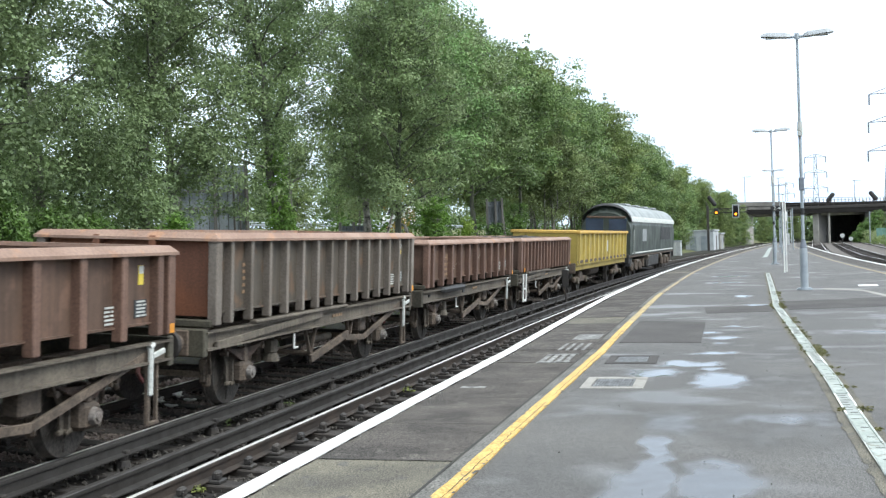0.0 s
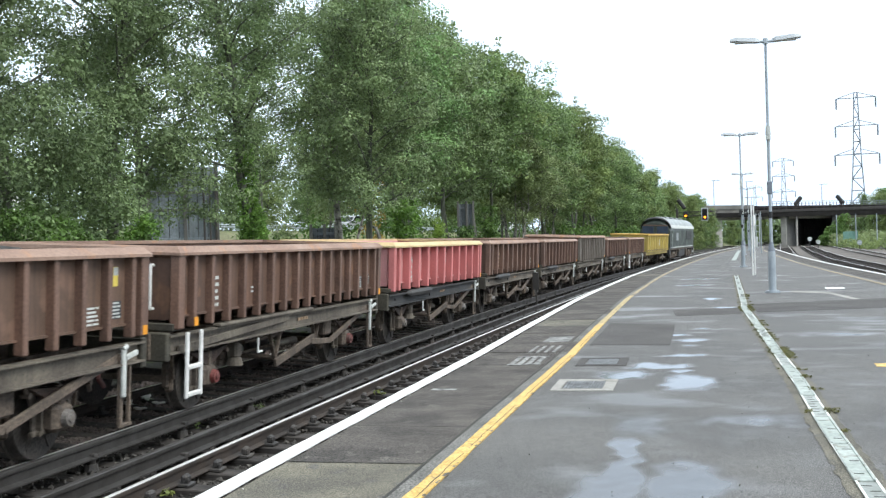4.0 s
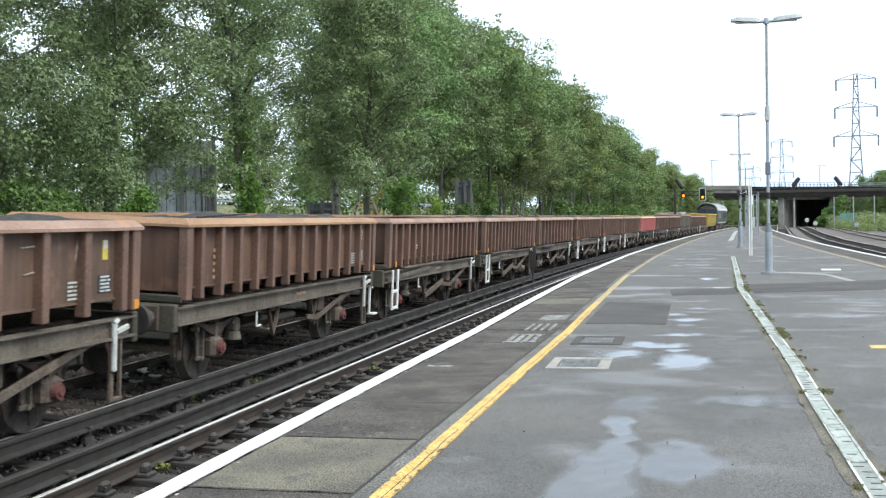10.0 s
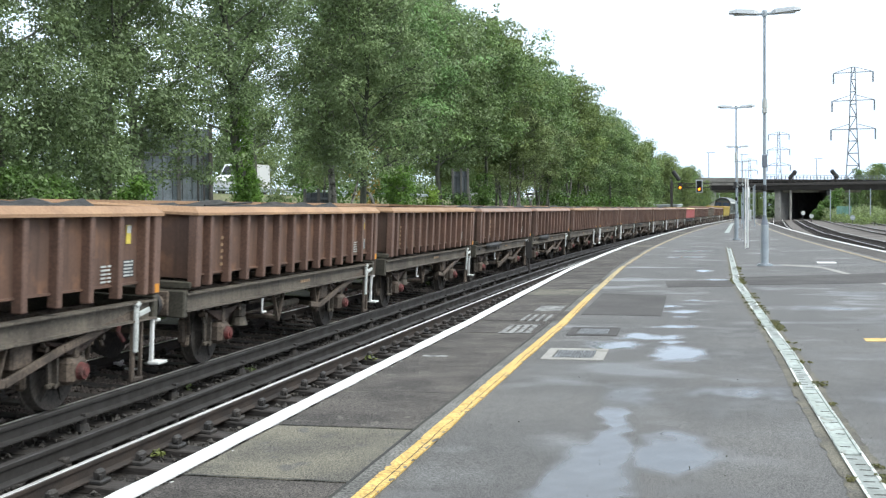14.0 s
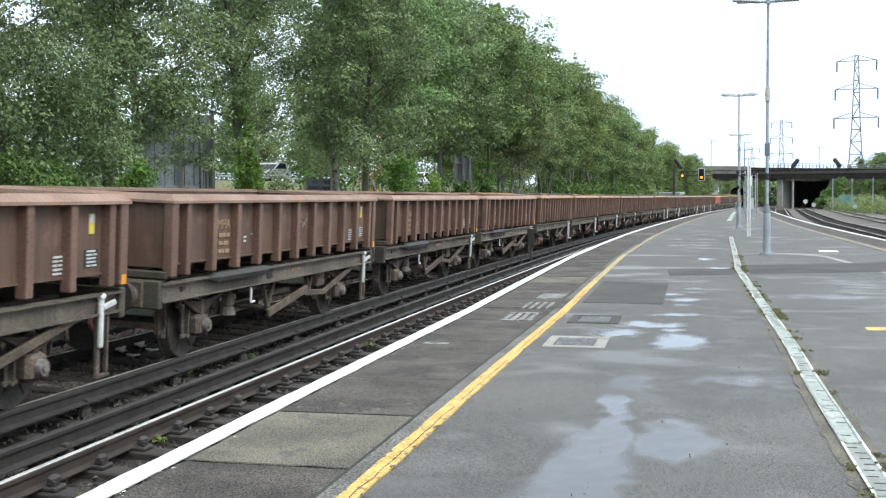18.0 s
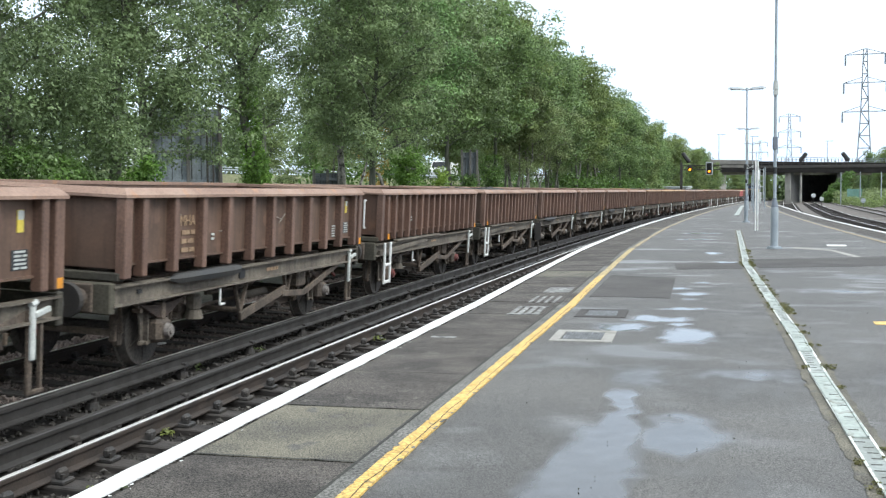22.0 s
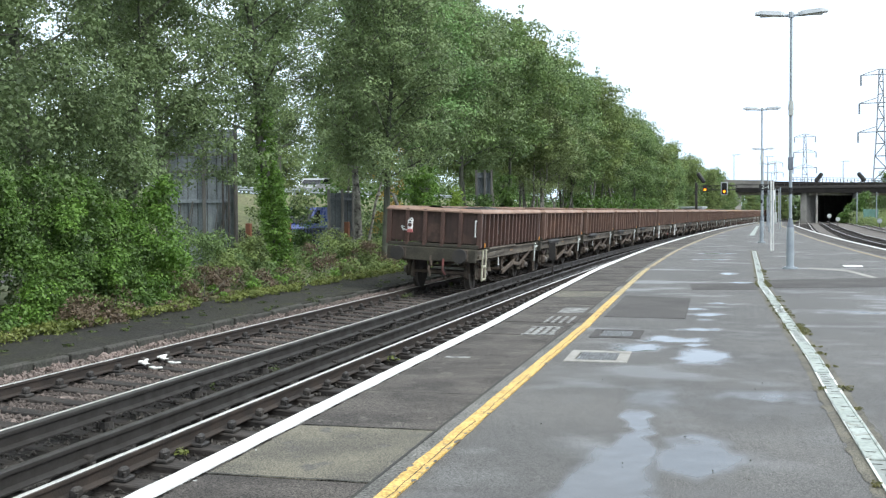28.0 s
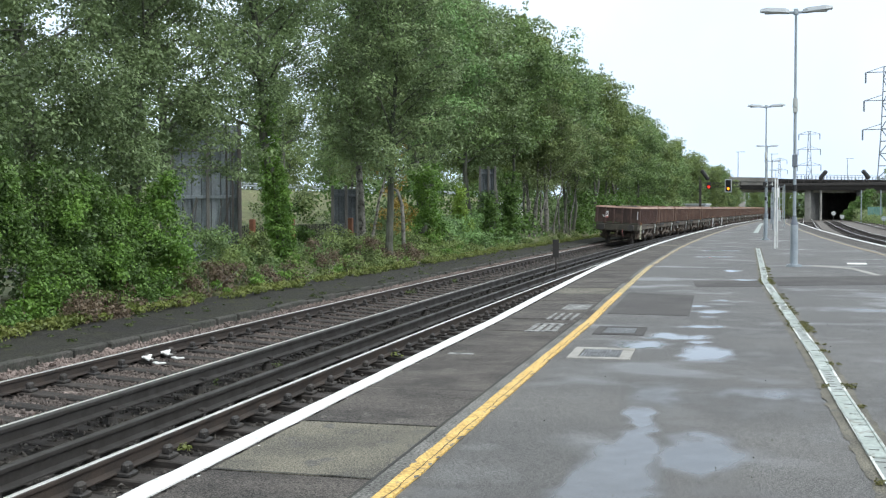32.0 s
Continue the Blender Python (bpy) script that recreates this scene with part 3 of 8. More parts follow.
# two pale clamps across the sleepers inside the outer rail
for s in (14.45, 15.0):
    cl = thing("rail_clamp", "white painted metal clamp lying inside the far rail", "clamp", frame_at(s, 5.82, RAIL - 0.05) @ pose(0, 0, 0, 0, 0, -42) @ Matrix.Scale(0.8, 4), "clamps by the rail")
    part("clamp_bar", Shape().box((0.2, 0, 0.0), (0.3, 0.11, 0.035), None, 0.012).box((0.6, 0.0, -0.02), (0.3, 0.1, 0.03), None, 0.012).box((0.72, 0.03, -0.01), (0.09, 0.18, 0.03), None, 0.012), CLAMP_WHITE, cl)
    part("clamp_jaw", Shape().box((0.0, 0.0, 0.02), (0.13, 0.14, 0.05), None, 0.02).tube((-0.02, -0.09, 0.02), (-0.02, 0.1, 0.05), 0.026), CLAMP_WHITE, cl)
    part("clamp_pin", Shape().box((0.4, 0.0, 0.0), (0.12, 0.13, 0.05), None, 0.012), IRON, cl)

# disused path beyond the far track, with a kerb
tagged(part("disused_path", Shape().loft([[on_line(s, o + 0.04 * noise.noise((s * 1.3, o, 1)), z + 0.03 * noise.noise((s * 0.8, o * 1.7, 6))) for o, z in ((6.97, -1.28), (6.97, -0.83), (7.1, -0.81), (7.7, -0.8), (8.3, -0.79), (9.2, -0.78), (9.4, -0.85), (9.4, -1.28))] for s in steps(-10, 230, 0.35)]), PATH), "dark weedy asphalt path of a disused platform", "path", kind="structure")
kerb_mesh = Shape().box((0, 0, 0), (0.14, 0.86, 0.16), None, 0.02).mesh("kerb_stone", surface("mossy_kerb", (0.06, 0.056, 0.05), (0.04, 0.042, 0.034), 0.9, 0, 25, 2, 0.5, 0.3))
kerb = thing("path_kerb", "low worn concrete kerb along the disused path", "kerb", kind="structure")
for k in range(70):
    part("kerb_stone", kerb_mesh, None, kerb, at=frame_at(2 + k * 0.9, 6.89, -0.88) @ pose(random.uniform(-0.03, 0.03), 0, random.uniform(-0.05, 0.0), 0, random.uniform(-6, 6), random.uniform(-2, 2)))

# ---------------------------------------------------------------- the island platform
RIGHT = ((-20, 5.75), (20, 5.65), (38, 5.68), (49, 5.82), (64, 6.22), (99, 7.6), (135, 10.2))


def right_edge(y):
    return float(np.interp(y, [a for a, _ in RIGHT], [b for _, b in RIGHT]))


COPE = 1.12
# hollows where rain stands: middle and half sizes
HOLLOWS = ((-0.62, 10.02, 0.2, 0.32), (-0.3, 10.8, 0.3, 0.22), (-0.02, 9.62, 0.19, 0.5), (-0.1, 10.35, 0.12, 0.12), (-0.46, 4.6, 0.19, 0.9), (-0.39, 5.6, 0.1, 0.85),
           (-0.03, 5.68, 0.19, 0.42), (-0.4, 6.55, 0.09, 0.3), (-0.06, 11.74, 0.2, 0.15), (0.08, 13.5, 0.24, 0.16),
           (0.27, 15.05, 0.27, 0.13), (-0.12, 14.2, 0.18, 0.1), (0.02, 12.74, 0.15, 0.1), (0.58, 19.6, 0.34, 0.22), (0.48, 22.4, 0.14, 0.5), (0.18, 28.8, 0.55, 0.35), (0.3, 33.0, 0.6, 0.4))
# shallower ones that are only damp
DAMP = ((0.42, 7.62, 0.3, 0.16), (0.47, 8.15, 0.2, 0.14), (2.4, 12.9, 0.5, 0.3), (1.85, 9.5, 0.4, 0.25), (2.6, 16.5, 0.6, 0.4), (1.6, 7.4, 0.3, 0.3), (-0.35, 7.4, 0.16, 0.4), (1.7, 14.2, 0.5, 0.3))


def paving(x, y):
    """Height of the asphalt: nearly level, uneven, with hollows."""
    z = 0.0004 + 0.0013 * noise.noise((x * 1.5, y * 0.9, 0)) + 0.0011 * noise.noise((x * 6, y * 4, 5)) + 0.0005 * noise.noise((x * 17, y * 11, 9))
    z += 0.0011 * min(1.0, max(0.0, (y - 10) / 9))
    low = 0.0
    x, y = x + 0.11 * noise.noise((x * 3.5, y * 2.2, 11)) + 0.06 * noise.noise((x * 9, y * 6, 4)), y + 0.22 * noise.noise((x * 3.5, y * 2, 17)) + 0.1 * noise.noise((x * 8, y * 5, 7))
    for cx, cy, rx, ry in HOLLOWS:
        q = 1 - ((x - cx) / rx / 1.45) ** 2 - ((y - cy) / ry / 1.45) ** 2
        low = max(low, q)
    wet = max(1 - ((x - cx) / rx / 1.6) ** 2 - ((y - cy) / ry / 1.6) ** 2 for cx, cy, rx, ry in DAMP)
    return z - 0.0056 * min(1.0, low) - 0.0026 * max(0.0, wet)


def paved(y_values, columns):
    rows = []
    for s in y_values:
        a = on_line(s, bulge(s) - COPE)
        b = right_edge(a.y) - 0.9
        rows.append([(a.x + (b - a.x) * c, a.y, paving(a.x + (b - a.x) * c, a.y) if len(columns) > 5 and 0 < c < 1 else 0.0006) for c in columns])
    return Shape().loft(rows, False)


platform = thing("platform", "wet grey asphalt island platform with worn markings", "platform", kind="structure")
fine_cols = [*np.linspace(0, 0.08, 5)[:-1], *np.linspace(0.08, 0.42, 90), *np.linspace(0.44, 1, 26)]
near_rows = [*np.arange(2.6, 3.6, 0.1), *np.arange(3.6, 7.2, 0.03), *np.arange(7.2, 12.4, 0.05), *np.arange(12.4, 36, 0.16)]
part("asphalt_surface", paved(near_rows, fine_cols), ASPHALT, platform, "wet grey asphalt surface with hollows", smooth=True)
part("asphalt_surface", paved([*np.arange(-12, 2.6, 0.25), 2.6], np.linspace(0, 1, 36)), ASPHALT, platform)
part("asphalt_surface", paved([near_rows[-1], *np.arange(36.5, 130, 0.7)], np.linspace(0, 1, 24)), ASPHALT, platform)
core = [[(on_line(s, bulge(s) - COPE).x, on_line(s, 0).y, -0.06), (right_edge(s) - 0.9, on_line(s, 0).y, -0.06), (right_edge(s) - 0.9, on_line(s, 0).y, -1.29), (on_line(s, bulge(s) - COPE).x, on_line(s, 0).y, -1.29)] for s in steps(-12, 130, 1.2)]
part("platform_core", Shape().loft(core), CONCRETE_DARK, platform)
part("platform_wall", edge_sweep([(-0.02, -0.09), (-COPE + 0.05, -0.09), (-COPE + 0.05, -1.28), (-0.1, -1.28)], -12, 130, 1.2), BRICK, platform, "brick face under the platform edge")
right_rows = [[(right_edge(y) - 0.9, y, -0.003), (right_edge(y), y, -0.003), (right_edge(y), y, -1.28), (right_edge(y) - 0.9, y, -1.28)] for y in np.linspace(-12, 130, 60)]
part("far_coping", Shape().loft(right_rows), SLAB, platform)
right_line = [[(right_edge(y) - 0.13, y, 0.0), (right_edge(y) - 0.13, y, 0.004), (right_edge(y) + 0.003, y, 0.004), (right_edge(y) + 0.003, y, -0.05)] for y in np.linspace(-12, 130, 60)]
part("white_line", Shape().loft(right_line), WHITE_PAINT, platform, "white painted platform edge")
right_yellow = [[(right_edge(y) - 1.2, y, 0.012), (right_edge(y) - 1.08, y, 0.012)] for y in np.linspace(15, 120, 50)]
part("yellow_line", Shape().loft(right_yellow, False), YELLOW_WORN, platform, "yellow safety line")

# coping slabs between the edge and the yellow line
SLAB_L = 1.24
slab_rng = random.Random(5)


def coping(length):
    return Shape().box((0.065, length / 2, -0.045), (COPE - 0.13, length - 0.016, 0.09), None, 0.006)


slab_meshes = [coping(SLAB_L).mesh("coping_slab", SLAB), coping(SLAB_L).mesh("coping_slab", SLAB_PALE)]
for k in range(-9, 95):
    s = 4.78 + k * SLAB_L
    pale = k == 0 or k % 17 == 9
    part("coping_slab", slab_meshes[1 if pale else 0], None, platform, "pale buff slab" if pale else "", at=frame_at(s, bulge(s) - COPE / 2, 0.0) @ pose(0, 0, slab_rng.uniform(-0.004, 0.003), 0, 0, slab_rng.uniform(-0.15, 0.15)))
joint_mesh = Shape().loft([[(x, 0.012 * noise.noise((x * 7, 0, 4)) + d * (0.007 + 0.008 * abs(noise.noise((x * 11, 2, 6)))), 0.0016) for d in (-1, 1)] for x in np.linspace(0.065 - (COPE - 0.13) / 2, 0.065 + (COPE - 0.13) / 2, 28)], False).mesh("slab_joint", JOINT)
for k in range(-9, 60):
    s = 4.78 + k * SLAB_L
    part("slab_joint", joint_mesh, None, platform, at=frame_at(s, bulge(s) - COPE / 2, 0.0))
part("slab_joint", edge_sweep([(-0.966, -0.02), (-0.966, 0.0035), (-0.982, 0.0035), (-0.982, -0.02)], -12, 80, 0.5, wobble=0.01), JOINT, platform)
part("gravel_strip", edge_sweep([(-0.985, -0.02), (-0.985, 0.002), (-1.125, 0.002), (-1.125, -0.02)], -12, 130, 0.5), STRIP, platform, "pale gravelly strip beside the yellow line")
part("white_line", edge_sweep([(0.005, -0.05), (0.005, 0.008), (-0.115, 0.008), (-0.115, 0.0)], -12, 130, 0.12, wobble=0.012), WHITE_PAINT, platform, "white painted platform edge")
for a, b, paint in ((-12, 16.0, YELLOW_PAINT), (16.0, 24.0, YELLOW_TIRED), (24.0, 128, YELLOW_WORN)):
    part("yellow_line", edge_sweep([(-1.078, 0.001), (-1.078, 0.012), (-1.172, 0.012), (-1.172, 0.001)], a, b, 0.05, wobble=0.008), paint, platform, "worn yellow safety line")

for k, (a, b) in enumerate(((2.6, 6.3), (6.5, 8.2), (8.6, 11.8), (12.6, 15.0))):
    crack = Shape().loft([[on_line(s, -1.142 + bulge(s) + 0.016 * noise.noise((s * 3.1, k, 5)) + 0.01 * noise.noise((s * 14, k, 1)) + d * (0.0022 + 0.0035 * abs(noise.noise((s * 9, k, 3)))), 0.0135) for d in (-1, 1)] for s in np.arange(a, b, 0.035)], False)
    part("line_crack", crack, JOINT, platform, "dark crack along the yellow line")
chips = random.Random(17)
for k in range(90):
    s = 2.8 + 12 * chips.random() ** 1.4
    o = -1.172 + bulge(s) if chips.random() < 0.7 else -1.078 + bulge(s)
    c = on_line(s, o, 0.0132)
    r = chips.uniform(0.006, 0.02)
    ring = [(c.x + r * chips.uniform(0.5, 1.0) * math.cos(q), c.y + 2.2 * r * chips.uniform(0.5, 1.1) * math.sin(q), 0.0132) for q in np.linspace(0, math.tau, 8)[:-1]]
    part("paint_chip", Shape().add(ring, [tuple(range(7))]), STRIP, platform)

for k in range(70):
    s = 2.9 + 9 * chips.random() ** 1.3
    c = on_line(s, bulge(s) - 0.118 - 0.05 * chips.random() ** 3, 0.0055)
    r = chips.uniform(0.003, 0.011)
    ring = [(c.x + r * chips.uniform(0.5, 1.0) * math.cos(q), c.y + 1.6 * r * chips.uniform(0.5, 1.1) * math.sin(q), 0.0055) for q in np.linspace(0, math.tau, 8)[:-1]]
    part("paint_spot", Shape().add(ring, [tuple(range(7))]), WHITE_PAINT, platform)

MARKS = thing("platform_markings", "worn white painted words and bars on the paving", "painted marking", kind="structure")


def flat(name, corners, material, parent, z=0.012, thick=0.006, label="", bow=0.0):
    """A thin sheet on the paving, with rounded and uneven sides where bow is given."""
    pts = [Vector((x, y, 0)) for x, y in corners]
    if bow:
        mid = sum(pts, Vector()) / len(pts)
        out = []
        for k in range(len(pts)):
            p0, p1, p2, p3 = (pts[(k + d) % len(pts)] for d in (-1, 0, 1, 2))
            for i in range(5):
                u = i / 5
                q = 0.5 * (2 * p1 + (p2 - p0) * u + (2 * p0 - 5 * p1 + 4 * p2 - p3) * u * u + (3 * p1 - p0 - 3 * p2 + p3) * u ** 3)
                out.append(q + (q - mid) * bow * noise.noise(q * 9))
        pts = out
    n = len(pts)
    sh = Shape()
    sh.v = [(p.x, p.y, z) for p in pts] + [(p.x, p.y, z - thick) for p in pts]
    sh.f = [tuple(range(n)) if (pts[1] - pts[0]).cross(pts[2] - pts[1]).z > 0 else tuple(range(n - 1, -1, -1))] + [(i, (i + 1) % n, n + (i + 1) % n, n + i) for i in range(n)]
    return part(name, sh, material, parent, label)


# worn letters by the edge: two lines of plain bars and a plain panel
def mark_quad(x0, y0, w, h, skew=0.0):
    return [(x0, y0), (x0 + w, y0 + skew), (x0 + w, y0 + h + skew), (x0, y0 + h)]


for k in range(4):
    flat("letter_bar", mark_quad(-1.83 + k * 0.085, 10.95, 0.05, 0.72, 0.02), WORN_PAINT, MARKS, 0.004)
flat("letter_bar", mark_quad(-1.84, 10.9, 0.34, 0.09, 0.05), WORN_PAINT, MARKS, 0.0045)
flat("letter_bar", mark_quad(-1.84, 11.62, 0.34, 0.09, 0.05), WORN_PAINT, MARKS, 0.0045)
for k in range(4):
    flat("letter_bar", mark_quad(-1.8 + k * 0.09, 12.15, 0.04, 0.75, 0.02), WORN_PAINT, MARKS, 0.004)
flat("faded_panel", mark_quad(-1.79, 13.35, 0.32, 0.75, 0.05), WORN_PAINT, MARKS, 0.004)
flat("white_bar", mark_quad(-2.2, 9.05, 0.22, 0.1), WORN_PAINT, MARKS, 0.004)
flat("white_bar", [(3.03, 25.4), (3.44, 25.4), (3.5, 26.1), (3.08, 26.1)], WHITE_PAINT, MARKS, 0.004)
flat("yellow_bar", [(1.7, 10.62), (2.5, 10.75), (2.52, 10.98), (1.71, 10.86)], YELLOW_PAINT, MARKS, 0.004)

# darker mended patch and two grated covers
flat("mended_patch", [(-0.19, 17.6), (0.86, 17.9), (0.86, 19.4), (-0.25, 19.0)], ASPHALT_DARK, platform, 0.0055, 0.012)
flat("mended_patch", [(1.1, 18.2), (4.6, 19.2), (4.6, 22.0), (1.1, 20.3)], ASPHALT_DARK, platform, 0.0055, 0.012)
flat("mended_patch", [(-1.17, 12.95), (-0.22, 12.86), (-0.19, 15.9), (-1.15, 16.3)], ASPHALT_DARK, platform, 0.0055, 0.012, label="darker mended patch of asphalt")
for x0, x1, y0, y1, label in ((-1.16, -0.63, 9.0, 9.72, "steel grated cover in a concrete surround"), (-1.13, -0.62, 10.78, 11.5, "dark steel grated cover flush with the paving")):
    cover = thing("drain_grate", label, "drain cover", Matrix.Translation(((x0 + x1) / 2, (y0 + y1) / 2, 0.0)), "grated covers")
    w, l = x1 - x0, y1 - y0
    pale_edge = y0 < 10
    part("surround", Shape().box((0, -l / 2 + 0.05, 0), (w, 0.1, 0.02), None, 0.004).box((0, l / 2 - 0.05, 0), (w, 0.1, 0.02), None, 0.004).box((-w / 2 + 0.04, 0, 0), (0.08, l - 0.2, 0.02), None, 0.004).box((w / 2 - 0.05, 0, 0), (0.1, l - 0.2, 0.02), None, 0.004), CONCRETE if pale_edge else ASPHALT_DARK, cover)
    part("plate", Shape().box((0, 0, -0.005), (w - 0.16, l - 0.2, 0.01)), ASPHALT_DARK, cover)
    for k in range(14):
        for row in (-1, 1):
            part("grate_bar", Shape().box((-w / 2 + 0.11 + k * (w - 0.22) / 13, row * (l - 0.24) / 4, 0.003), (0.014, (l - 0.26) / 2, 0.012)), GRATE, cover)

# rain water standing in the hollows, one level sheet to each group of them
for x0, x1, y0, y1 in ((-1.02, 0.45, 8.65, 12.15), (-0.4, 0.6, 13.0, 14.0),
                       (-0.4, 0.75, 14.05, 15.6), (0.1, 0.93, 19.1, 20.1), (0.2, 0.8, 21.6, 23.2)):
    sheet_of = [(x0, y0, -0.004), (x1, y0, -0.004), (x1, y1, -0.004), (x0, y1, -0.004)]
    tagged(part("puddle", Shape().add(sheet_of, [(0, 1, 2, 3)]), WATER), "shallow rain puddle reflecting the pale sky", "puddle", "puddles on the platform")

# drain channel with pale covers, cracked mortar and weeds beside it
CHANNEL = ((5.0, 0.84), (7.35, 0.86), (9.4, 0.9), (14.85, 0.93), (19.6, 0.95), (20.0, 0.99), (35.2, 1.51))
channel = thing("drain_channel", "pale green slotted drain covers in a line with weeds", "drain channel", kind="structure")


def channel_x(y):
    return float(np.interp(y, [a for a, _ in CHANNEL], [b for _, b in CHANNEL]))


mortar = Shape().loft([[(channel_x(y) - 0.118 - 0.03 * noise.noise((y * 7, 0, 0)), y, 0.0035), (channel_x(y) + 0.104 + 0.022 * noise.noise((y * 7, 3, 0)), y, 0.0035)] for y in np.linspace(-8.0, 35.4, 700)], False)
part("mortar_bed", mortar, SLAB_PALE, channel, "cracked mortar strip")
DRAIN_DULL = surface("dull_drain_cover", (0.3, 0.33, 0.31), (0.22, 0.24, 0.22), 0.5, 0, 50, 5, 0.1, 0.12)
cover_mesh = Shape().box((0, 0, 0), (0.105, 0.97, 0.02), None, 0.004).box((-0.046, 0, 0.012), (0.012, 0.97, 0.006)).box((0.046, 0, 0.012), (0.012, 0.97, 0.006)).mesh("drain_cover", DRAIN)
dull_mesh = Shape().box((0, 0, -0.002), (0.105, 0.97, 0.02), None, 0.004).mesh("drain_cover", DRAIN_DULL)
slot_mesh = Shape().box((0, 0, 0.0), (0.05, 0.012, 0.004)).mesh("slot", JOINT)
y, k = -7.8, 0
while y < 35:
    if not 19.4 < y < 19.9:
        dull = k % 3 == 1
        c = part("drain_cover", dull_mesh if dull else cover_mesh, None, channel, "dull worn cover" if dull else "", at=pose(channel_x(y), y, 0.002, 0, 0, math.degrees(math.atan2(channel_x(y - 0.4) - channel_x(y + 0.4), 0.8)) + random.uniform(-0.8, 0.8)))
        for q in range(8 if dull else 3):
            part("slot", slot_mesh, None, c, at=pose(random.uniform(-0.015, 0.015), (-0.4 + 0.114 * q) if dull else (-0.33 + 0.33 * q), 0.0075 if dull else 0.0095))
    y += 1.0
    k += 1
for sx in (-1, 1):
    part("edge_strip", Shape().loft([[(channel_x(y) + sx * 0.05 - 0.007, y, 0.0125), (channel_x(y) + sx * 0.05 + 0.007, y, 0.0125)] for y in np.linspace(-8.0, 35.0, 260)], False), EDGE_WHITE, channel, "whitish edge of the covers")
far_strip = Shape().loft([[(x - 0.12, y, 0.03), (x + 0.12, y, 0.03)] for x, y in ((2.3, 56.0), (2.8, 65), (3.7, 82), (4.3, 92))], False)
part("drain_cover", far_strip, DRAIN, channel, "far run of drain covers")
# a mended trench crossing towards the far edge
trench = Shape().loft([[(x - 0.05, y - 0.3, 0.004), (x + 0.05, y + 0.3, 0.004)] for x, y in ((2.2, 24.6), (2.6, 24.2), (2.9, 23.7), (3.2, 19.6), (3.4, 17.0))], False)
part("trench_scar", trench, CONCRETE, platform, "pale scar of a filled trench")

# ---------------------------------------------------------------- goods wagons; x to the platform, y ahead, z up from the rail
def wheelset_shape():
    w = Shape()
    for sx in (-0.75, 0.75):
        w.tube((sx - 0.065, 0, 0), (sx + 0.065, 0, 0), 0.46, 0.445, 28)
        w.tube((sx - 0.085 * (1 if sx > 0 else -1), 0, 0), (sx - 0.06 * (1 if sx > 0 else -1), 0, 0), 0.49, 0.49, 28)
        w.tube((sx + (0.065 if sx > 0 else -0.065), 0, 0), (sx + (0.13 if sx > 0 else -0.13), 0, 0), 0.14, 0.12, 14)
        for k in range(6):
            a = k * math.tau / 6
            w.bar((sx * 1.09, 0.14 * math.cos(a), 0.14 * math.sin(a)), (sx * 1.09, 0.39 * math.cos(a), 0.39 * math.sin(a)), 0.03, 0.02)
    return w.tube((-0.9, 0, 0), (0.9, 0, 0), 0.08, n=12)


DATA_BLUE = surface("blue_data_panel", (0.03, 0.045, 0.075), (0.045, 0.06, 0.085), 0.6)
DATA_PLATE = surface("dark_data_plate", (0.035, 0.042, 0.05), (0.05, 0.055, 0.06), 0.6)
GUARD = surface("dusty_guard", (0.125, 0.105, 0.085), (0.075, 0.064, 0.054), 0.75, 0, 30, 3.5, 0.2, 0.25)
CAP_STEEL = surface("scuffed_cap", (0.23, 0.215, 0.2), (0.14, 0.115, 0.1), 0.5, 0.2, 30, 6, 0.1, 0.2)
SPRING_RUST = surface("rusty_spring", (0.075, 0.048, 0.036), (0.05, 0.038, 0.032), 0.7, 0.1, 40, 4, 0.2, 0.25)
WHEEL_DARK = surface("grimy_wheel", (0.06, 0.054, 0.049), (0.1, 0.088, 0.078), 0.6, 0.2, 30, 5, 0.15, 0.3)
WHEELSET = wheelset_shape().mesh("wheelset", WHEEL_DARK)


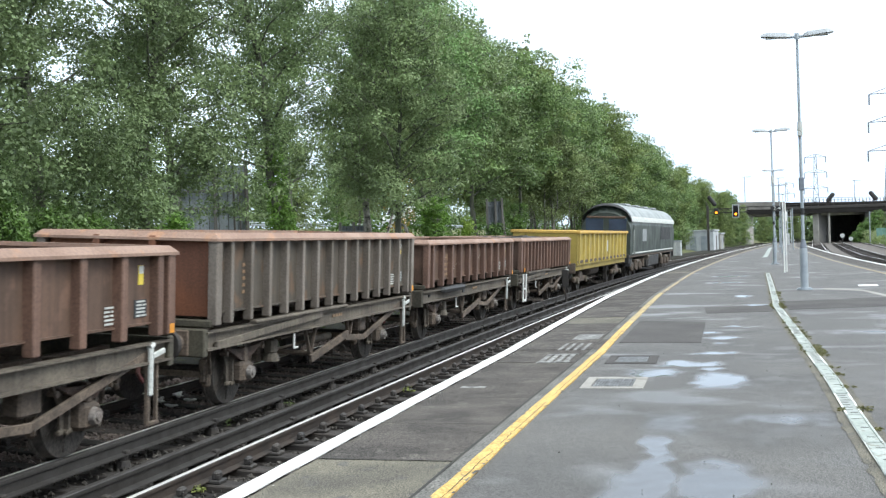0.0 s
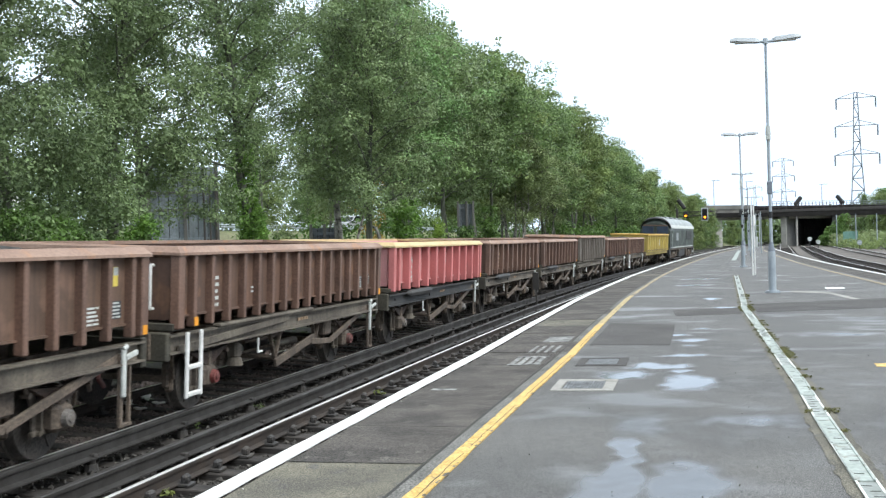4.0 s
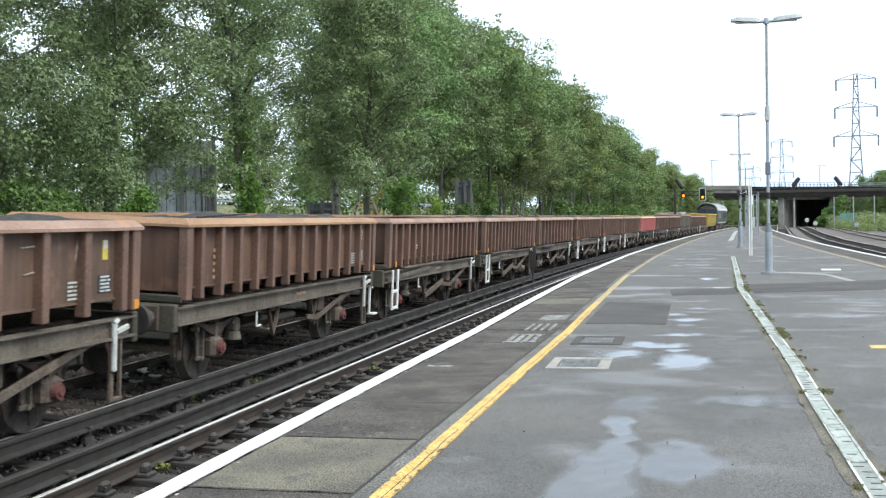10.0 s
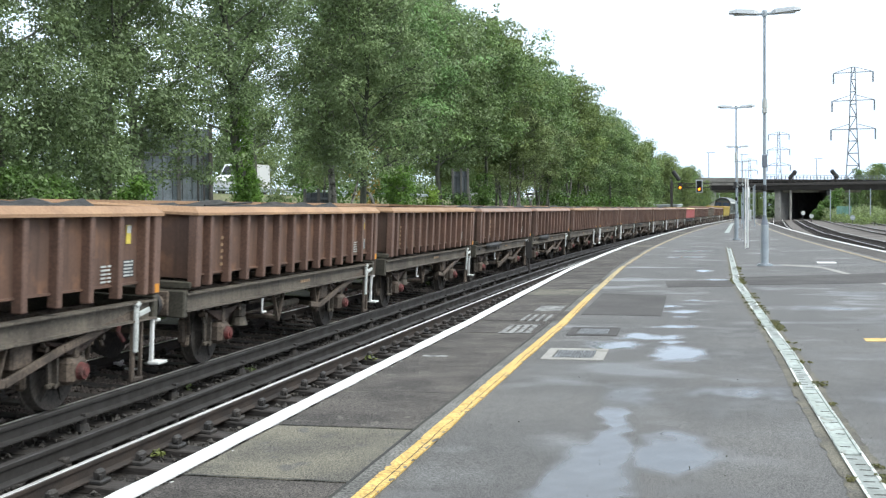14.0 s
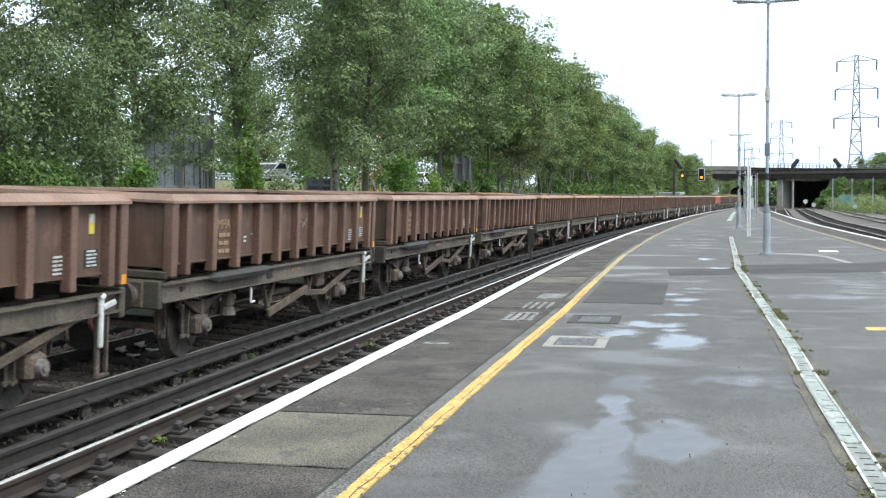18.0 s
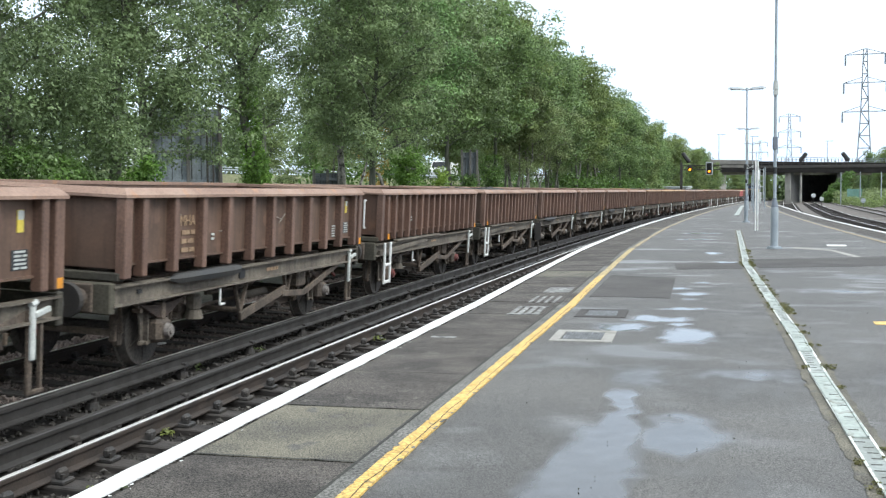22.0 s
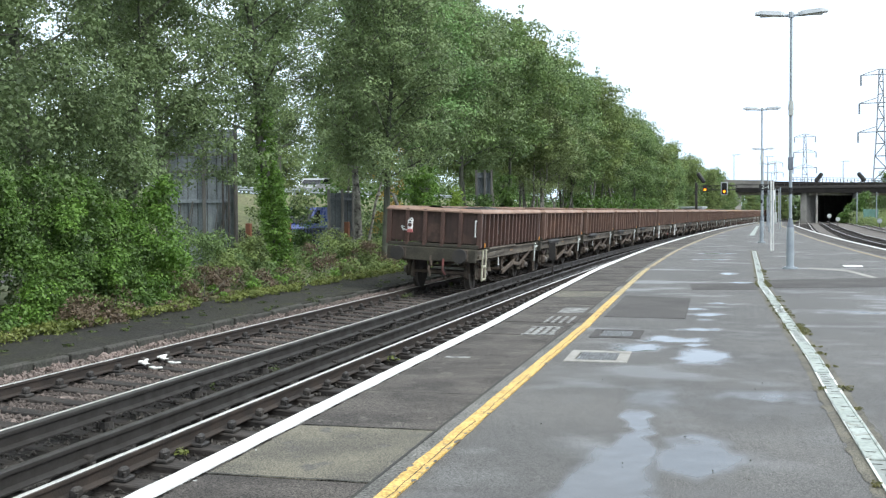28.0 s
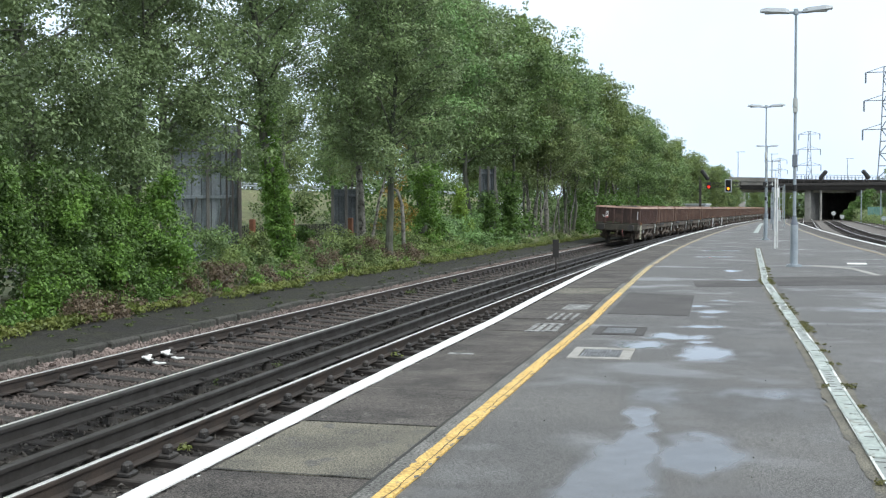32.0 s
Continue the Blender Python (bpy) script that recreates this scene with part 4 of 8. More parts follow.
def axle_gear(parent, y, side, leaf, red):
    """Guard plates, leaf spring with its shackles, axlebox and keeper of one wheel on one side."""
    x = side * 0.95
    for d in (-1, 1):
        g = Shape()
        ring = [(y + d * 0.2, 0.95), (y + d * 0.5, 0.95), (y + d * 0.34, 0.62), (y + d * 0.32, 0.34), (y + d * 0.23, 0.34), (y + d * 0.22, 0.7)]
        g.loft([[(x - side * 0.012, p, q) for p, q in ring], [(x + side * 0.012, p, q) for p, q in ring]])
        g.box((x + side * 0.04, y + d * 0.245, 0.56), (0.07, 0.03, 0.4))
        part("guard_plate", g, GUARD, parent)
    k = Shape().box((x + side * 0.03, y, 0.35), (0.05, 0.78, 0.055), None, 0.01)
    for d in (-1, 1):
        k.tube((x - side * 0.02, y + d * 0.29, 0.35), (x + side * 0.09, y + d * 0.29, 0.35), 0.028, n=8)
    part("keeper_bar", k, SOLEBAR, parent, "dusty keeper bar under the axlebox")
    for d in (-1, 1):
        part("shackle", Shape().bar((x + side * 0.11, y + d * 0.66, 0.97), (x + side * 0.11, y + d * 0.56, 0.79), 0.05, 0.035).tube((x + side * 0.04, y + d * 0.56, 0.79), (x + side * 0.15, y + d * 0.56, 0.79), 0.034, n=9), UNDER, parent)
        part("spring_bracket", Shape().box((x + side * 0.1, y + d * 0.68, 0.94), (0.13, 0.14, 0.11), None, 0.02), UNDER, parent)
        part("brake_block", Shape().box((side * 0.78, y + d * 0.56, 0.5), (0.12, 0.09, 0.36), None, 0.03), UNDER, parent)
        part("block_hanger", Shape().bar((side * 0.86, y + d * 0.6, 0.5), (side * 0.86, y + d * 0.68, 0.98), 0.05, 0.03), UNDER, parent)
    b = Shape().box((x + side * 0.08, y, 0.485), (0.22, 0.36, 0.3), None, 0.05).box((x + side * 0.11, y, 0.485), (0.2, 0.24, 0.22), None, 0.05)
    box = part("axlebox", b, UNDER, parent)
    part("axle_cap", Shape().tube((x + side * 0.2, y, 0.485), (x + side * 0.26, y, 0.485), 0.1, 0.085, 16).tube((x + side * 0.26, y, 0.485), (x + side * 0.28, y, 0.485), 0.05, 0.045, 12), AXLE_RED if red else CAP_STEEL, box, "faded red axlebox cover" if red else "scuffed steel axlebox cover")
    sp = Shape()
    for n in range(7 if leaf else 8):
        long = 1.14 - n * (0.135 if leaf else 0.12)
        arc = [(y + long * u, 0.795 - n * 0.021 + 0.05 * (2 * u) ** 2 * long) for u in (-0.5, -0.25, 0, 0.25, 0.5)]
        sp.loft([[(x + side * (0.095 + e), p, q + h) for e, h in ((-0.045, 0), (0.045, 0), (0.045, 0.017), (-0.045, 0.017))] for p, q in arc])
    part("leaf_spring", sp, SPRING_RUST, parent, "rusty stack of leaf springs")
    part("spring_buckle", Shape().box((x + side * 0.095, y, 0.73), (0.12, 0.1, 0.22), None, 0.012), UNDER, parent)


def bars_label(parent, x, y, z, w, h, rows, plate, ink):
    """A plate with rows of unreadable writing, on the side that faces the platform."""
    p = part("data_panel", Shape().box((x, y, z), (0.008, w, h)), plate, parent) if plate else None
    s = Shape()
    rng = random.Random(int(y * 1000 + z * 77))
    for k in range(rows):
        zz = z + h / 2 - (k + 0.5) * h / rows
        yy = y - w / 2 + 0.03
        while yy < y + w / 2 - 0.06:
            step = min(rng.uniform(0.08, 0.24), y + w / 2 - 0.02 - yy)
            s.box((x + 0.007, yy + step / 2, zz), (0.006, step * 0.92, h / rows * 0.5))
            yy += step + 0.02
    part("writing", s, ink, p or parent)["kind"] = "stuff"


CHALK_PALE = surface("chalk", (0.3, 0.27, 0.23), (0.2, 0.16, 0.13), 0.8, 0, 60, 14, 0, 0.3)
# strokes as pairs of places along and up the side
CHALK = {"scrawl": ((2.15, 1.75, 2.55, 1.8), (2.55, 1.8, 2.55, 2.05), (2.55, 2.05, 2.1, 2.02), (1.2, 1.7, 1.5, 1.9), (1.5, 1.9, 1.3, 1.95), (3.05, 1.85, 3.1, 2.1)),
         "stars": ((1.3, 1.62, 1.3, 2.0), (1.12, 1.72, 1.5, 1.92), (1.12, 1.9, 1.5, 1.74), (2.0, 1.75, 2.0, 2.12), (1.84, 1.85, 2.18, 2.04), (1.84, 2.0, 2.18, 1.86)),
         "dashes": ((-2.9, 1.95, -2.7, 1.95), (-1.6, 1.7, -1.3, 1.72), (0.4, 1.85, 0.65, 1.8), (0.5, 1.75, 0.75, 1.9))}


def open_wagon(kind, label, skin, posts, rim, solebar=None, load=False, ladder=False, red_caps=False, extras=()):
    """kind: wide (few posts), close (many posts, rounded solebar), short (leaf springs) or tall."""
    length = {"wide": 8.5, "close": 8.5, "short": 8.05, "tall": 8.6}[kind]
    count = {"wide": 11, "close": 16, "short": 13, "tall": 14}[kind]
    high = {"wide": 2.29, "close": 2.29, "short": 2.31, "tall": 2.44}[kind]
    low, half, y1 = 1.24, 1.33, length / 2
    deep = 0.18 if "emblem" in extras else {"wide": 0.135, "close": 0.12, "short": 0.13, "tall": 0.13}[kind]
    solebar = solebar or SOLEBAR
    w = thing("open_wagon", label, "goods wagon", group="wagons of the goods train")
    base = {"wide": 2.85, "close": 2.85, "short": 2.6, "tall": 2.9}[kind]
    # body of plates with a floor
    for side, nm in ((1, "side_panel"), (-1, "side_panel")):
        part(nm, Shape().box((side * (half - deep), 0, (low + 0.15 + high - 0.05) / 2), (0.03, length - 0.3, high - low - 0.2), None, 0.006).box((side * (half - deep + 0.02), 0, low + 0.16), (0.05, length - 0.3, 0.025)), skin, w)
    for e in (-1, 1):
        part("end_panel", Shape().box((0, e * (y1 - 0.14), (low + high) / 2 + 0.04), (2 * half - 2 * deep, 0.03, high - low - 0.14), None, 0.006), skin if kind != "tall" else RUST_ORANGE, w)
        bays = 5 if "tail_lamp" in extras else 3
        for k in range(1, bays):
            xx = -half + 0.08 + k * (2 * half - 0.16) / bays
            part("end_post", Shape().box((xx, e * (y1 - 0.06), (low + high) / 2 - 0.02), (0.11, 0.13, high - low - 0.06), None, 0.012), posts if kind != "tall" else RUST_ORANGE, w)
        part("end_sill", Shape().box((0, e * (y1 - 0.05), low + 0.03), (2 * half - 0.1, 0.1, 0.1), None, 0.015), HEADSTOCK, w)
    part("floor", Shape().box((0, 0, low + 0.2), (2 * half - 2 * deep - 0.06, length - 0.3, 0.1)), UNDER, w)
    # the rim leans outwards: a flange folded round the whole top, mitred at the corners
    r = Shape().loft([[(sx * (half + 0.03 - i), sy * (y1 + 0.01 - i), z) for i, z in ((0.0, high - 0.11), (0.0, high - 0.075), (0.08, high), (0.2, high), (0.2, high - 0.05), (0.03, high - 0.09))] for sx, sy in ((-1, -1), (1, -1), (1, 1), (-1, 1), (-1, -1))], True, False)
    part("rim", r, rim, w, "pale scuffed top rim")
    near = Shape().box((0.055 - deep / 2, 0, 0), (deep, {"wide": 0.12, "tall": 0.085, "short": 0.095, "close": 0.085}[kind], high - low - 0.08), None, 0.012).mesh("side_post", posts)
    corner = Shape().box((0, 0, 0), (0.13, 0.16, high - low - 0.08), None, 0.012).mesh("corner_post", posts)
    zc = (low + high) / 2 - 0.03
    for side in (-1, 1):
        for e in (-1, 1):
            part("corner_post", corner, None, w, at=pose(side * (half - 0.055), e * (y1 - 0.1), zc))
        for k in range(count):
            y = -y1 + 0.5 + k * (length - 0.72) / (count - 1) * 0.985
            part("side_post", near, None, w, at=pose(side * (half - 0.055), y, zc))
    if load:
        rng = np.random.default_rng(load)
        n = 26
        g = Shape()
        g.v = [(-half + 0.22 + (2 * half - 0.44) * i / 9, -y1 + 0.2 + (length - 0.4) * j / n,
                high - 0.19 + (0.2 * math.sin(math.pi * i / 9) * (0.6 + 0.4 * math.sin(j * 0.9 + load))) + rng.normal(0, 0.035)) for j in range(n + 1) for i in range(10)]
        g.f = [(j * 10 + i, j * 10 + i + 1, j * 10 + i + 11, j * 10 + i + 10) for j in range(n) for i in range(9)]
        heap = part("load", g, COAL, w, "dark heap of spent ballast and dirt")
        part("debris", Shape().bar((0.2, -1.5, high - 0.02), (0.5, -0.4, high + 0.04), 0.05, 0.03), COAL, heap)
    # underframe
    for side in (-1, 1):
        s = Shape().box((side * 1.17, 0, 1.05), (0.04, length + 0.1, 0.23), None, 0.008).box((side * 1.21, 0, 1.16), (0.12, length + 0.1, 0.025)).box((side * 1.21, 0, 0.94), (0.12, length + 0.1, 0.025))
        if kind in ("close", "tall"):
            s.box((side * 1.25, -y1 * 0.28, 1.2), (0.12, length * 0.42, 0.05), None, 0.015)
            s.bar((side * 1.24, -y1 * 0.95, 0.98), (side * 1.24, -y1 * 0.1, 1.12), 0.05, 0.1)
        bar = part("solebar", s, solebar, w, "dusty channel solebar")
        if kind == "wide":
            part("slot", Shape().box((side * 1.2, -y1 * 0.18, 1.05), (0.03, 0.2, 0.13), None, 0.05), BLACK, bar)
            part("slot", Shape().box((side * 1.2, -y1 + 0.6, 1.06), (0.03, 0.09, 0.05)), BLACK, bar)
            trough = [[(side * (1.24 + o * f), y, 1.16 + z * f) for o, z in ((0, -0.08), (0.09, -0.07), (0.12, 0.0), (0.08, 0.06), (0, 0.06))] for y, f in ((-y1 + 1.2, 0.2), (-y1 + 1.4, 0.9), (-y1 + 2.9, 1.1), (-y1 + 3.2, 0.8), (-y1 + 3.35, 0.2))]
            part("chute_lip", Shape().loft(trough), SOLEBAR_BLACK, bar, "dark pressed lip along the solebar")
    for y in (-base, -1.2, 0.0, 1.2, base):
        part("cross_member", Shape().box((0, y, 0.98), (2.3, 0.1, 0.2), None, 0.01), UNDER, w)
    for x in (-0.5, 0.5):
        part("longitudinal", Shape().box((x, 0, 0.99), (0.1, length - 0.3, 0.2)), UNDER, w)
    for e in (-1, 1):
        part("headstock", Shape().box((0, e * (y1 + 0.06), 1.03), (2.5, 0.12, 0.36), None, 0.015), HEADSTOCK, w)
        for bx in (-0.87, 0.87):
            bf = part("buffer", Shape().tube((bx, e * (y1 + 0.1), 1.03), (bx, e * (y1 + 0.36), 1.03), 0.12, 0.1, 14).box((bx, e * (y1 + 0.13), 1.03), (0.34, 0.04, 0.34), None, 0.02), UNDER, w)
            part("buffer_head", Shape().tube((bx, e * (y1 + 0.36), 1.03), (bx, e * (y1 + 0.42), 1.03), 0.2, 0.19, 20), IRON, bf)
        hook = Shape()
        for k in range(4):
            hook.bar((0.05 * (k % 2), e * (y1 + 0.16 + 0.05 * k), 1.0 - 0.14 * k), (0.05 * (k % 2), e * (y1 + 0.18 + 0.05 * k), 0.86 - 0.14 * k), 0.05, 0.05)
        part("coupling", hook, UNDER, w)
        part("brake_hose", Shape().tube((0.35, e * (y1 + 0.12), 0.92), (0.38, e * (y1 + 0.24), 0.62), 0.03).tube((0.38, e * (y1 + 0.24), 0.62), (0.45, e * (y1 + 0.2), 0.5), 0.03), AXLE_RED if e < 0 else UNDER, w)
    for e in (-1, 1):
        ax = part("wheelset", WHEELSET, None, w, at=pose(0, e * base, 0.465))
        for side in (-1, 1):
            axle_gear(w, e * base, side, kind == "short", red_caps)
        shoe = Shape()
        for side in (-0.75, 0.75):
            shoe.box((side, e * base - 0.6, 0.55), (0.1, 0.08, 0.34), None, 0.02).bar((side, e * base - 0.62, 0.7), (side, e * base - 0.62, 1.0), 0.05, 0.03)
        shoe.box((0, e * base - 0.62, 0.5), (1.5, 0.06, 0.08))
        part("brake_rigging", shoe, UNDER, w)
    part("air_tank", Shape().tube((-0.45, -1.5, 0.75), (-0.45, -0.5, 0.75), 0.2, n=16), UNDER, w)
    part("brake_cylinder", Shape().tube((0.35, 0.6, 0.78), (0.35, 1.3, 0.78), 0.15, n=16), UNDER, w)
    part("distributor", Shape().box((0.7, -1.75, 0.72), (0.25, 0.28, 0.3), None, 0.03).tube((0.7, -1.75, 0.5), (0.7, -1.75, 0.6), 0.12, n=12).tube((0.85, -1.2, 0.78), (0.85, 0.2, 0.78), 0.025), UNDER, w)
    for side in (1, -1):
        x = side * 1.12
        part("v_hanger", Shape().bar((x, -0.85, 0.93), (x, -0.62, 0.45), 0.06, 0.03).bar((x, -0.4, 0.93), (x, -0.62, 0.45), 0.06, 0.03), UNDER, w)
        part("v_hanger", Shape().bar((x, 1.0, 0.93), (x, 1.15, 0.55), 0.06, 0.03).bar((x, 1.3, 0.93), (x, 1.15, 0.55), 0.06, 0.03), UNDER, w)
        if kind != "short":
            lv = Shape().bar((x + side * 0.05, -0.72, 0.42), (x + side * 0.05, 0.95, 0.68), 0.05, 0.13)
            lv.bar((x + side * 0.06, 0.8, 0.62), (x + side * 0.06, 1.75, 0.55), 0.045, 0.1).bar((x + side * 0.06, 1.75, 0.55), (x + side * 0.06, y1 - 0.42, 1.02), 0.045, 0.1)
        else:
            lv = Shape().bar((x + side * 0.06, 0.7, 0.62), (x + side * 0.06, 1.2, 0.56), 0.045, 0.09).bar((x + side * 0.06, 1.2, 0.56), (x + side * 0.06, 2.2, 0.78), 0.045, 0.09).bar((x + side * 0.06, 2.2, 0.78), (x + side * 0.06, y1 - 0.3, 1.04), 0.045, 0.09)
        lever = part("brake_lever", lv, UNDER, w, "long rusty hand brake lever")
        part("lever_guide", Shape().box((x + side * 0.1, y1 - 0.43, 0.64), (0.05, 0.07, 0.86), None, 0.01).box((x + side * 0.1, y1 - 0.32, 0.23), (0.05, 0.26, 0.05), None, 0.01).box((x + side * 0.1, y1 - 0.24, 0.58), (0.04, 0.04, 0.7)), UNDER, lever)
        part("lever_grip", Shape().box((x + side * 0.14, y1 - 0.43, 0.84), (0.05, 0.075, 0.56), None, 0.015).tube((x + side * 0.14, y1 - 0.46, 1.12), (x + side * 0.14, y1 - 0.38, 1.15), 0.035, n=8).bar((x + side * 0.16, y1 - 0.42, 1.02), (x + side * 0.18, y1 - 0.2, 1.07), 0.04, 0.06), STICKER, lever, "white painted lever grip")
    part("train_pipe", Shape().tube((0.98, -y1 + 0.1, 0.98), (0.98, y1 - 0.1, 0.98), 0.028, n=6), UNDER, w)
    part("brake_shaft", Shape().tube((-1.1, -0.62, 0.5), (1.1, -0.62, 0.5), 0.04, n=8), UNDER, w)
    part("pull_rod", Shape().bar((0.55, -base + 0.6, 0.52), (0.55, 1.2, 0.56), 0.05, 0.04), UNDER, w)
    part("relay_valve", Shape().tube((0.95, -1.75, 0.5), (0.95, -1.75, 0.62), 0.14, 0.1, 12).box((0.95, -1.75, 0.72), (0.16, 0.2, 0.22), None, 0.03), SOLEBAR, w)
    part("slack_adjuster", Shape().tube((0.8, 0.2, 0.62), (0.8, 1.0, 0.62), 0.06, n=10), SOLEBAR, w)
    part("load_box", Shape().box((1.0, base - 1.0, 0.78), (0.22, 0.36, 0.3), None, 0.03), UNDER, w)
    part("release_rod", Shape().tube((1.22, -1.5, 0.9), (1.22, -1.5, 0.68), 0.018, n=6).tube((1.22, -1.5, 0.68), (1.22, -1.36, 0.68), 0.018, n=6), WHITE_PAINT, w, "small white release handle")
    if kind == "short":
        part("shunter_step", Shape().box((half - 0.1, y1 + 0.02, 0.66), (0.05, 0.05, 0.56), None, 0.01).box((half - 0.06, y1 + 0.1, 0.38), (0.16, 0.24, 0.035), None, 0.008).box((half - 0.1, y1 + 0.1, 0.9), (0.04, 0.2, 0.04), None, 0.008), WHITE_PAINT, w, "white painted foot step below the corner")
    if ladder:
        x = half + 0.03
        lad = Shape().box((x, -y1 + 0.22, 0.78), (0.04, 0.07, 0.85), None, 0.01).box((x, -y1 + 0.6, 0.78), (0.04, 0.07, 0.85), None, 0.01)
        for z in (0.4, 0.75):
            lad.box((x, -y1 + 0.41, z), (0.06, 0.38, 0.06), None, 0.012)
        part("step_ladder", lad, CREAM_PAINT if "tail_lamp" in extras else WHITE_PAINT, w, "cream painted steel steps" if "tail_lamp" in extras else "white painted steel steps")
        gx, lo, up = (half - 0.14, 1.56, 1.98) if "tail_lamp" in extras else (half - 0.35, 1.5, 2.05)
        hd = Shape().tube((gx, -y1 - 0.06, lo), (gx, -y1 - 0.06, up), 0.02, n=8).tube((gx, -y1 - 0.06, lo), (gx, -y1 + 0.02, lo), 0.02, n=8).tube((gx, -y1 - 0.06, up), (gx, -y1 + 0.02, up), 0.02, n=8)
        part("grab_rail", hd, WHITE_PAINT, w, "white curved grab rail")
    # plates, marks and writing on the side towards the platform
    xs = half - deep + 0.02
    for yc in (-y1 + 0.5, y1 - 0.1)[0 if kind == "close" else 1:]:
        part("corner_mark", Shape().box((half + 0.008, yc, low + 0.08), (0.012, 0.1, 0.11)), STICKER_ORANGE, w, "orange corner mark")
    g = y1 - 0.6
    warn = part("warning_plate", Shape().box((xs, g, high - 0.33), (0.01, 0.1, 0.22)), STICKER_YELLOW, w, "yellow and white warning label")
    part("plate_top", Shape().box((xs + 0.006, g, high - 0.27), (0.006, 0.09, 0.09)), STICKER, warn)
    bars_label(w, xs, g, low + 0.34, 0.26, 0.2, 5, DATA_PLATE, STICKER)
    bars_label(w, xs, g - (0.62 if kind == "wide" else 0.48), low + 0.3, 0.3, 0.22, 5, DATA_PLATE if "dark_panel" in extras else None, STICKER)
    bars_label(w, xs, -y1 + (1.75 if kind == "wide" else 1.15), high - (0.68 if kind == "wide" else 0.62), 0.42, 0.34 if kind == "wide" else 0.46, 3 if kind == "wide" else 5, None, STICKER if {"blue_panel", "white_ink", "emblem"} & set(extras) else GHOST)
    if "blue_panel" in extras:
        part("data_panel", Shape().box((xs + 0.002, -y1 + 1.74, high - 0.6), (0.012, 0.5, 0.74)), DATA_BLUE, w, "dark blue data panel with white writing")
    if kind == "wide":
        code = bpy.data.curves.new("class_code", "FONT")
        code.body, code.size, code.extrude, code.align_x, code.align_y = "MHA", 0.19, 0.003, "CENTER", "CENTER"
        code.materials.append(STICKER if "blue_panel" in extras or "emblem" in extras else GHOST)
        tx = new("class_code", code)
        tx.parent, tx.matrix_basis = w, pose(xs + 0.012, -y1 + 1.72, high - 0.42, 90, 0, 90)
    bars_label(w, xs, -y1 + 2.45, low + 0.4, 0.14, 0.12, 2, None, STICKER)
    bars_label(w, 1.195, 0.35, 1.05, 0.5, 0.1, 1, None, GHOST)
    if "red_patch" in extras:
        part("red_patch", Shape().box((xs - 0.012, y1 - 2.75, high - 0.34), (0.016, 0.2, 0.26)), AXLE_RED, w, "patch of fresher red paint")
    if "red_end" in extras:
        part("red_patch", Shape().box((xs - 0.012, y1 - 1.35, (low + high) / 2), (0.016, 0.4, 0.5)), AXLE_RED, w, "patch of dull red paint")
    if "red_end" in extras:
        part("red_patch", Shape().box((xs - 0.012, -y1 + 0.85, low + 0.42), (0.016, 0.26, 0.5)), AXLE_RED, w, "dull red scrawl of paint")
        part("red_patch", Shape().box((xs - 0.012, y1 - 0.72, low + 0.5), (0.016, 0.2, 0.4)), AXLE_RED, w, "patch of dull red paint")
    if "red_bay" in extras:
        part("red_patch", Shape().box((xs - 0.008, y1 - 1.22, (low + high) / 2 + 0.02), (0.016, 0.36, 0.62), None, 0.004), AXLE_RED, w, "dull red panel between two posts")
    for kind_of, strokes in CHALK.items():
        if kind_of in extras:
            scrawl = Shape()
            for ya, za, yb, zb in strokes:
                scrawl.bar((xs + 0.004, ya, za), (xs + 0.004, yb, zb), 0.012, 0.022)
            part("chalk_marks", scrawl, CHALK_PALE, w, "faint white chalk strokes")["kind"] = "stuff"
    if "emblem" in extras:
        e = Shape()
        for dy, dz, a, b in ((0, 0.2, 0.4, 0.03), (0, -0.2, 0.4, 0.03), (-0.19, 0, 0.03, 0.4), (0.19, 0, 0.03, 0.4), (-0.07, 0, 0.05, 0.26), (0.07, 0, 0.05, 0.26)):
            e.box((xs, 0.55 + dy, high - 0.35 + dz), (0.01, a, b))
        part("maker_emblem", e, STICKER, w, "white outlined square emblem with two bars")
        for dz in (0.1, -0.33):
            part("code_line", Shape().box((xs + 0.004, -y1 + 1.74, high - 0.52 + dz), (0.008, 0.44, 0.02)), STICKER, w)
    if "letters" in extras:
        for y in (-2.6, -1.4, -0.2, 1.0):
            part("pale_shape", Shape().box((xs, y, (low + high) / 2 + 0.1), (0.01, 0.3, 0.3)), GHOST, w, "faded gold block of a painted mark")
    if "tail_lamp" in extras:
        lamp = Vector((-0.62, -y1 - 0.12, high - 0.5))
        tl = part("tail_lamp", Shape().box(lamp, (0.15, 0.06, 0.27), None, 0.03).tube(lamp + Vector((-0.05, 0, 0.13)), lamp + Vector((0.05, 0, 0.19)), 0.02).tube(lamp + Vector((0.05, 0, 0.19)), lamp + Vector((0.07, 0, 0.1)), 0.02), CLAMP_WHITE, w, "white tail lamp with a red lens")
        part("lens", Shape().tube(lamp + Vector((0, -0.04, 0.0)), lamp + Vector((0, -0.02, 0.0)), 0.055, n=14), AXLE_RED, tl)
        part("switch", Shape().box(lamp + Vector((0, -0.03, 0.095)), (0.05, 0.02, 0.035)), BLACK, tl)
        part("lamp_base", Shape().box(lamp + Vector((0, -0.01, -0.16)), (0.15, 0.07, 0.09), None, 0.01), POST_RED, tl)
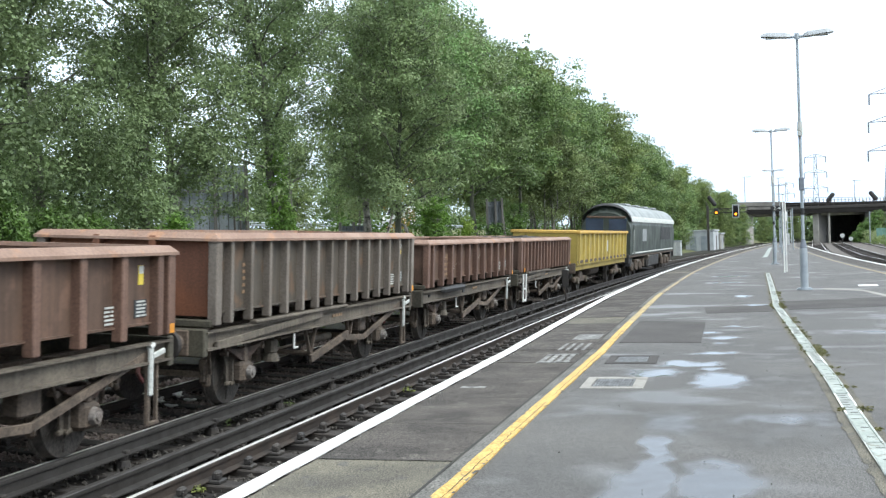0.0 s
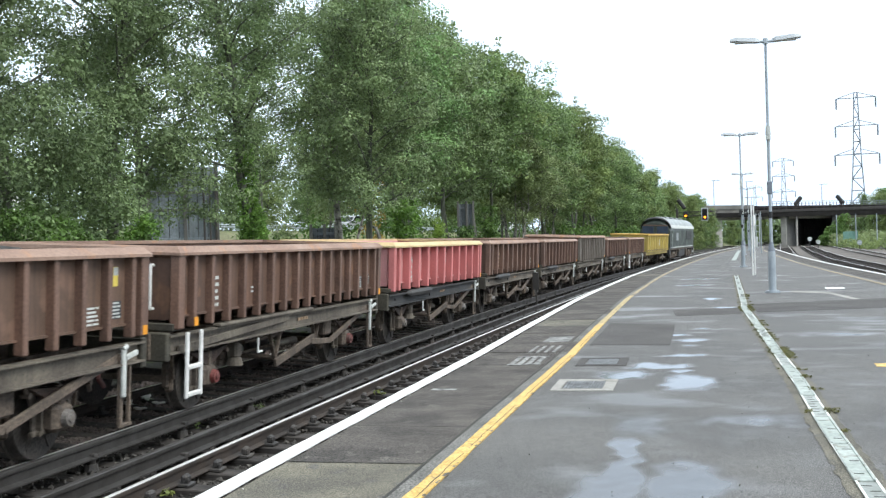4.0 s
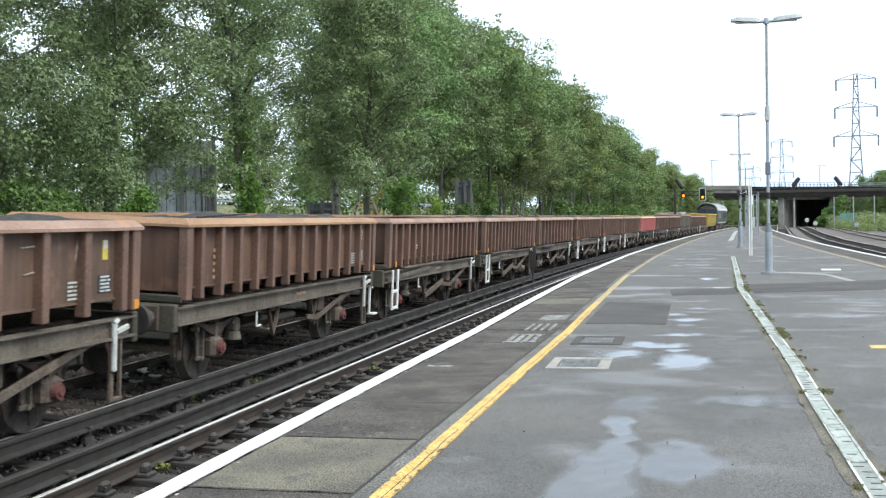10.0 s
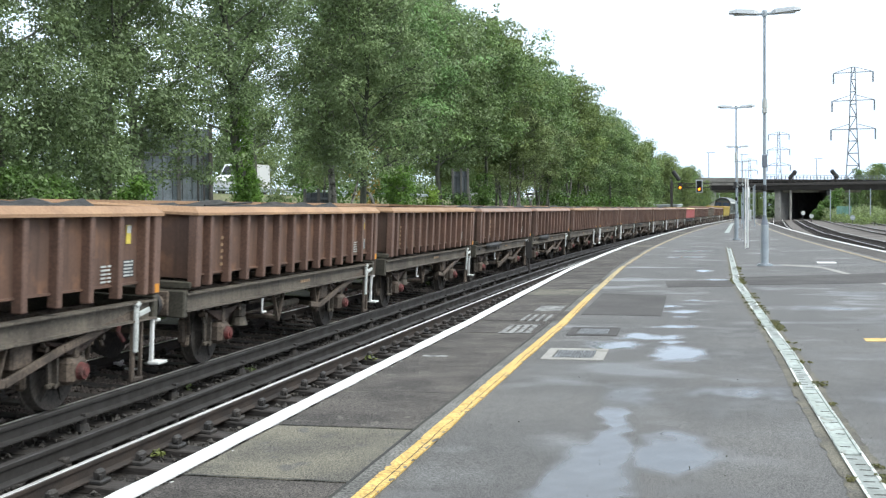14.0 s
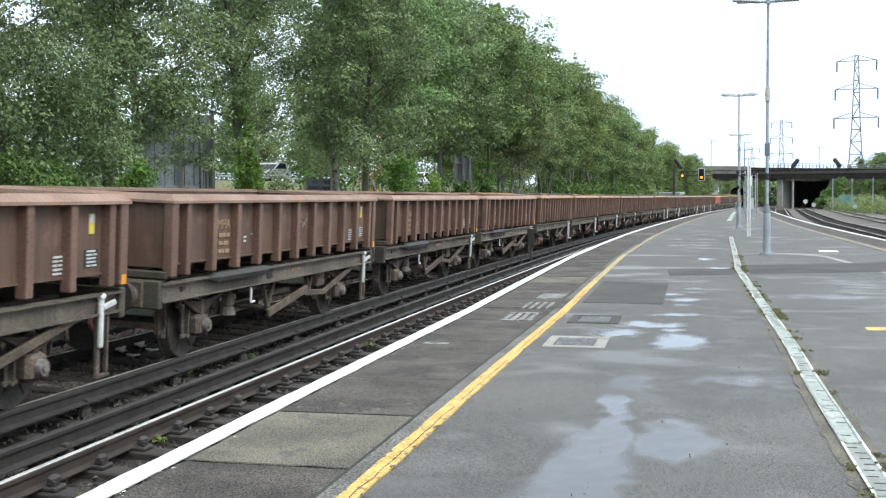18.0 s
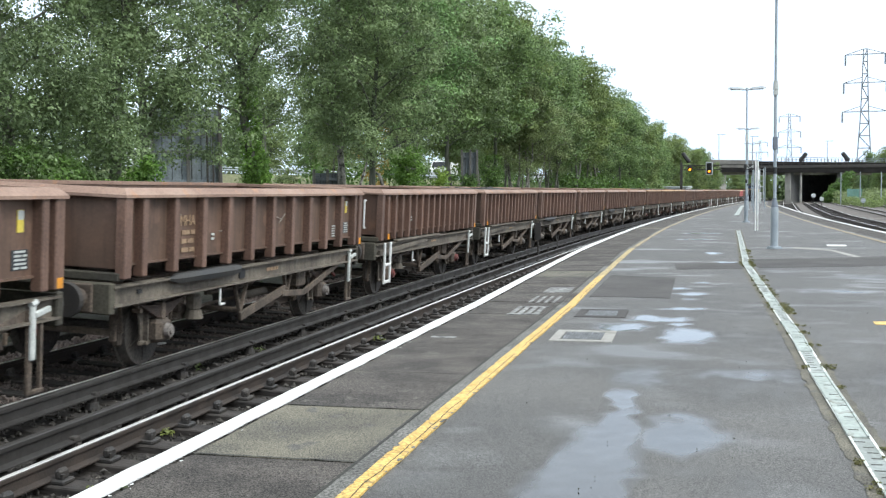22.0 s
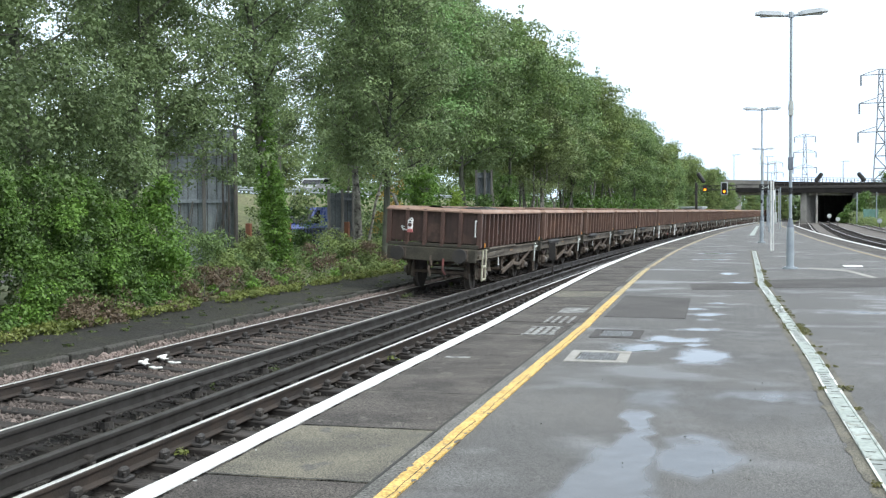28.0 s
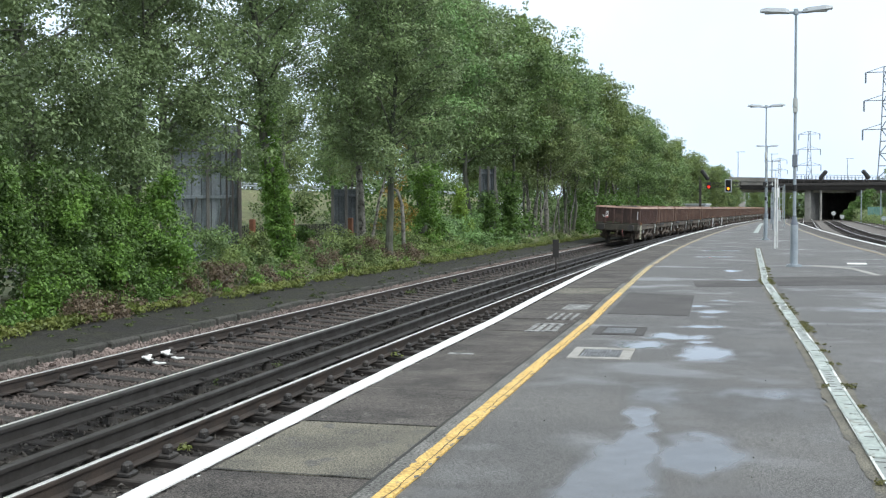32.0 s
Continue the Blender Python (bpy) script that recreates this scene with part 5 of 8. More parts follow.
        part("hanger", Shape().bar(lamp + Vector((-0.09, 0.05, -0.15)), lamp + Vector((-0.2, 0.05, -0.12)), 0.02, 0.035).bar(lamp + Vector((-0.2, 0.05, -0.16)), lamp + Vector((-0.27, 0.05, -0.04)), 0.02, 0.035).bar(lamp + Vector((-0.27, 0.05, -0.04)), lamp + Vector((-0.17, 0.05, -0.06)), 0.02, 0.03), STICKER, tl, "pale bent lamp hanger")
    w["half_length"] = y1
    return w


def bogie_wagon():
    """The long yellow box wagon next to the engine."""
    y1, half, low, high = 7.0, 1.36, 1.2, 2.52
    w = thing("bogie_wagon", "long yellow painted box wagon on bogies behind the engine", "goods wagon", group="wagons of the goods train")
    for side in (-1, 1):
        part("side_panel", Shape().box((side * (half - 0.1), 0, (low + high) / 2), (0.03, 2 * y1 - 0.1, high - low - 0.05)), WAGON_YELLOW, w)
        for k in range(13):
            part("side_post", Shape().box((side * (half - 0.05), -y1 + 0.3 + k * (2 * y1 - 0.6) / 12, (low + high) / 2 - 0.04), (0.11, 0.11, high - low - 0.04), None, 0.012), POST_YELLOW, w)
        part("solebar", Shape().box((side * 1.22, 0, 1.08), (0.06, 2 * y1, 0.26), None, 0.01).box((side * 1.28, 0, 1.19), (0.1, 2 * y1, 0.05)), WAGON_YELLOW, w)
    for e in (-1, 1):
        part("end_panel", Shape().box((0, e * (y1 - 0.06), (low + high) / 2), (2 * half - 0.1, 0.05, high - low), None, 0.01), WAGON_YELLOW, w)
        part("headstock", Shape().box((0, e * (y1 + 0.06), 1.05), (2.5, 0.14, 0.4), None, 0.015), UNDER, w)
        for bx in (-0.87, 0.87):
            part("buffer", Shape().tube((bx, e * (y1 + 0.1), 1.03), (bx, e * (y1 + 0.4), 1.03), 0.12, n=12).tube((bx, e * (y1 + 0.4), 1.03), (bx, e * (y1 + 0.46), 1.03), 0.23, n=18), IRON, w)
        for sx in (-1.02, 1.02):
            bogie = part("bogie_side", Shape().box((sx, e * 5.0, 0.55), (0.16, 2.6, 0.22), None, 0.04).box((sx, e * 5.0, 0.72), (0.2, 0.7, 0.3), None, 0.04), UNDER, w)
        for d in (-0.95, 0.95):
            part("wheelset", WHEELSET, None, w, at=pose(0, e * 5.0 + d, 0.465))
            part("axle_cap", Shape().tube((1.1, e * 5.0 + d, 0.52), (1.2, e * 5.0 + d, 0.52), 0.13, n=14), SOLEBAR, bogie, "dusty pale axle cover")
    part("floor", Shape().box((0, 0, low + 0.1), (2 * half - 0.1, 2 * y1 - 0.1, 0.1)), UNDER, w)
    r = Shape()
    for sx in (-1, 1):
        r.box((sx * (half - 0.04), 0, high - 0.05), (0.17, 2 * y1, 0.12), None, 0.02)
    for sy in (-1, 1):
        r.box((0, sy * (y1 - 0.08), high - 0.05), (2 * half - 0.24, 0.16, 0.118), None, 0.02)
    part("rim", r, surface("yellow_rim", (0.6, 0.38, 0.08), (0.5, 0.32, 0.09), 0.6), w, "faded yellow top rim")
    part("tank", Shape().tube((0.6, -1.2, 0.75), (0.6, 1.4, 0.75), 0.22, n=14).box((-0.5, 0, 0.75), (0.6, 1.0, 0.4), None, 0.04), UNDER, w)
    part("emblem_patch", Shape().box((half - 0.08, 0.9, 1.85), (0.012, 0.3, 0.5)), STICKER, w, "pale emblem patch")
    return w


LOCO_BODY = surface("dark_engine_paint", (0.042, 0.055, 0.045), (0.03, 0.04, 0.034), 0.4, 0, 30, 1, 0.05, 0.06)
# Roof set pale: the sky's sheen is put into its colour.
LOCO_SHEEN = surface("engine_roof_sheen", (0.26, 0.285, 0.28), (0.17, 0.19, 0.185), 0.4, 0, 30, 1, 0.05, 0.1)
LOCO_ROOF = surface("engine_roof", (0.3, 0.32, 0.33), (0.2, 0.215, 0.22), 0.45, 0, 30, 1, 0.05, 0.06)
GLASS_DARK = surface("cab_glass", (0.03, 0.04, 0.06), (0.05, 0.07, 0.11), 0.08, 0, 20, 1, 0, 0.02)


def diesel_engine():
    w = thing("diesel_engine", "dark grey diesel locomotive with a white roof edge hauling the train", "locomotive")
    y1, half, z0 = 10.4, 1.32, 1.25

    def arch(y, top, hw, wall):
        pts = [(-hw, y, z0), (-hw, y, wall)]
        pts += [(-hw * math.cos(a), y, wall + (top - wall) * math.sin(a)) for a in np.linspace(0.25, math.pi - 0.25, 9)]
        return pts + [(hw, y, wall), (hw, y, z0)]

    part("body", Shape().loft([arch(-y1 + 0.25, 3.5, half, 2.55), arch(-y1 + 0.7, 3.95, half, 2.85), arch(y1 - 0.7, 3.95, half, 2.85), arch(y1 - 0.25, 3.5, half, 2.55)]), LOCO_BODY, w)
    roof = Shape().loft([[(half * 1.02 * -math.cos(a), y, 2.98 + 1.02 * math.sin(a)) for a in np.linspace(0.12, math.pi - 0.12, 12)] for y in (-y1 + 0.55, y1 - 0.55)], False)
    part("roof", roof, LOCO_SHEEN, w, "curved roof coloured pale for the sheen of the sky")
    for side in (-1, 1):
        part("cantrail", Shape().loft([[(side * half * 1.03 * math.cos(a), y, 2.98 + 1.03 * math.sin(a)) for a in np.linspace(0.05, 0.34, 6)] for y in (-y1 + 0.5, y1 - 0.5)], False), STICKER, w, "white band along the edge of the roof")
    for y in (-6.0, -2.2, 1.5, 5.4):
        part("roof_hatch", Shape().box((0, y, 4.0), (1.1, 1.6, 0.12), None, 0.04), LOCO_ROOF, w)
    part("roof_end", Shape().loft([[(half * 1.02 * -math.cos(a), y, 2.98 + k * math.sin(a)) for a in np.linspace(0.12, math.pi - 0.12, 12)] for y, k in ((-y1 + 0.55, 1.03), (-y1 + 0.3, 0.9))], False), BLACK, w)
    for e in (-1, 1):
        win = Shape()
        for sx in (-0.62, 0.62):
            win.box((sx, e * (y1 - 0.29), 2.82), (0.98, 0.1, 0.72), pose(0, 0, 0, 0, 0, 0), 0.03)
        part("cab_window", win, GLASS_DARK, w, "dark cab windscreen")
        part("buffer_beam", Shape().box((0, e * (y1 - 0.1), 1.05), (2.6, 0.3, 0.5), None, 0.03), BLACK, w)
        for bx in (-0.87, 0.87):
            part("buffer", Shape().tube((bx, e * y1, 1.05), (bx, e * (y1 + 0.4), 1.05), 0.14, n=12).tube((bx, e * (y1 + 0.4), 1.05), (bx, e * (y1 + 0.46), 1.05), 0.25, n=16), IRON, w)
        part("tail_light", Shape().tube((0.9, e * (y1 - 0.24), 1.75), (0.9, e * (y1 - 0.17), 1.75), 0.1, n=12).tube((-0.9, e * (y1 - 0.24), 1.75), (-0.9, e * (y1 - 0.17), 1.75), 0.1, n=12), STICKER_ORANGE, w)
        for sx in (-1.05, 1.05):
            part("bogie_side", Shape().box((sx, e * 6.6, 0.66), (0.16, 4.2, 0.3), None, 0.05), SOLEBAR_BLACK, w)
        for d in (-1.6, 0, 1.6):
            part("wheelset", WHEELSET, None, w, at=pose(0, e * 6.6 + d, 0.465))
            part("axlebox", Shape().box((1.12, e * 6.6 + d, 0.55), (0.16, 0.4, 0.4), None, 0.04), UNDER, w)
    for side in (-1, 1):
        part("cab_door", Shape().box((side * (half + 0.01), -y1 + 1.6, 2.05), (0.05, 0.75, 1.6), None, 0.02), LOCO_BODY, w)
        part("side_band", Shape().box((side * (half + 0.012), 0, 1.34), (0.03, 2 * y1 - 2, 0.08), None, 0.01), STICKER, w, "thin white line along the body")
        part("emblem_panel", Shape().box((side * (half + 0.014), -4.9, 2.3), (0.02, 1.7, 0.7)), LOCO_ROOF, w, "pale grey rectangular emblem panel")
        part("grille", Shape().box((side * (half + 0.01), 5.2, 2.4), (0.03, 5.0, 0.8), None, 0.01), BLACK, w)
        part("handrail", Shape().tube((side * (half + 0.06), -y1 + 1.1, 1.3), (side * (half + 0.06), -y1 + 1.1, 2.6), 0.02, n=6), STICKER, w)
    part("fuel_tank", Shape().box((0, 0, 0.75), (2.5, 5.0, 0.8), None, 0.12), SOLEBAR_BLACK, w)
    for e in (-1, 1):
        for d in (-2.3, -0.8, 0.8, 2.3):
            part("bogie_spring", Shape().tube((1.14, e * 6.6 + d, 0.5), (1.14, e * 6.6 + d, 0.95), 0.12, n=10), UNDER, w)
        part("brake_cylinder", Shape().tube((1.16, e * 6.6 - 0.5, 0.85), (1.16, e * 6.6 + 0.5, 0.85), 0.1, n=10), SOLEBAR, w)
        part("sand_box", Shape().box((1.1, e * 9.3, 0.85), (0.3, 0.5, 0.5), None, 0.05), SOLEBAR_BLACK, w)
    part("air_reservoir", Shape().tube((1.2, -3.2, 1.0), (1.2, -2.7, 1.0), 0.16, n=12).tube((1.2, 2.7, 1.0), (1.2, 3.4, 1.0), 0.16, n=12), SOLEBAR, w)
    part("brow", Shape().box((0, -y1 + 0.26, 3.25), (2.1, 0.1, 0.1), None, 0.02), RUSTY, w, "rusty strip above the windscreen")
    part("underframe", Shape().box((0, 0, 1.18), (2.55, 2 * y1 - 0.5, 0.16), None, 0.02), UNDER, w)
    return w


# wagon kinds, then the make-up of the train from the engine back
KINDS = {
    "P": open_wagon("wide", "brown rusty open wagon with broad side posts and pale rim", RUSTY, POST_BROWN, RIM_PINK, extras=("dashes",)),
    "Pl": open_wagon("wide", "brown open wagon heaped with dark dirt and rubble", RUSTY, POST_BROWN, RIM_PINK, load=3, red_caps=True, extras=("red_patch", "scrawl")),
    "Pd": open_wagon("wide", "brown open wagon with a red paint patch on its side", RUSTY_WARM, POST_BROWN, RIM_PINK, extras=("red_patch", "red_end")),
    "Pb": open_wagon("wide", "brown open wagon with a dark blue data panel", RUSTY_WARM, POST_BROWN, RIM_PINK, load=5, extras=("blue_panel", "dark_panel")),
    "Pr": open_wagon("wide", "faded red open wagon with a yellow rim and black frame", WAGON_RED, POST_RED, RIM_YELLOW, SOLEBAR_BLACK, extras=("emblem", "white_ink", "dark_panel")),
    "Q": open_wagon("close", "brown open wagon with close-set posts and white steps", RUSTY, POST_BROWN, RIM_PINK, ladder=True, load=7),
    "Qw": open_wagon("close", "warm brown open wagon with white steps and grab rail", RUSTY_WARM, POST_BROWN, RIM_PINK, ladder=True, red_caps=True, extras=("white_ink", "dark_panel")),
    "Qr": open_wagon("close", "warm brown open wagon with one dull red side panel", RUSTY_WARM, POST_BROWN, RIM_PINK, ladder=True, red_caps=True, extras=("white_ink", "dark_panel", "red_bay")),
    "Ql": open_wagon("close", "last dark brown wagon with a white tail lamp and faded marks", RUSTY_DARK, POST_DARK, RIM_PINK, ladder=True, load=2, extras=("tail_lamp", "letters", "stars")),
    "R": open_wagon("short", "short brown wagon on leaf springs with a tan rim", RUSTY_WARM, POST_BROWN, RIM_TAN, red_caps=True, load=4),
    "Rp": open_wagon("short", "short brown wagon with a red patch and tan rim", RUSTY, POST_BROWN, RIM_TAN, red_caps=True, extras=("red_patch",)),
    "T": open_wagon("tall", "tall greyish wagon with close posts and an orange rusted end", RUSTY_GREY, POST_GREY, RIM_PINK),
}
ORDER = "Q P T P P Pr Qr Q Q Pb Q Qw R Pl Pl Rp R R P P P P Q Qw P P Pd Pd Ql".split()
# distance of each wagon's leading end behind a point on the train, from the second wagon on
ENDS = (-28.6, -19.0, -9.55, 0, 9.52, 19.06, 28.43, 37.6, 46.98, 56.6, 65.92, 75.34, 84.76, 93.9, 103.39, 112.73, 121.75, 130.68, 139.82,
        149.36, 158.92, 168.4, 177.81, 187.31, 197.02, 206.61, 216.11, 225.67, 234.98)
# where that point stands along the line, every two seconds
RUN = (11.5, 30.45, 49.2, 67.95, 86.68, 105.38, 124.07, 142.74, 161.2, 179.65, 198.06, 216.46, 234.88, 253.38, 271.5, 290.0, 308.0)
TRACK_MID = 5.21


def rolling(back, half_base):
    """The pose of a vehicle whose middle is that far behind the point, at each second."""
    out = []
    for t in range(33):
        s = float(np.interp(t, range(0, 33, 2), RUN)) - back
        a, b = on_line(s - half_base, TRACK_MID), on_line(s + half_base, TRACK_MID)
        m = (a + b) / 2
        m.z = RAIL + 0.75 * math.sin(CANT)
        h = math.atan2(b.x - a.x, b.y - a.y)
        out.append((float(t), Matrix.Translation(m) @ pose(0, 0, 0, 0, math.degrees(CANT), -math.degrees(h))))
    return out


TRAIN = []
used = set()
for kind_key, end in zip(ORDER, ENDS):
    w = KINDS[kind_key] if kind_key not in used else copy_thing(KINDS[kind_key], Matrix())
    used.add(kind_key)
    TRAIN.append((w, rolling(end + w["half_length"], 2.85)))
hopper = bogie_wagon()
TRAIN.append((hopper, rolling(-44.3 + 7.0, 5.0)))
engine = diesel_engine()
TRAIN.append((engine, rolling(-45.4 - 10.6, 6.6)))

# ---------------------------------------------------------------- trees and undergrowth
def leaves_mesh(name, material, centres, sizes, per, leaf, seed, flat=0.6, hull=0.4, upright=0.0):
    """Leaves as small folded blades on the outer hull of clumps, most of them turned outwards and to the sky."""
    rng = np.random.default_rng(seed)
    sizes = np.asarray(sizes, float)
    many = np.maximum(1, np.round(per * (sizes / sizes.mean()) ** 1.7)).astype(int)
    c = np.repeat(np.asarray(centres, float), many, axis=0)
    r = np.repeat(sizes, many)
    squash = np.repeat(rng.uniform(0.8, 1.25, (len(sizes), 3)), many, axis=0)
    d = rng.normal(size=(len(c), 3))
    d /= np.linalg.norm(d, axis=1)[:, None]
    d[:, 2] = np.where((d[:, 2] < 0) & (rng.random(len(c)) < 0.5), -d[:, 2], d[:, 2])
    p = c + d * squash * (r * (hull + (1.12 - hull) * rng.random(len(c)) ** 0.8))[:, None] * np.array([1, 1, flat])
    n = d * 0.8 + rng.normal(size=(len(c), 3)) * 0.65 + np.array([0, 0, 0.55 - upright])
    n /= np.linalg.norm(n, axis=1)[:, None]
    u = np.cross(n, rng.normal(size=(len(c), 3)))
    u /= np.linalg.norm(u, axis=1)[:, None]
    v = np.cross(n, u)
    k = leaf * (0.65 + 0.7 * rng.random(len(c)))[:, None]
    quad = np.stack([p - u * k, p + v * k * 0.6 + n * k * 0.14, p + u * k, p - v * k * 0.6 + n * k * 0.14], 1).reshape(-1, 3)
    me = bpy.data.meshes.new(name)
    me.vertices.add(len(quad))
    me.vertices.foreach_set("co", quad.ravel())
    me.loops.add(len(quad))
    me.loops.foreach_set("vertex_index", np.arange(len(quad)))
    me.polygons.add(len(c))
    me.polygons.foreach_set("loop_start", np.arange(0, len(quad), 4))
    me.materials.append(material)
    me.update()
    me.validate()
    return me


def tree_meshes(seed, height, spread, first, leaf_mat, bark_mat, limbs=42, per=150, leaf=0.056, stems=1, clump=0.6, flat=0.75, rise=0.8, bare=0.35, thick=1.0):
    """Trunk with limbs and forks, and a crown of leaf clumps round them; height is the true height of the top shoot."""
    rng = random.Random(seed)
    wood = Shape()
    spots, sizes = [], []
    for st in range(stems):
        turn = st * 2.4 + seed
        base = Vector((0.45 * min(st, 1) * math.cos(turn), 0.45 * min(st, 1) * math.sin(turn), -0.3))
        lean = Vector((rng.uniform(-0.05, 0.05) + 0.1 * min(st, 1) * math.cos(turn), rng.uniform(-0.05, 0.05) + 0.1 * min(st, 1) * math.sin(turn), 1))
        top = height * (1.0 if st == 0 else rng.uniform(0.8, 0.95))
        levels = 10
        spine = [base]
        for k in range(levels):
            spine.append(spine[-1] + lean * (top * 0.97 / levels) + Vector((rng.gauss(0, 0.1), rng.gauss(0, 0.1), 0)))
        r0 = 0.0122 * height * thick / (1 + 0.3 * (stems - 1))
        for k in range(levels):
            wood.tube(spine[k], spine[k + 1], r0 * (1 - 0.92 * k / levels) * (1.25 if k == 0 else 1), r0 * (1 - 0.92 * (k + 1) / levels), 9, False)
        count = max(8, limbs // stems)
        for k in range(count):
            g = (k + rng.random()) / count
            f = first + (0.95 - first) * g
            i = min(levels - 1, int(f * levels))
            root = spine[i].lerp(spine[i + 1], f * levels - i)
            reach = spread * (0.5 + 0.5 * math.sin(math.pi * min(1.0, 0.22 + 0.62 * g))) * (1 - 0.62 * max(0.0, g - 0.45) / 0.55) * rng.uniform(0.62, 1.12)
            a = k * 2.4 + rng.gauss(0, 0.5)
            up = reach * rise * rng.uniform(0.5, 1.3) * (0.45 + g)
            tip = root + Vector((reach * math.cos(a), reach * math.sin(a), min(up, top * 0.985 - root.z)))
            mid = root.lerp(tip, 0.5) + Vector((rng.gauss(0, 0.1), rng.gauss(0, 0.1), 0.1 * reach))
            r = max(0.02, r0 * 0.4 * (1 - 0.9 * f))
            wood.tube(root, mid, r, r * 0.6, 6, False).tube(mid, tip, r * 0.6, 0.01, 5, False)
            n = max(3, int(reach / clump * 1.7))
            for j in range(n):
                u = bare + (1.04 - bare) * (j + rng.random()) / n
                q = (root.lerp(mid, u * 2) if u < 0.5 else mid.lerp(tip, u * 2 - 1)) + Vector((rng.gauss(0, 0.3), rng.gauss(0, 0.3), rng.gauss(0.02, 0.3))) * clump * 1.5
                spots.append(tuple(q))
                sizes.append(clump * rng.uniform(0.55, 1.3))
                if j % 2:
                    wood.tube(mid.lerp(tip, rng.uniform(0.0, 0.7)), q, 0.014, 0.005, 4, False)
        for k in range(9):
            u = 0.62 + 0.38 * k / 8
            i = min(levels - 1, int(u * levels))
            q = spine[i].lerp(spine[i + 1], u * levels - i)
            spots.append((q.x + rng.gauss(0, 0.2), q.y + rng.gauss(0, 0.2), q.z))
            sizes.append(clump * (1.05 - 0.07 * k))
        # upright shoots that stand out of the top
        for k in range(7):
            a, low, out = rng.random() * math.tau, rng.uniform(0.72, 0.93), rng.uniform(0.15, 0.62)
            foot = Vector((spine[-2].x + out * spread * math.cos(a), spine[-2].y + out * spread * math.sin(a), top * (low - 0.12 * out)))
            tall = top * rng.uniform(0.08, 0.13)
            shoot = Vector((0.2 * math.cos(a), 0.2 * math.sin(a), 1)) * tall
            wood.tube(spine[6].lerp(spine[8], rng.random()), foot, 0.03, 0.015, 5, False).tube(foot, foot + shoot, 0.015, 0.006, 4, False)
            for j in range(5):
                spots.append(tuple(foot + shoot * (j / 4) + Vector((rng.gauss(0, 0.06), rng.gauss(0, 0.06), 0))))
                sizes.append(clump * (0.56 - 0.09 * j))
    crown = leaves_mesh("crown", leaf_mat, spots, sizes, per, leaf, seed, flat)
    return wood.mesh("trunk", bark_mat, True), crown


def tree(name, label, meshes, m, group=""):
    t = thing(name, label, "tree", m, group)
    part("trunk", meshes[0], None, t)
    part("crown", meshes[1], None, t)
    return t


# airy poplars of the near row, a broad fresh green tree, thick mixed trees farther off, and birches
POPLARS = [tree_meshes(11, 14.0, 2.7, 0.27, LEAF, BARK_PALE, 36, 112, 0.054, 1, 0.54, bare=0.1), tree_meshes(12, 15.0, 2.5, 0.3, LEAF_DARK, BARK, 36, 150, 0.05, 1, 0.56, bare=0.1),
           tree_meshes(13, 13.5, 2.9, 0.27, LEAF, BARK, 36, 118, 0.058, 1, 0.58, bare=0.1), tree_meshes(14, 14.5, 2.6, 0.28, LEAF_DULL, BARK, 36, 205, 0.048, 1, 0.56, bare=0.1)]
BROAD = [tree_meshes(15, 13.5, 3.9, 0.36, LEAF_GREEN, BARK, 44, 165, 0.068, 1, 0.8, 0.55, 0.55, 0.2, 1.1), tree_meshes(16, 13.0, 3.3, 0.33, LEAF, BARK, 40, 140, 0.068, 1, 0.75, 0.65, 0.7, 0.25)]
MIXED = [tree_meshes(25, 13.0, 3.0, 0.38, LEAF_TAN, BARK_PALE, 36, 105, 0.085, 2, 0.78, 0.7, 0.75, 0.25), tree_meshes(26, 12.5, 3.1, 0.36, LEAF_MID, BARK, 36, 105, 0.085, 1, 0.8, 0.65, 0.7, 0.2),
         tree_meshes(27, 13.0, 2.8, 0.36, LEAF_MID, BARK, 36, 105, 0.085, 2, 0.76, 0.75, 0.8, 0.25), tree_meshes(28, 12.0, 3.0, 0.38, LEAF_MID, BARK_PALE, 36, 105, 0.085, 1, 0.78, 0.7, 0.75, 0.25)]
FAR_TREES = [tree_meshes(21, 13.5, 3.0, 0.07, LEAF_MID, BARK, 34, 75, 0.13, 1, 1.0, 0.75), tree_meshes(22, 12.5, 3.1, 0.06, LEAF_TAN, BARK, 34, 75, 0.13, 1, 1.0, 0.75),
             tree_meshes(23, 14.5, 2.9, 0.07, LEAF_MID, BARK, 34, 75, 0.13, 1, 1.0, 0.75), tree_meshes(24, 13.5, 3.0, 0.06, LEAF_TAN, BARK, 34, 75, 0.13, 1, 1.0, 0.75)]
BIRCH = tree_meshes(31, 10.0, 1.9, 0.4, LEAF_OLIVE, BARK_PALE, 45, 90, 0.06, 3, 0.6)
HEIGHTS = {}
for bunch, tall in ((POPLARS, (14.0, 15.0, 13.5, 14.5)), (BROAD, (13.5, 13.0)), (MIXED, (13.0, 12.5, 13.0, 12.0)), (FAR_TREES, (13.5, 12.5, 14.5, 13.5)), ([BIRCH], (10.0,))):
    for pair, h in zip(bunch, tall):
        HEIGHTS[pair[0].name] = h
tree_rng = random.Random(8)


def bank(s, off):
    p = on_line(s, off)
    return ground_height(p.x, p.y)


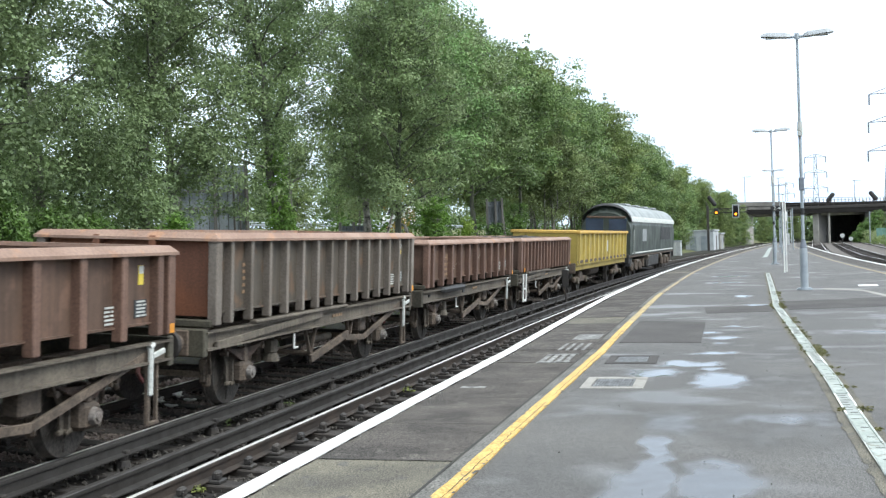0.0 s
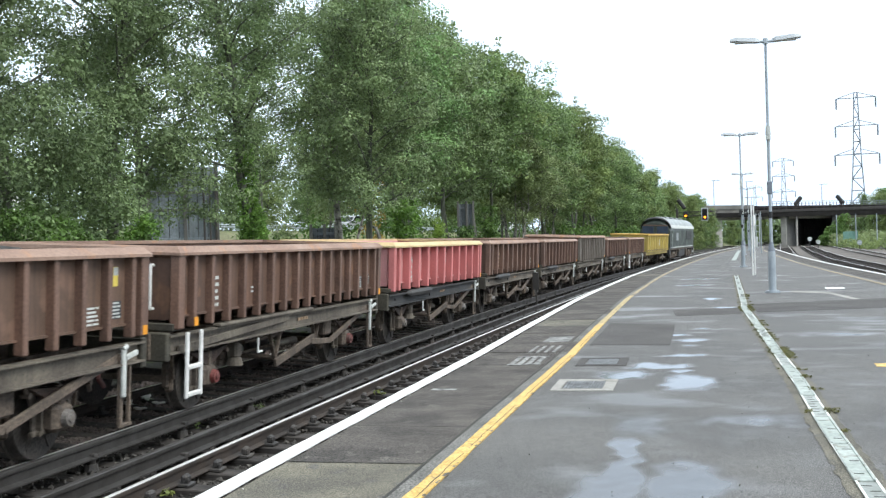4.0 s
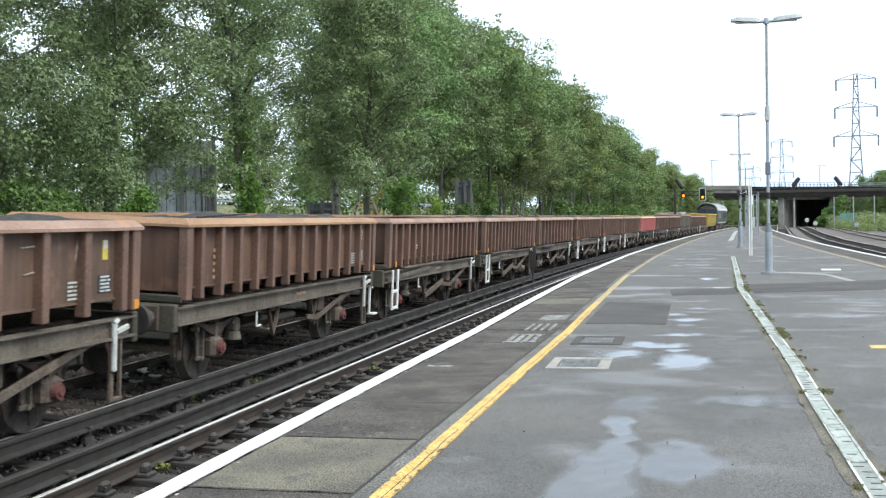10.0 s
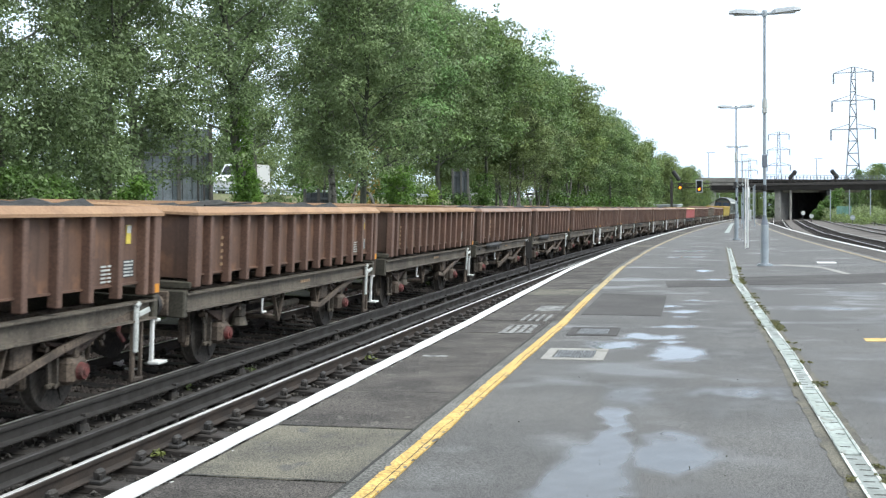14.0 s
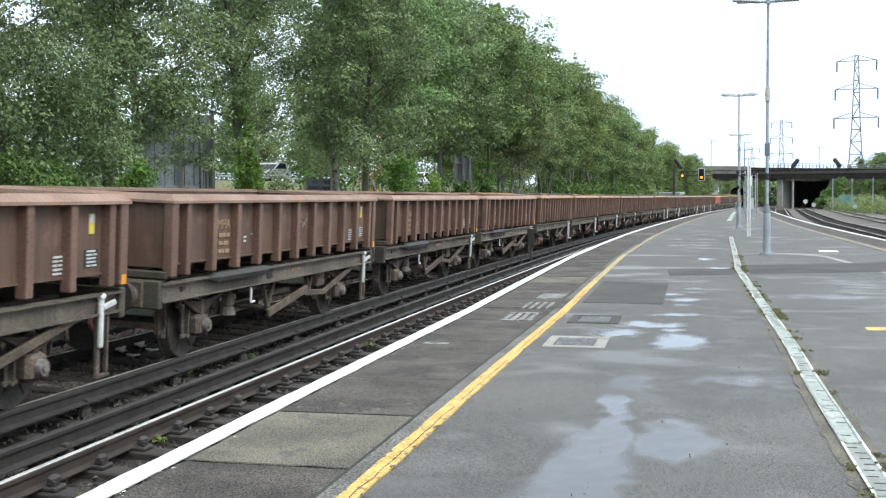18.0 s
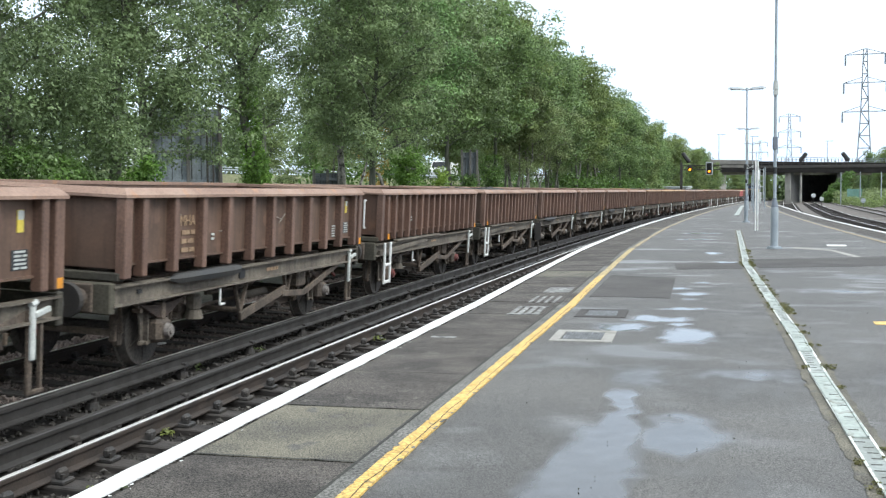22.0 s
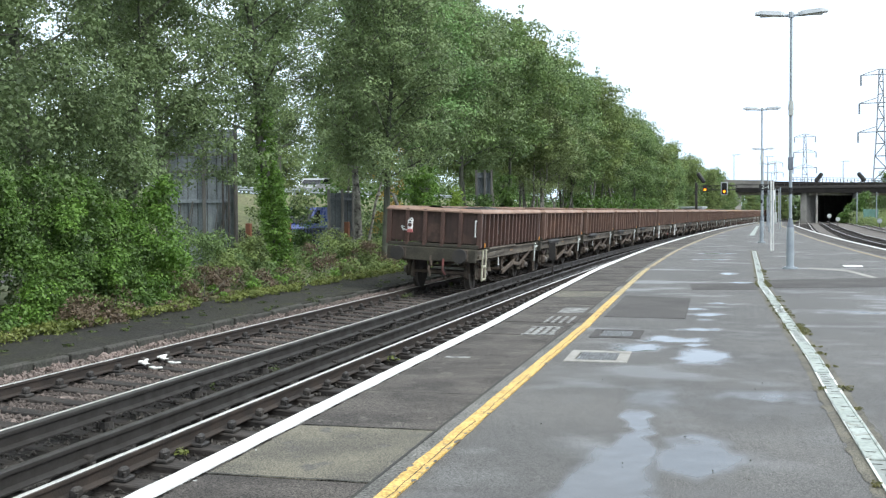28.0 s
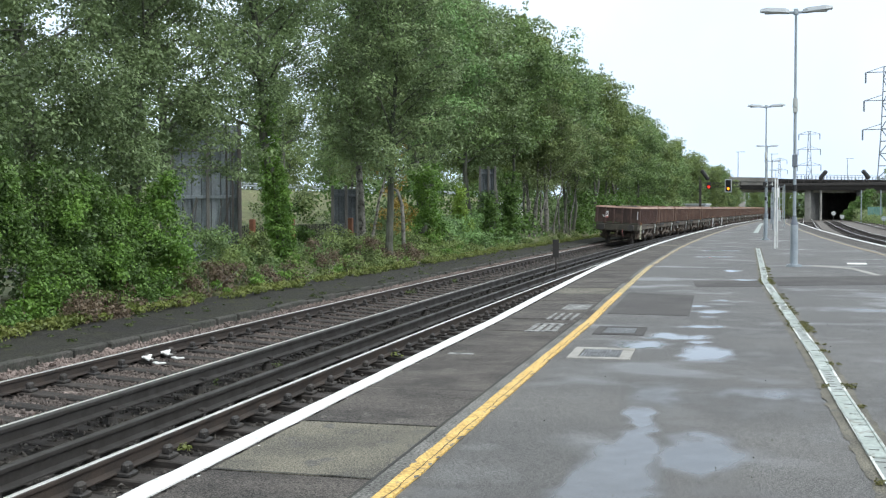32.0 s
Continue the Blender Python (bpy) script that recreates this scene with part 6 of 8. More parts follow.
def skyline(s, off):
    """Height of the tree tops along the line, which fall towards the bridge."""
    return float(np.interp(s, (40, 49, 62, 70, 80, 92, 106, 121, 147, 171, 195, 217, 260), (13.0, 12.9, 12.8, 13.1, 12.8, 12.5, 11.3, 10.2, 9.4, 8.8, 8.1, 7.5, 6.5))) + 0.6 * (off - 10.5)


def plant(meshes, s, off, scale, name, label, lean=0):
    m = Matrix.Translation(on_line(s, off, bank(s, off))) @ pose(0, 0, 0, 0, lean, 0) @ pose(0, 0, 0, 0, 0, tree_rng.uniform(0, 360))
    return tree(name, label, meshes, m @ Matrix.Scale(scale, 4), "trees along the line")


def plant_to(meshes, s, off, share, name, label):
    """As tall as the skyline's share there."""
    return plant(meshes, s, off, (skyline(s, off) * share - bank(s, off)) / HEIGHTS[meshes[0].name], name, label)


# front row, station by station
for s, off, pick, size in ((12.0, 11.6, 3, 1.0), (16.5, 11.2, 3, 1.03), (20.2, 11.7, 3, 0.98), (23.4, 11.6, 3, 1.0), (26.6, 12.4, 2, 1.0), (39.9, 11.8, 0, 1.0), (35.7, 13.3, 1, 0.97),
                           (9.0, 14.2, 0, 0.95), (38.2, 10.0, 2, 0.95)):
    plant(POPLARS[pick], s, off, size, "poplar_tree", "tall grey green poplar with an open leafy crown")
plant(POPLARS[1], 30.9, 10.9, 1.02, "poplar_tree", "tall leaning poplar with ivy round its trunk", -7)
for s, off, pick, share in ((51.5, 13.0, 1, 1.0), (46.8, 11.5, 0, 1.0), (58.5, 12.4, 1, 0.98)):
    plant_to(BROAD[pick], s, off, share, "maple_tree", "broad fresh green tree with layered leafy boughs")
for s, off, pick, share in ((63.0, 11.4, 2, 0.97), (67.5, 12.6, 0, 1.0), (72.0, 11.2, 3, 0.95), (76.0, 12.9, 0, 0.97), (80.5, 11.6, 2, 1.0), (85.5, 12.2, 1, 0.94), (90.0, 11.3, 0, 1.0),
                            (95.0, 12.4, 2, 0.97), (100.0, 11.4, 3, 0.94), (105.0, 12.2, 0, 0.99), (110.5, 11.3, 1, 0.96), (116.0, 12.3, 2, 0.95), (54.5, 13.6, 3, 0.9)):
    plant_to(MIXED[pick], s, off, share, "alder_tree", "thick olive green tree with several stems")
for s, off in ((42.5, 12.7), (69.2, 11.4), (74.4, 11.6), (79.0, 11.5)):
    plant(BIRCH, s, off, 1.0, "birch_tree", "slender birch with several pale stems")
s, k = 121.5, 0
while s < 214:
    off = (14.0 if 126 < s < 156 else 11.6) + tree_rng.uniform(-1.0, 1.2)
    plant_to(FAR_TREES[k % 4], s, off, tree_rng.uniform(0.82, 1.04), "broadleaf_tree", "lower dense tree near the road bridge")
    s += tree_rng.uniform(3.6, 5.0)
    k += 1
for s, off in ((146, 12.9), (151, 12.4), (156, 11.8), (161, 11.2), (167, 10.2), (174, 9.2), (179, 8.6), (185, 8.2), (191, 7.9)):
    plant_to(FAR_TREES[(s // 3) % 3], s, off, tree_rng.uniform(0.78, 0.94), "broadleaf_tree", "olive green tree behind the relay hut")
# a loose row behind
for k, s in enumerate((64, 73, 84, 93, 99, 107, 118, 131, 143, 156)):
    plant_to((MIXED if s < 96 else FAR_TREES)[k % 4], s + tree_rng.uniform(-2, 2), 14.6 + tree_rng.uniform(-0.5, 0.6), tree_rng.uniform(0.62, 0.75), "broadleaf_tree", "green tree in the second row behind the line")
# woods behind the embankment road
for k in range(22):
    plant(FAR_TREES[k % 4], 50 + k * 5.2 + tree_rng.uniform(-2, 2), 37 + tree_rng.uniform(-2, 7), tree_rng.uniform(0.42, 0.62), "broadleaf_tree", "distant tree beyond the road")
# trees at the right beyond the bridge, and round its left end
for az, d, sc in ((8.6, 275, 0.8), (9.2, 280, 0.95), (9.8, 285, 1.0), (10.5, 280, 1.0), (11.2, 285, 1.0), (2.4, 262, 0.6), (2.9, 270, 0.6), (3.4, 275, 0.55), (3.9, 265, 0.6), (7.2, 275, 0.5), (7.9, 280, 0.55)):
    a = radians(az)
    m = Matrix.Translation((d * math.sin(a), d * math.cos(a), -1.3)) @ pose(0, 0, 0, 0, 0, az * 77)
    tree("broadleaf_tree", "distant green tree beyond the bridge", FAR_TREES[int(d) % 3], m @ Matrix.Scale(sc, 4), "trees beyond the bridge")


# ---------------------------------------------------------------- undergrowth
def thicket(name, label, material, spots, per, leaf, seed, category="shrub", kind="stuff", flat=0.8):
    centres = [p for p, _ in spots]
    ob = new(name, leaves_mesh(name, material, [tuple(c) for c in centres], [r for _, r in spots], per, leaf, seed, flat))
    return tagged(ob, label, category, "", kind)


veg = random.Random(21)


def spots_along(count, s0, s1, o0, o1, z0, z1, r0, r1):
    out = []
    for _ in range(count):
        s, o = veg.uniform(s0, s1), veg.uniform(o0, o1)
        out.append((on_line(s, o, bank(s, o) + veg.uniform(z0, z1)), veg.uniform(r0, r1)))
    return out


def mound(count, s0, s1, o0, o1, z1, r0, r1, seed, keep=-0.05, scale=0.75):
    """Spots heaped in uneven mounds, with gaps where the heap falls away."""
    out = []
    while len(out) < count:
        s, f = veg.uniform(s0, s1), veg.random()
        top = z1 * (0.62 + 0.75 * noise.noise((s * scale, 0.0, seed)))
        z = f * top
        if noise.noise((s * 1.3, z * 1.3, seed + 5)) < keep:
            continue
        o = o0 + (o1 - o0) * (0.25 + 0.75 * f) + 0.45 * noise.noise((s * 1.1, z * 1.1, seed + 9))
        out.append((on_line(s, o, bank(s, o) + z + 0.1), veg.uniform(r0, r1)))
    return out


thicket("ivy_thicket", "thick green ivy and elder smothering the trees", LEAF_IVY, mound(320, 9.5, 21.4, 9.0, 10.8, 4.6, 0.2, 0.48, 3, -0.1), 340, 0.036, 41)
thicket("ivy_thicket", "bright green elder growing through the ivy", LEAF_BRIGHT, mound(80, 9.5, 21.6, 8.9, 10.3, 4.0, 0.16, 0.36, 14, 0.12), 300, 0.037, 141)
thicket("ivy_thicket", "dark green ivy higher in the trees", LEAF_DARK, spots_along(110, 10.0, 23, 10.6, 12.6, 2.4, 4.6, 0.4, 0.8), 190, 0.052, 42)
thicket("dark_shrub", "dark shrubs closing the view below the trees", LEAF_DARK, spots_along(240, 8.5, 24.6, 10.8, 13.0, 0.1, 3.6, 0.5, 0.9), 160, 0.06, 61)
thicket("dull_shrub", "olive shrubs before the grassy bank", LEAF_OLIVE, spots_along(34, 34, 50, 12.6, 15.0, 0.1, 1.7, 0.3, 0.6) + spots_along(18, 34.5, 37.5, 12.6, 14.2, 0.3, 2.8, 0.25, 0.5), 110, 0.052, 150)
thicket("hanging_branches", "grey green poplar branches hanging low over the brambles", LEAF_DULL, spots_along(90, 9, 22.5, 9.8, 11.4, 3.2, 5.4, 0.35, 0.65), 180, 0.041, 146)
thicket("hanging_branches", "green poplar branches hanging low before the boards", LEAF, spots_along(45, 21, 34, 9.9, 12.2, 3.6, 6.0, 0.25, 0.5) + spots_along(24, 23, 46, 10.4, 13.0, 2.6, 4.8, 0.14, 0.3), 70, 0.047, 147)
thicket("roadside_hedge", "dark hedge on the far side of the lower road", LEAF_IVY, spots_along(150, 58, 140, 20.2, 22.0, 0.1, 3.2, 0.6, 1.2), 70, 0.13, 156)
thicket("hanging_branches", "leafy poplar twigs hanging before the boards", LEAF_DULL, spots_along(34, 26.2, 29.8, 11.0, 12.4, 2.7, 4.8, 0.22, 0.42), 90, 0.048, 157)
thicket("far_hedge", "dark green trees beyond the road on the bank", LEAF, [(on_line(veg.uniform(48, 190), veg.uniform(38, 46), 2.6 + 4.6 * veg.random()), veg.uniform(0.8, 1.9)) for _ in range(380)], 70, 0.19, 148)
thicket("undergrowth", "tangled green undergrowth below the poplars", LEAF_TAN, mound(190, 19.5, 50, 9.0, 11.2, 1.05, 0.16, 0.4, 21, -0.12, 0.5), 150, 0.042, 142)
thicket("undergrowth", "dull green nettles and shrubs under the trees", LEAF_MID, mound(170, 19.5, 60, 9.6, 12.4, 0.75, 0.18, 0.42, 31, -0.05, 0.6), 130, 0.045, 143)
thicket("undergrowth", "green elder shoots before the grey boards", LEAF_MID, mound(46, 23.4, 29.2, 10.2, 11.6, 1.75, 0.16, 0.36, 71, -0.2, 0.6), 150, 0.04, 160)
thicket("bramble", "dead brown brambles along the path", LEAF_BROWN, mound(210, 10, 42, 8.8, 10.2, 1.0, 0.14, 0.32, 8, -0.02, 0.4) + mound(130, 9.5, 21, 8.55, 9.0, 0.85, 0.14, 0.3, 66, -0.1, 0.6), 130, 0.036, 43)
thicket("bramble", "green weeds and brambles along the path", LEAF_TAN, mound(200, 8, 75, 8.6, 9.8, 0.7, 0.14, 0.36, 12, -0.1, 0.5), 130, 0.04, 44)
thicket("bramble", "fresh green leaves among the brambles", LEAF_BRIGHT, mound(60, 9, 50, 8.6, 9.8, 0.75, 0.1, 0.24, 18, 0.15, 0.5), 90, 0.04, 144)
thicket("weed_verge", "yellow green weeds at the edge of the path", GRASS, [(on_line(s, 8.45 + 0.35 * noise.noise((s * 0.45, 3, 0)) + veg.uniform(0, 0.45), -0.74 + veg.uniform(-0.02, 0.1)), veg.uniform(0.06, 0.2)) for s in np.arange(9, 85, 0.085) if noise.noise((s * 0.7, 8, 2)) > -0.22], 42, 0.034, 45, "weeds", flat=0.5)
thicket("weed_verge", "tall yellow green weeds leaning over the path", GRASS, mound(90, 9.5, 16.5, 7.9, 8.9, 0.75, 0.1, 0.25, 44, -0.05, 0.6), 60, 0.034, 151, "weeds")
thicket("path_moss", "small green tufts growing on the path", MOSS_GREEN, [(on_line(s, veg.uniform(7.0, 8.5), -0.79), veg.uniform(0.03, 0.1)) for s in np.arange(9, 60, 0.45)], 22, 0.022, 145, "weeds", flat=0.3)
thicket("hedge", "mixed green understorey below the far trees", LEAF_IVY, spots_along(24, 55, 66, 10.2, 12.0, 0.1, 1.6, 0.5, 0.9) + spots_along(130, 80, 124, 9.8, 12.0, 0.1, 3.0, 0.6, 1.2), 80, 0.12, 46)
thicket("hedge", "green bushes round the relay hut and down to the bridge", LEAF, spots_along(150, 128, 235, 12.6, 14.5, 0.1, 2.8, 0.6, 1.2), 70, 0.13, 149)
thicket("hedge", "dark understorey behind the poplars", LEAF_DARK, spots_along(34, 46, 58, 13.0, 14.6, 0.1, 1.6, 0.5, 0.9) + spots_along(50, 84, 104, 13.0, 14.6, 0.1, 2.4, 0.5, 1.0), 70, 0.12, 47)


def ivy_column(s, off, top, wide, lean=0.0):
    """Spots of a stump or stem smothered in ivy: bulging, narrower at the top."""
    out = []
    foot = bank(s, off)
    for k in range(int(16 * top * wide + 12)):
        f = veg.random()
        z = foot + 0.1 + f * (top - foot - 0.2)
        r = wide * (0.75 + 0.35 * noise.noise((s, z * 0.9, 2))) * (1 - 0.5 * f * f)
        out.append((on_line(s + veg.uniform(-r, r), off + lean * f + veg.uniform(-r, r) * 0.8, z), veg.uniform(0.22, 0.42)))
    return out


thicket("ivy_bush", "bright green ivy covered stump", LEAF_BRIGHT, ivy_column(46.6, 11.2, 3.4, 1.0), 170, 0.055, 48, "shrub", "")
thicket("ivy_bush", "dark green ivy covered stump beside the path", LEAF_IVY, ivy_column(59.4, 10.5, 3.5, 0.75), 150, 0.06, 49, "shrub", "")
thicket("ivy_bush", "yellow green ivy on a leaning stem", LEAF_LIME, ivy_column(53.0, 11.2, 2.6, 0.55, 0.4), 130, 0.055, 152, "shrub", "")
thicket("ivy_bush", "green ivy over a low stump", LEAF_IVY, ivy_column(56.0, 10.8, 2.2, 0.7), 130, 0.058, 153, "shrub", "")
thicket("ivy_bush", "dark ivy on a broken stem before the boards", LEAF_IVY, ivy_column(37.6, 13.2, 1.9, 0.35), 110, 0.05, 154, "shrub", "")
thicket("dull_shrub", "low green shrubs between the ivy covered stumps", LEAF_GREEN, mound(70, 47.5, 62, 10.0, 11.6, 2.0, 0.25, 0.55, 27, -0.15, 0.5), 110, 0.06, 155)
thicket("autumn_shrub", "yellow and orange autumn shrub under the trees", LEAF_AUTUMN, [(on_line(43.6 + veg.gauss(0, 0.55), 11.7 + veg.gauss(0, 0.35), veg.uniform(0.2, 4.1)), veg.uniform(0.2, 0.4)) for _ in range(34)], 60, 0.05, 50, "shrub", "")
stub = thing("bare_stem", "pale curved dead stem without leaves", "dead tree", frame_at(40.8, 10.3, -0.65))
part("stem", Shape().tube((0, 0, 0), (-0.04, 0.05, 1.3), 0.085, 0.08, 9, False).tube((-0.04, 0.05, 1.3), (-0.1, 0.1, 2.1), 0.08, 0.075, 9, False).tube((-0.1, 0.1, 2.1), (-0.3, 0.15, 2.65), 0.075, 0.06, 9).tube((-0.3, 0.15, 2.65), (-0.55, 0.2, 2.8), 0.06, 0.03, 8), BARK_PALE, stub, smooth=True)
trunk_at = on_line(30.9, 10.9, bank(30.9, 10.9))
wrap = []
for a in range(92):
    z = a * 0.058 - 0.1
    r = 0.3 if z < 2.9 else 0.24
    wrap.append((trunk_at + Vector((r * math.cos(a * 2.4) - 0.123 * z, r * math.sin(a * 2.4), z)), 0.22 if z < 2.9 else veg.uniform(0.1, 0.2)))
thicket("trunk_ivy", "bright ivy wrapped round the trunk of a poplar", LEAF_BRIGHT, wrap, 210, 0.04, 51, "ivy", "stuff", 1.0)
for sp, lb in ((22.1, "yellow green ivy climbing on a stem"),):
    base = on_line(sp, 9.9, bank(sp, 9.9))
    wrap = [(base + Vector((veg.gauss(0, 0.22), veg.gauss(0, 0.22), veg.uniform(0.5, 3.1))), 0.24) for _ in range(34)]
    thicket("climbing_ivy", lb, LEAF_BRIGHT, wrap, 130, 0.045, int(sp * 10), "ivy", "", 1.0)
weeds = [(on_line(s + veg.uniform(-0.3, 0.3), veg.choice((0.7, 1.2, 1.9, 2.7, 3.4, 3.8)) + veg.uniform(-0.1, 0.1), -1.02), veg.uniform(0.03, 0.08)) for s in np.arange(5.5, 26, 0.55)]
weeds += [(on_line(s, 5.9 + veg.uniform(-0.15, 0.2), -0.98), veg.uniform(0.08, 0.16)) for s in (27.6, 27.9, 28.2, 28.4, 32.2, 32.5)]
weeds += [(on_line(s, 7.0, -0.85), 0.14) for s in (21.5, 24, 29, 33, 46)]
tufts = [(on_line(s, o + veg.uniform(-0.1, 0.1), -1.0), veg.uniform(0.04, 0.09)) for s, o in ((5.4, 0.62), (6.2, 0.6), (6.9, 0.7), (7.3, 1.9), (8.3, 0.62), (9.2, 2.3), (10.4, 0.7), (12.1, 2.5), (13.5, 0.7), (15.8, 2.4))]
thicket("track_weeds", "yellow green tufts beside the near rails", GRASS, tufts, 26, 0.026, 159, "weeds")
thicket("track_weeds", "small dull green weeds between the rails", MOSS_GREEN, weeds, 22, 0.024, 52, "weeds")
moss = []
for y in np.arange(4.2, 24, 0.014):
    if noise.noise((0, y * 0.55, 3)) + 0.7 * noise.noise((0, y * 3.7, 8)) > 0.1:
        moss.append((Vector((channel_x(y) + (0.055 + veg.random() ** 2 * 0.09 if veg.random() < 0.8 else -0.06 - veg.random() ** 2 * 0.04), y, 0.012)), veg.uniform(0.01, 0.03)))
specks = [(Vector((veg.uniform(-1.3, 3.5), 3.4 + 9 * veg.random() ** 1.5, 0.004)), 0.05) for _ in range(260)]
thicket("paving_litter", "tiny dark leaf bits and grit lying on the paving", BARK, specks, 1, 0.006, 62, "litter", flat=0.02)
thicket("drain_weeds", "mossy green and brown weeds along the drain covers", MOSS, moss, 22, 0.007, 53, "weeds", flat=0.3)
wood_far = []
for _ in range(420):
    a, d = radians(veg.uniform(1.9, 12.5)), veg.uniform(285, 300)
    wood_far.append((Vector((d * math.sin(a), d * math.cos(a), veg.uniform(-1, 6.6))), veg.uniform(1.6, 2.8)))
thicket("far_wood", "dark green wood beyond the road bridge", LEAF_DARK, wood_far, 60, 0.42, 60)
verge = []
for _ in range(240):
    a, d = radians(veg.uniform(7.2, 12.5)), veg.uniform(195, 225)
    verge.append((Vector((d * math.sin(a), d * math.cos(a), -1.2 + veg.uniform(0.1, 2.0))), veg.uniform(0.5, 1.1)))
thicket("far_verge", "rough green bushes beyond the running lines", LEAF_OLIVE, verge, 70, 0.15, 54)
rank = []
for _ in range(330):
    a, d = radians(veg.uniform(6.7, 12.5)), veg.uniform(150, 195)
    if d > 150 + 60 * max(0.0, 8.6 - math.degrees(a)) / 2:
        rank.append((Vector((d * math.sin(a), d * math.cos(a), -1.2 + veg.uniform(0.0, 1.5) * (0.6 + 0.5 * noise.noise((d * 0.1, a * 20, 4))))), veg.uniform(0.35, 0.8)))
slope = []
for _ in range(150):
    f, g = veg.random(), veg.random()
    a = radians(6.55 + 1.1 * f + 0.25 * veg.random())
    d = 206 + 6 * veg.random()
    slope.append((Vector((d * math.sin(a), d * math.cos(a), -0.6 + (0.6 + 4.6 * f) * g)), veg.uniform(0.4, 0.8)))
thicket("slope_shrubs", "dark shrubs on the slope below the bridge", LEAF_IVY, slope, 70, 0.15, 158)
thicket("rank_grass", "tall rank grass and weeds beyond the running lines", LEAF_TAN, rank, 60, 0.12, 154, "weeds")
dead = Shape()
for _ in range(90):
    s = veg.uniform(10, 34)
    p = on_line(s, veg.uniform(9.4, 10.4), bank(s, 10) + veg.uniform(0, 0.3))
    q = p + Vector((veg.gauss(0, 0.3), veg.gauss(0, 0.5), veg.uniform(0.1, 0.6)))
    dead.tube(p, q, 0.012, 0.006, 4, False)
tagged(part("dead_stems", dead, BARK_PALE), "dead stems and twigs among the brambles", "twigs", kind="stuff")

# ---------------------------------------------------------------- boards and fences behind the trees
def hoarding(az, dist, width, z0, z1, label, boards=None):
    a = radians(az)
    t = thing("hoarding", label, "hoarding", Matrix.Translation((dist * math.sin(a), dist * math.cos(a), 0)) @ pose(0, 0, 0, 0, 0, -az))
    n = max(4, int(width / 0.32))
    for k in range(n):
        part("board", Shape().box((-width / 2 + (k + 0.5) * width / n, 0, (z0 + z1) / 2), (width / n - 0.02, 0.03, z1 - z0), None, 0.006), boards or HOARD, t)
    # Added dark sheet: makes the slits between the boards read as shade.
    part("backing", Shape().box((0, 0.05, (z0 + z1) / 2), (width, 0.03, z1 - z0 - 0.1)), IRON, t)
    for z in (z0 + 0.5, (z0 + z1) / 2, z1 - 0.25):
        part("rail", Shape().box((0, -0.06, z), (width, 0.07, 0.12), None, 0.01), boards or HOARD, t)
    for x in (-width / 2, 0.05, width / 2):
        part("post", Shape().box((x, -0.1, (z0 + z1) / 2), (0.12, 0.12, z1 - z0 + 0.3), None, 0.01), CONCRETE_DARK, t)
    if width > 2:
        for k in range(3):
            part("stay_post", Shape().box((width / 2 - 0.45 + k * 0.2, -0.22, (z0 + z1) / 2 - 0.2 * k), (0.07, 0.07, z1 - z0 - 0.4 * k), None, 0.01), IRON, t, "dark upright stay")
        for z in (z1 - 0.9, z1 - 1.5):
            part("ladder_rail", Shape().box((-0.2, -0.14, z), (width * 0.7, 0.05, 0.09), None, 0.01), CONCRETE_DARK, t)
        for k in range(4):
            part("diagonal_strut", Shape().bar((-width / 2 + 0.2 + k * 0.42, -0.1, z0 + 0.7), (-width / 2 + 0.42 + k * 0.42, -0.1, (z0 + z1) / 2 - 0.1), 0.07, 0.03), CONCRETE_DARK, t)
    for x in (-width / 4, width / 4):
        part("brace", Shape().bar((x - 0.25, -0.12, z0 + 0.4), (x + 0.25, -0.12, (z0 + z1) / 2), 0.08, 0.05), CONCRETE_DARK, t)
    return t


hoarding(-26.3, 38.5, 2.3, -0.8, 4.25, "tall weathered grey board hoarding behind the trees")
DARK_BOARDS = surface("dark_weathered_boards", (0.18, 0.2, 0.215), (0.12, 0.135, 0.15), 0.75, 0, 20, 1.5, 0.2, 0.15, 0.4)
hoarding(-11.5, 60.0, 0.85, -0.8, 3.5, "narrow weathered grey boards behind an ivy bush", DARK_BOARDS)
hoarding(-19.1, 44.0, 1.0, -0.8, 2.1, "low weathered grey boards behind the trees", DARK_BOARDS)
fence = thing("paling_fence", "thin grey paling fence with rusty red posts", "fence", kind="")
p0, p1 = Vector((-17.6, 37.2, -0.6)), Vector((-15.4, 43.5, -0.6))
d = (p1 - p0).normalized()
for k in range(74):
    part("pale", Shape().box((0, 0, 0.62), (0.04, 0.02, 1.3), Matrix.Translation(p0 + d * (k * (p1 - p0).length / 73))), PALING, fence)
for z in (-0.2, 0.35):
    part("rail", Shape().bar(p0 + Vector((0, 0, z + 0.45)), p1 + Vector((0, 0, z + 0.45)), 0.04, 0.05), PALING, fence)
for az, dd in ((-23.95, 38.2), (-21.9, 39.0), (-18.8, 42.0)):
    a = radians(az)
    part("post", Shape().box((dd * math.sin(a), dd * math.cos(a), 0.12), (0.18, 0.18, 1.65), None, 0.015), RUST_ORANGE, fence, "rusty red post")

# ---------------------------------------------------------------- the road up on the bank, its barrier, and vehicles
barrier = thing("road_barrier", "pale steel crash barrier along the road on the bank", "crash barrier", kind="structure")
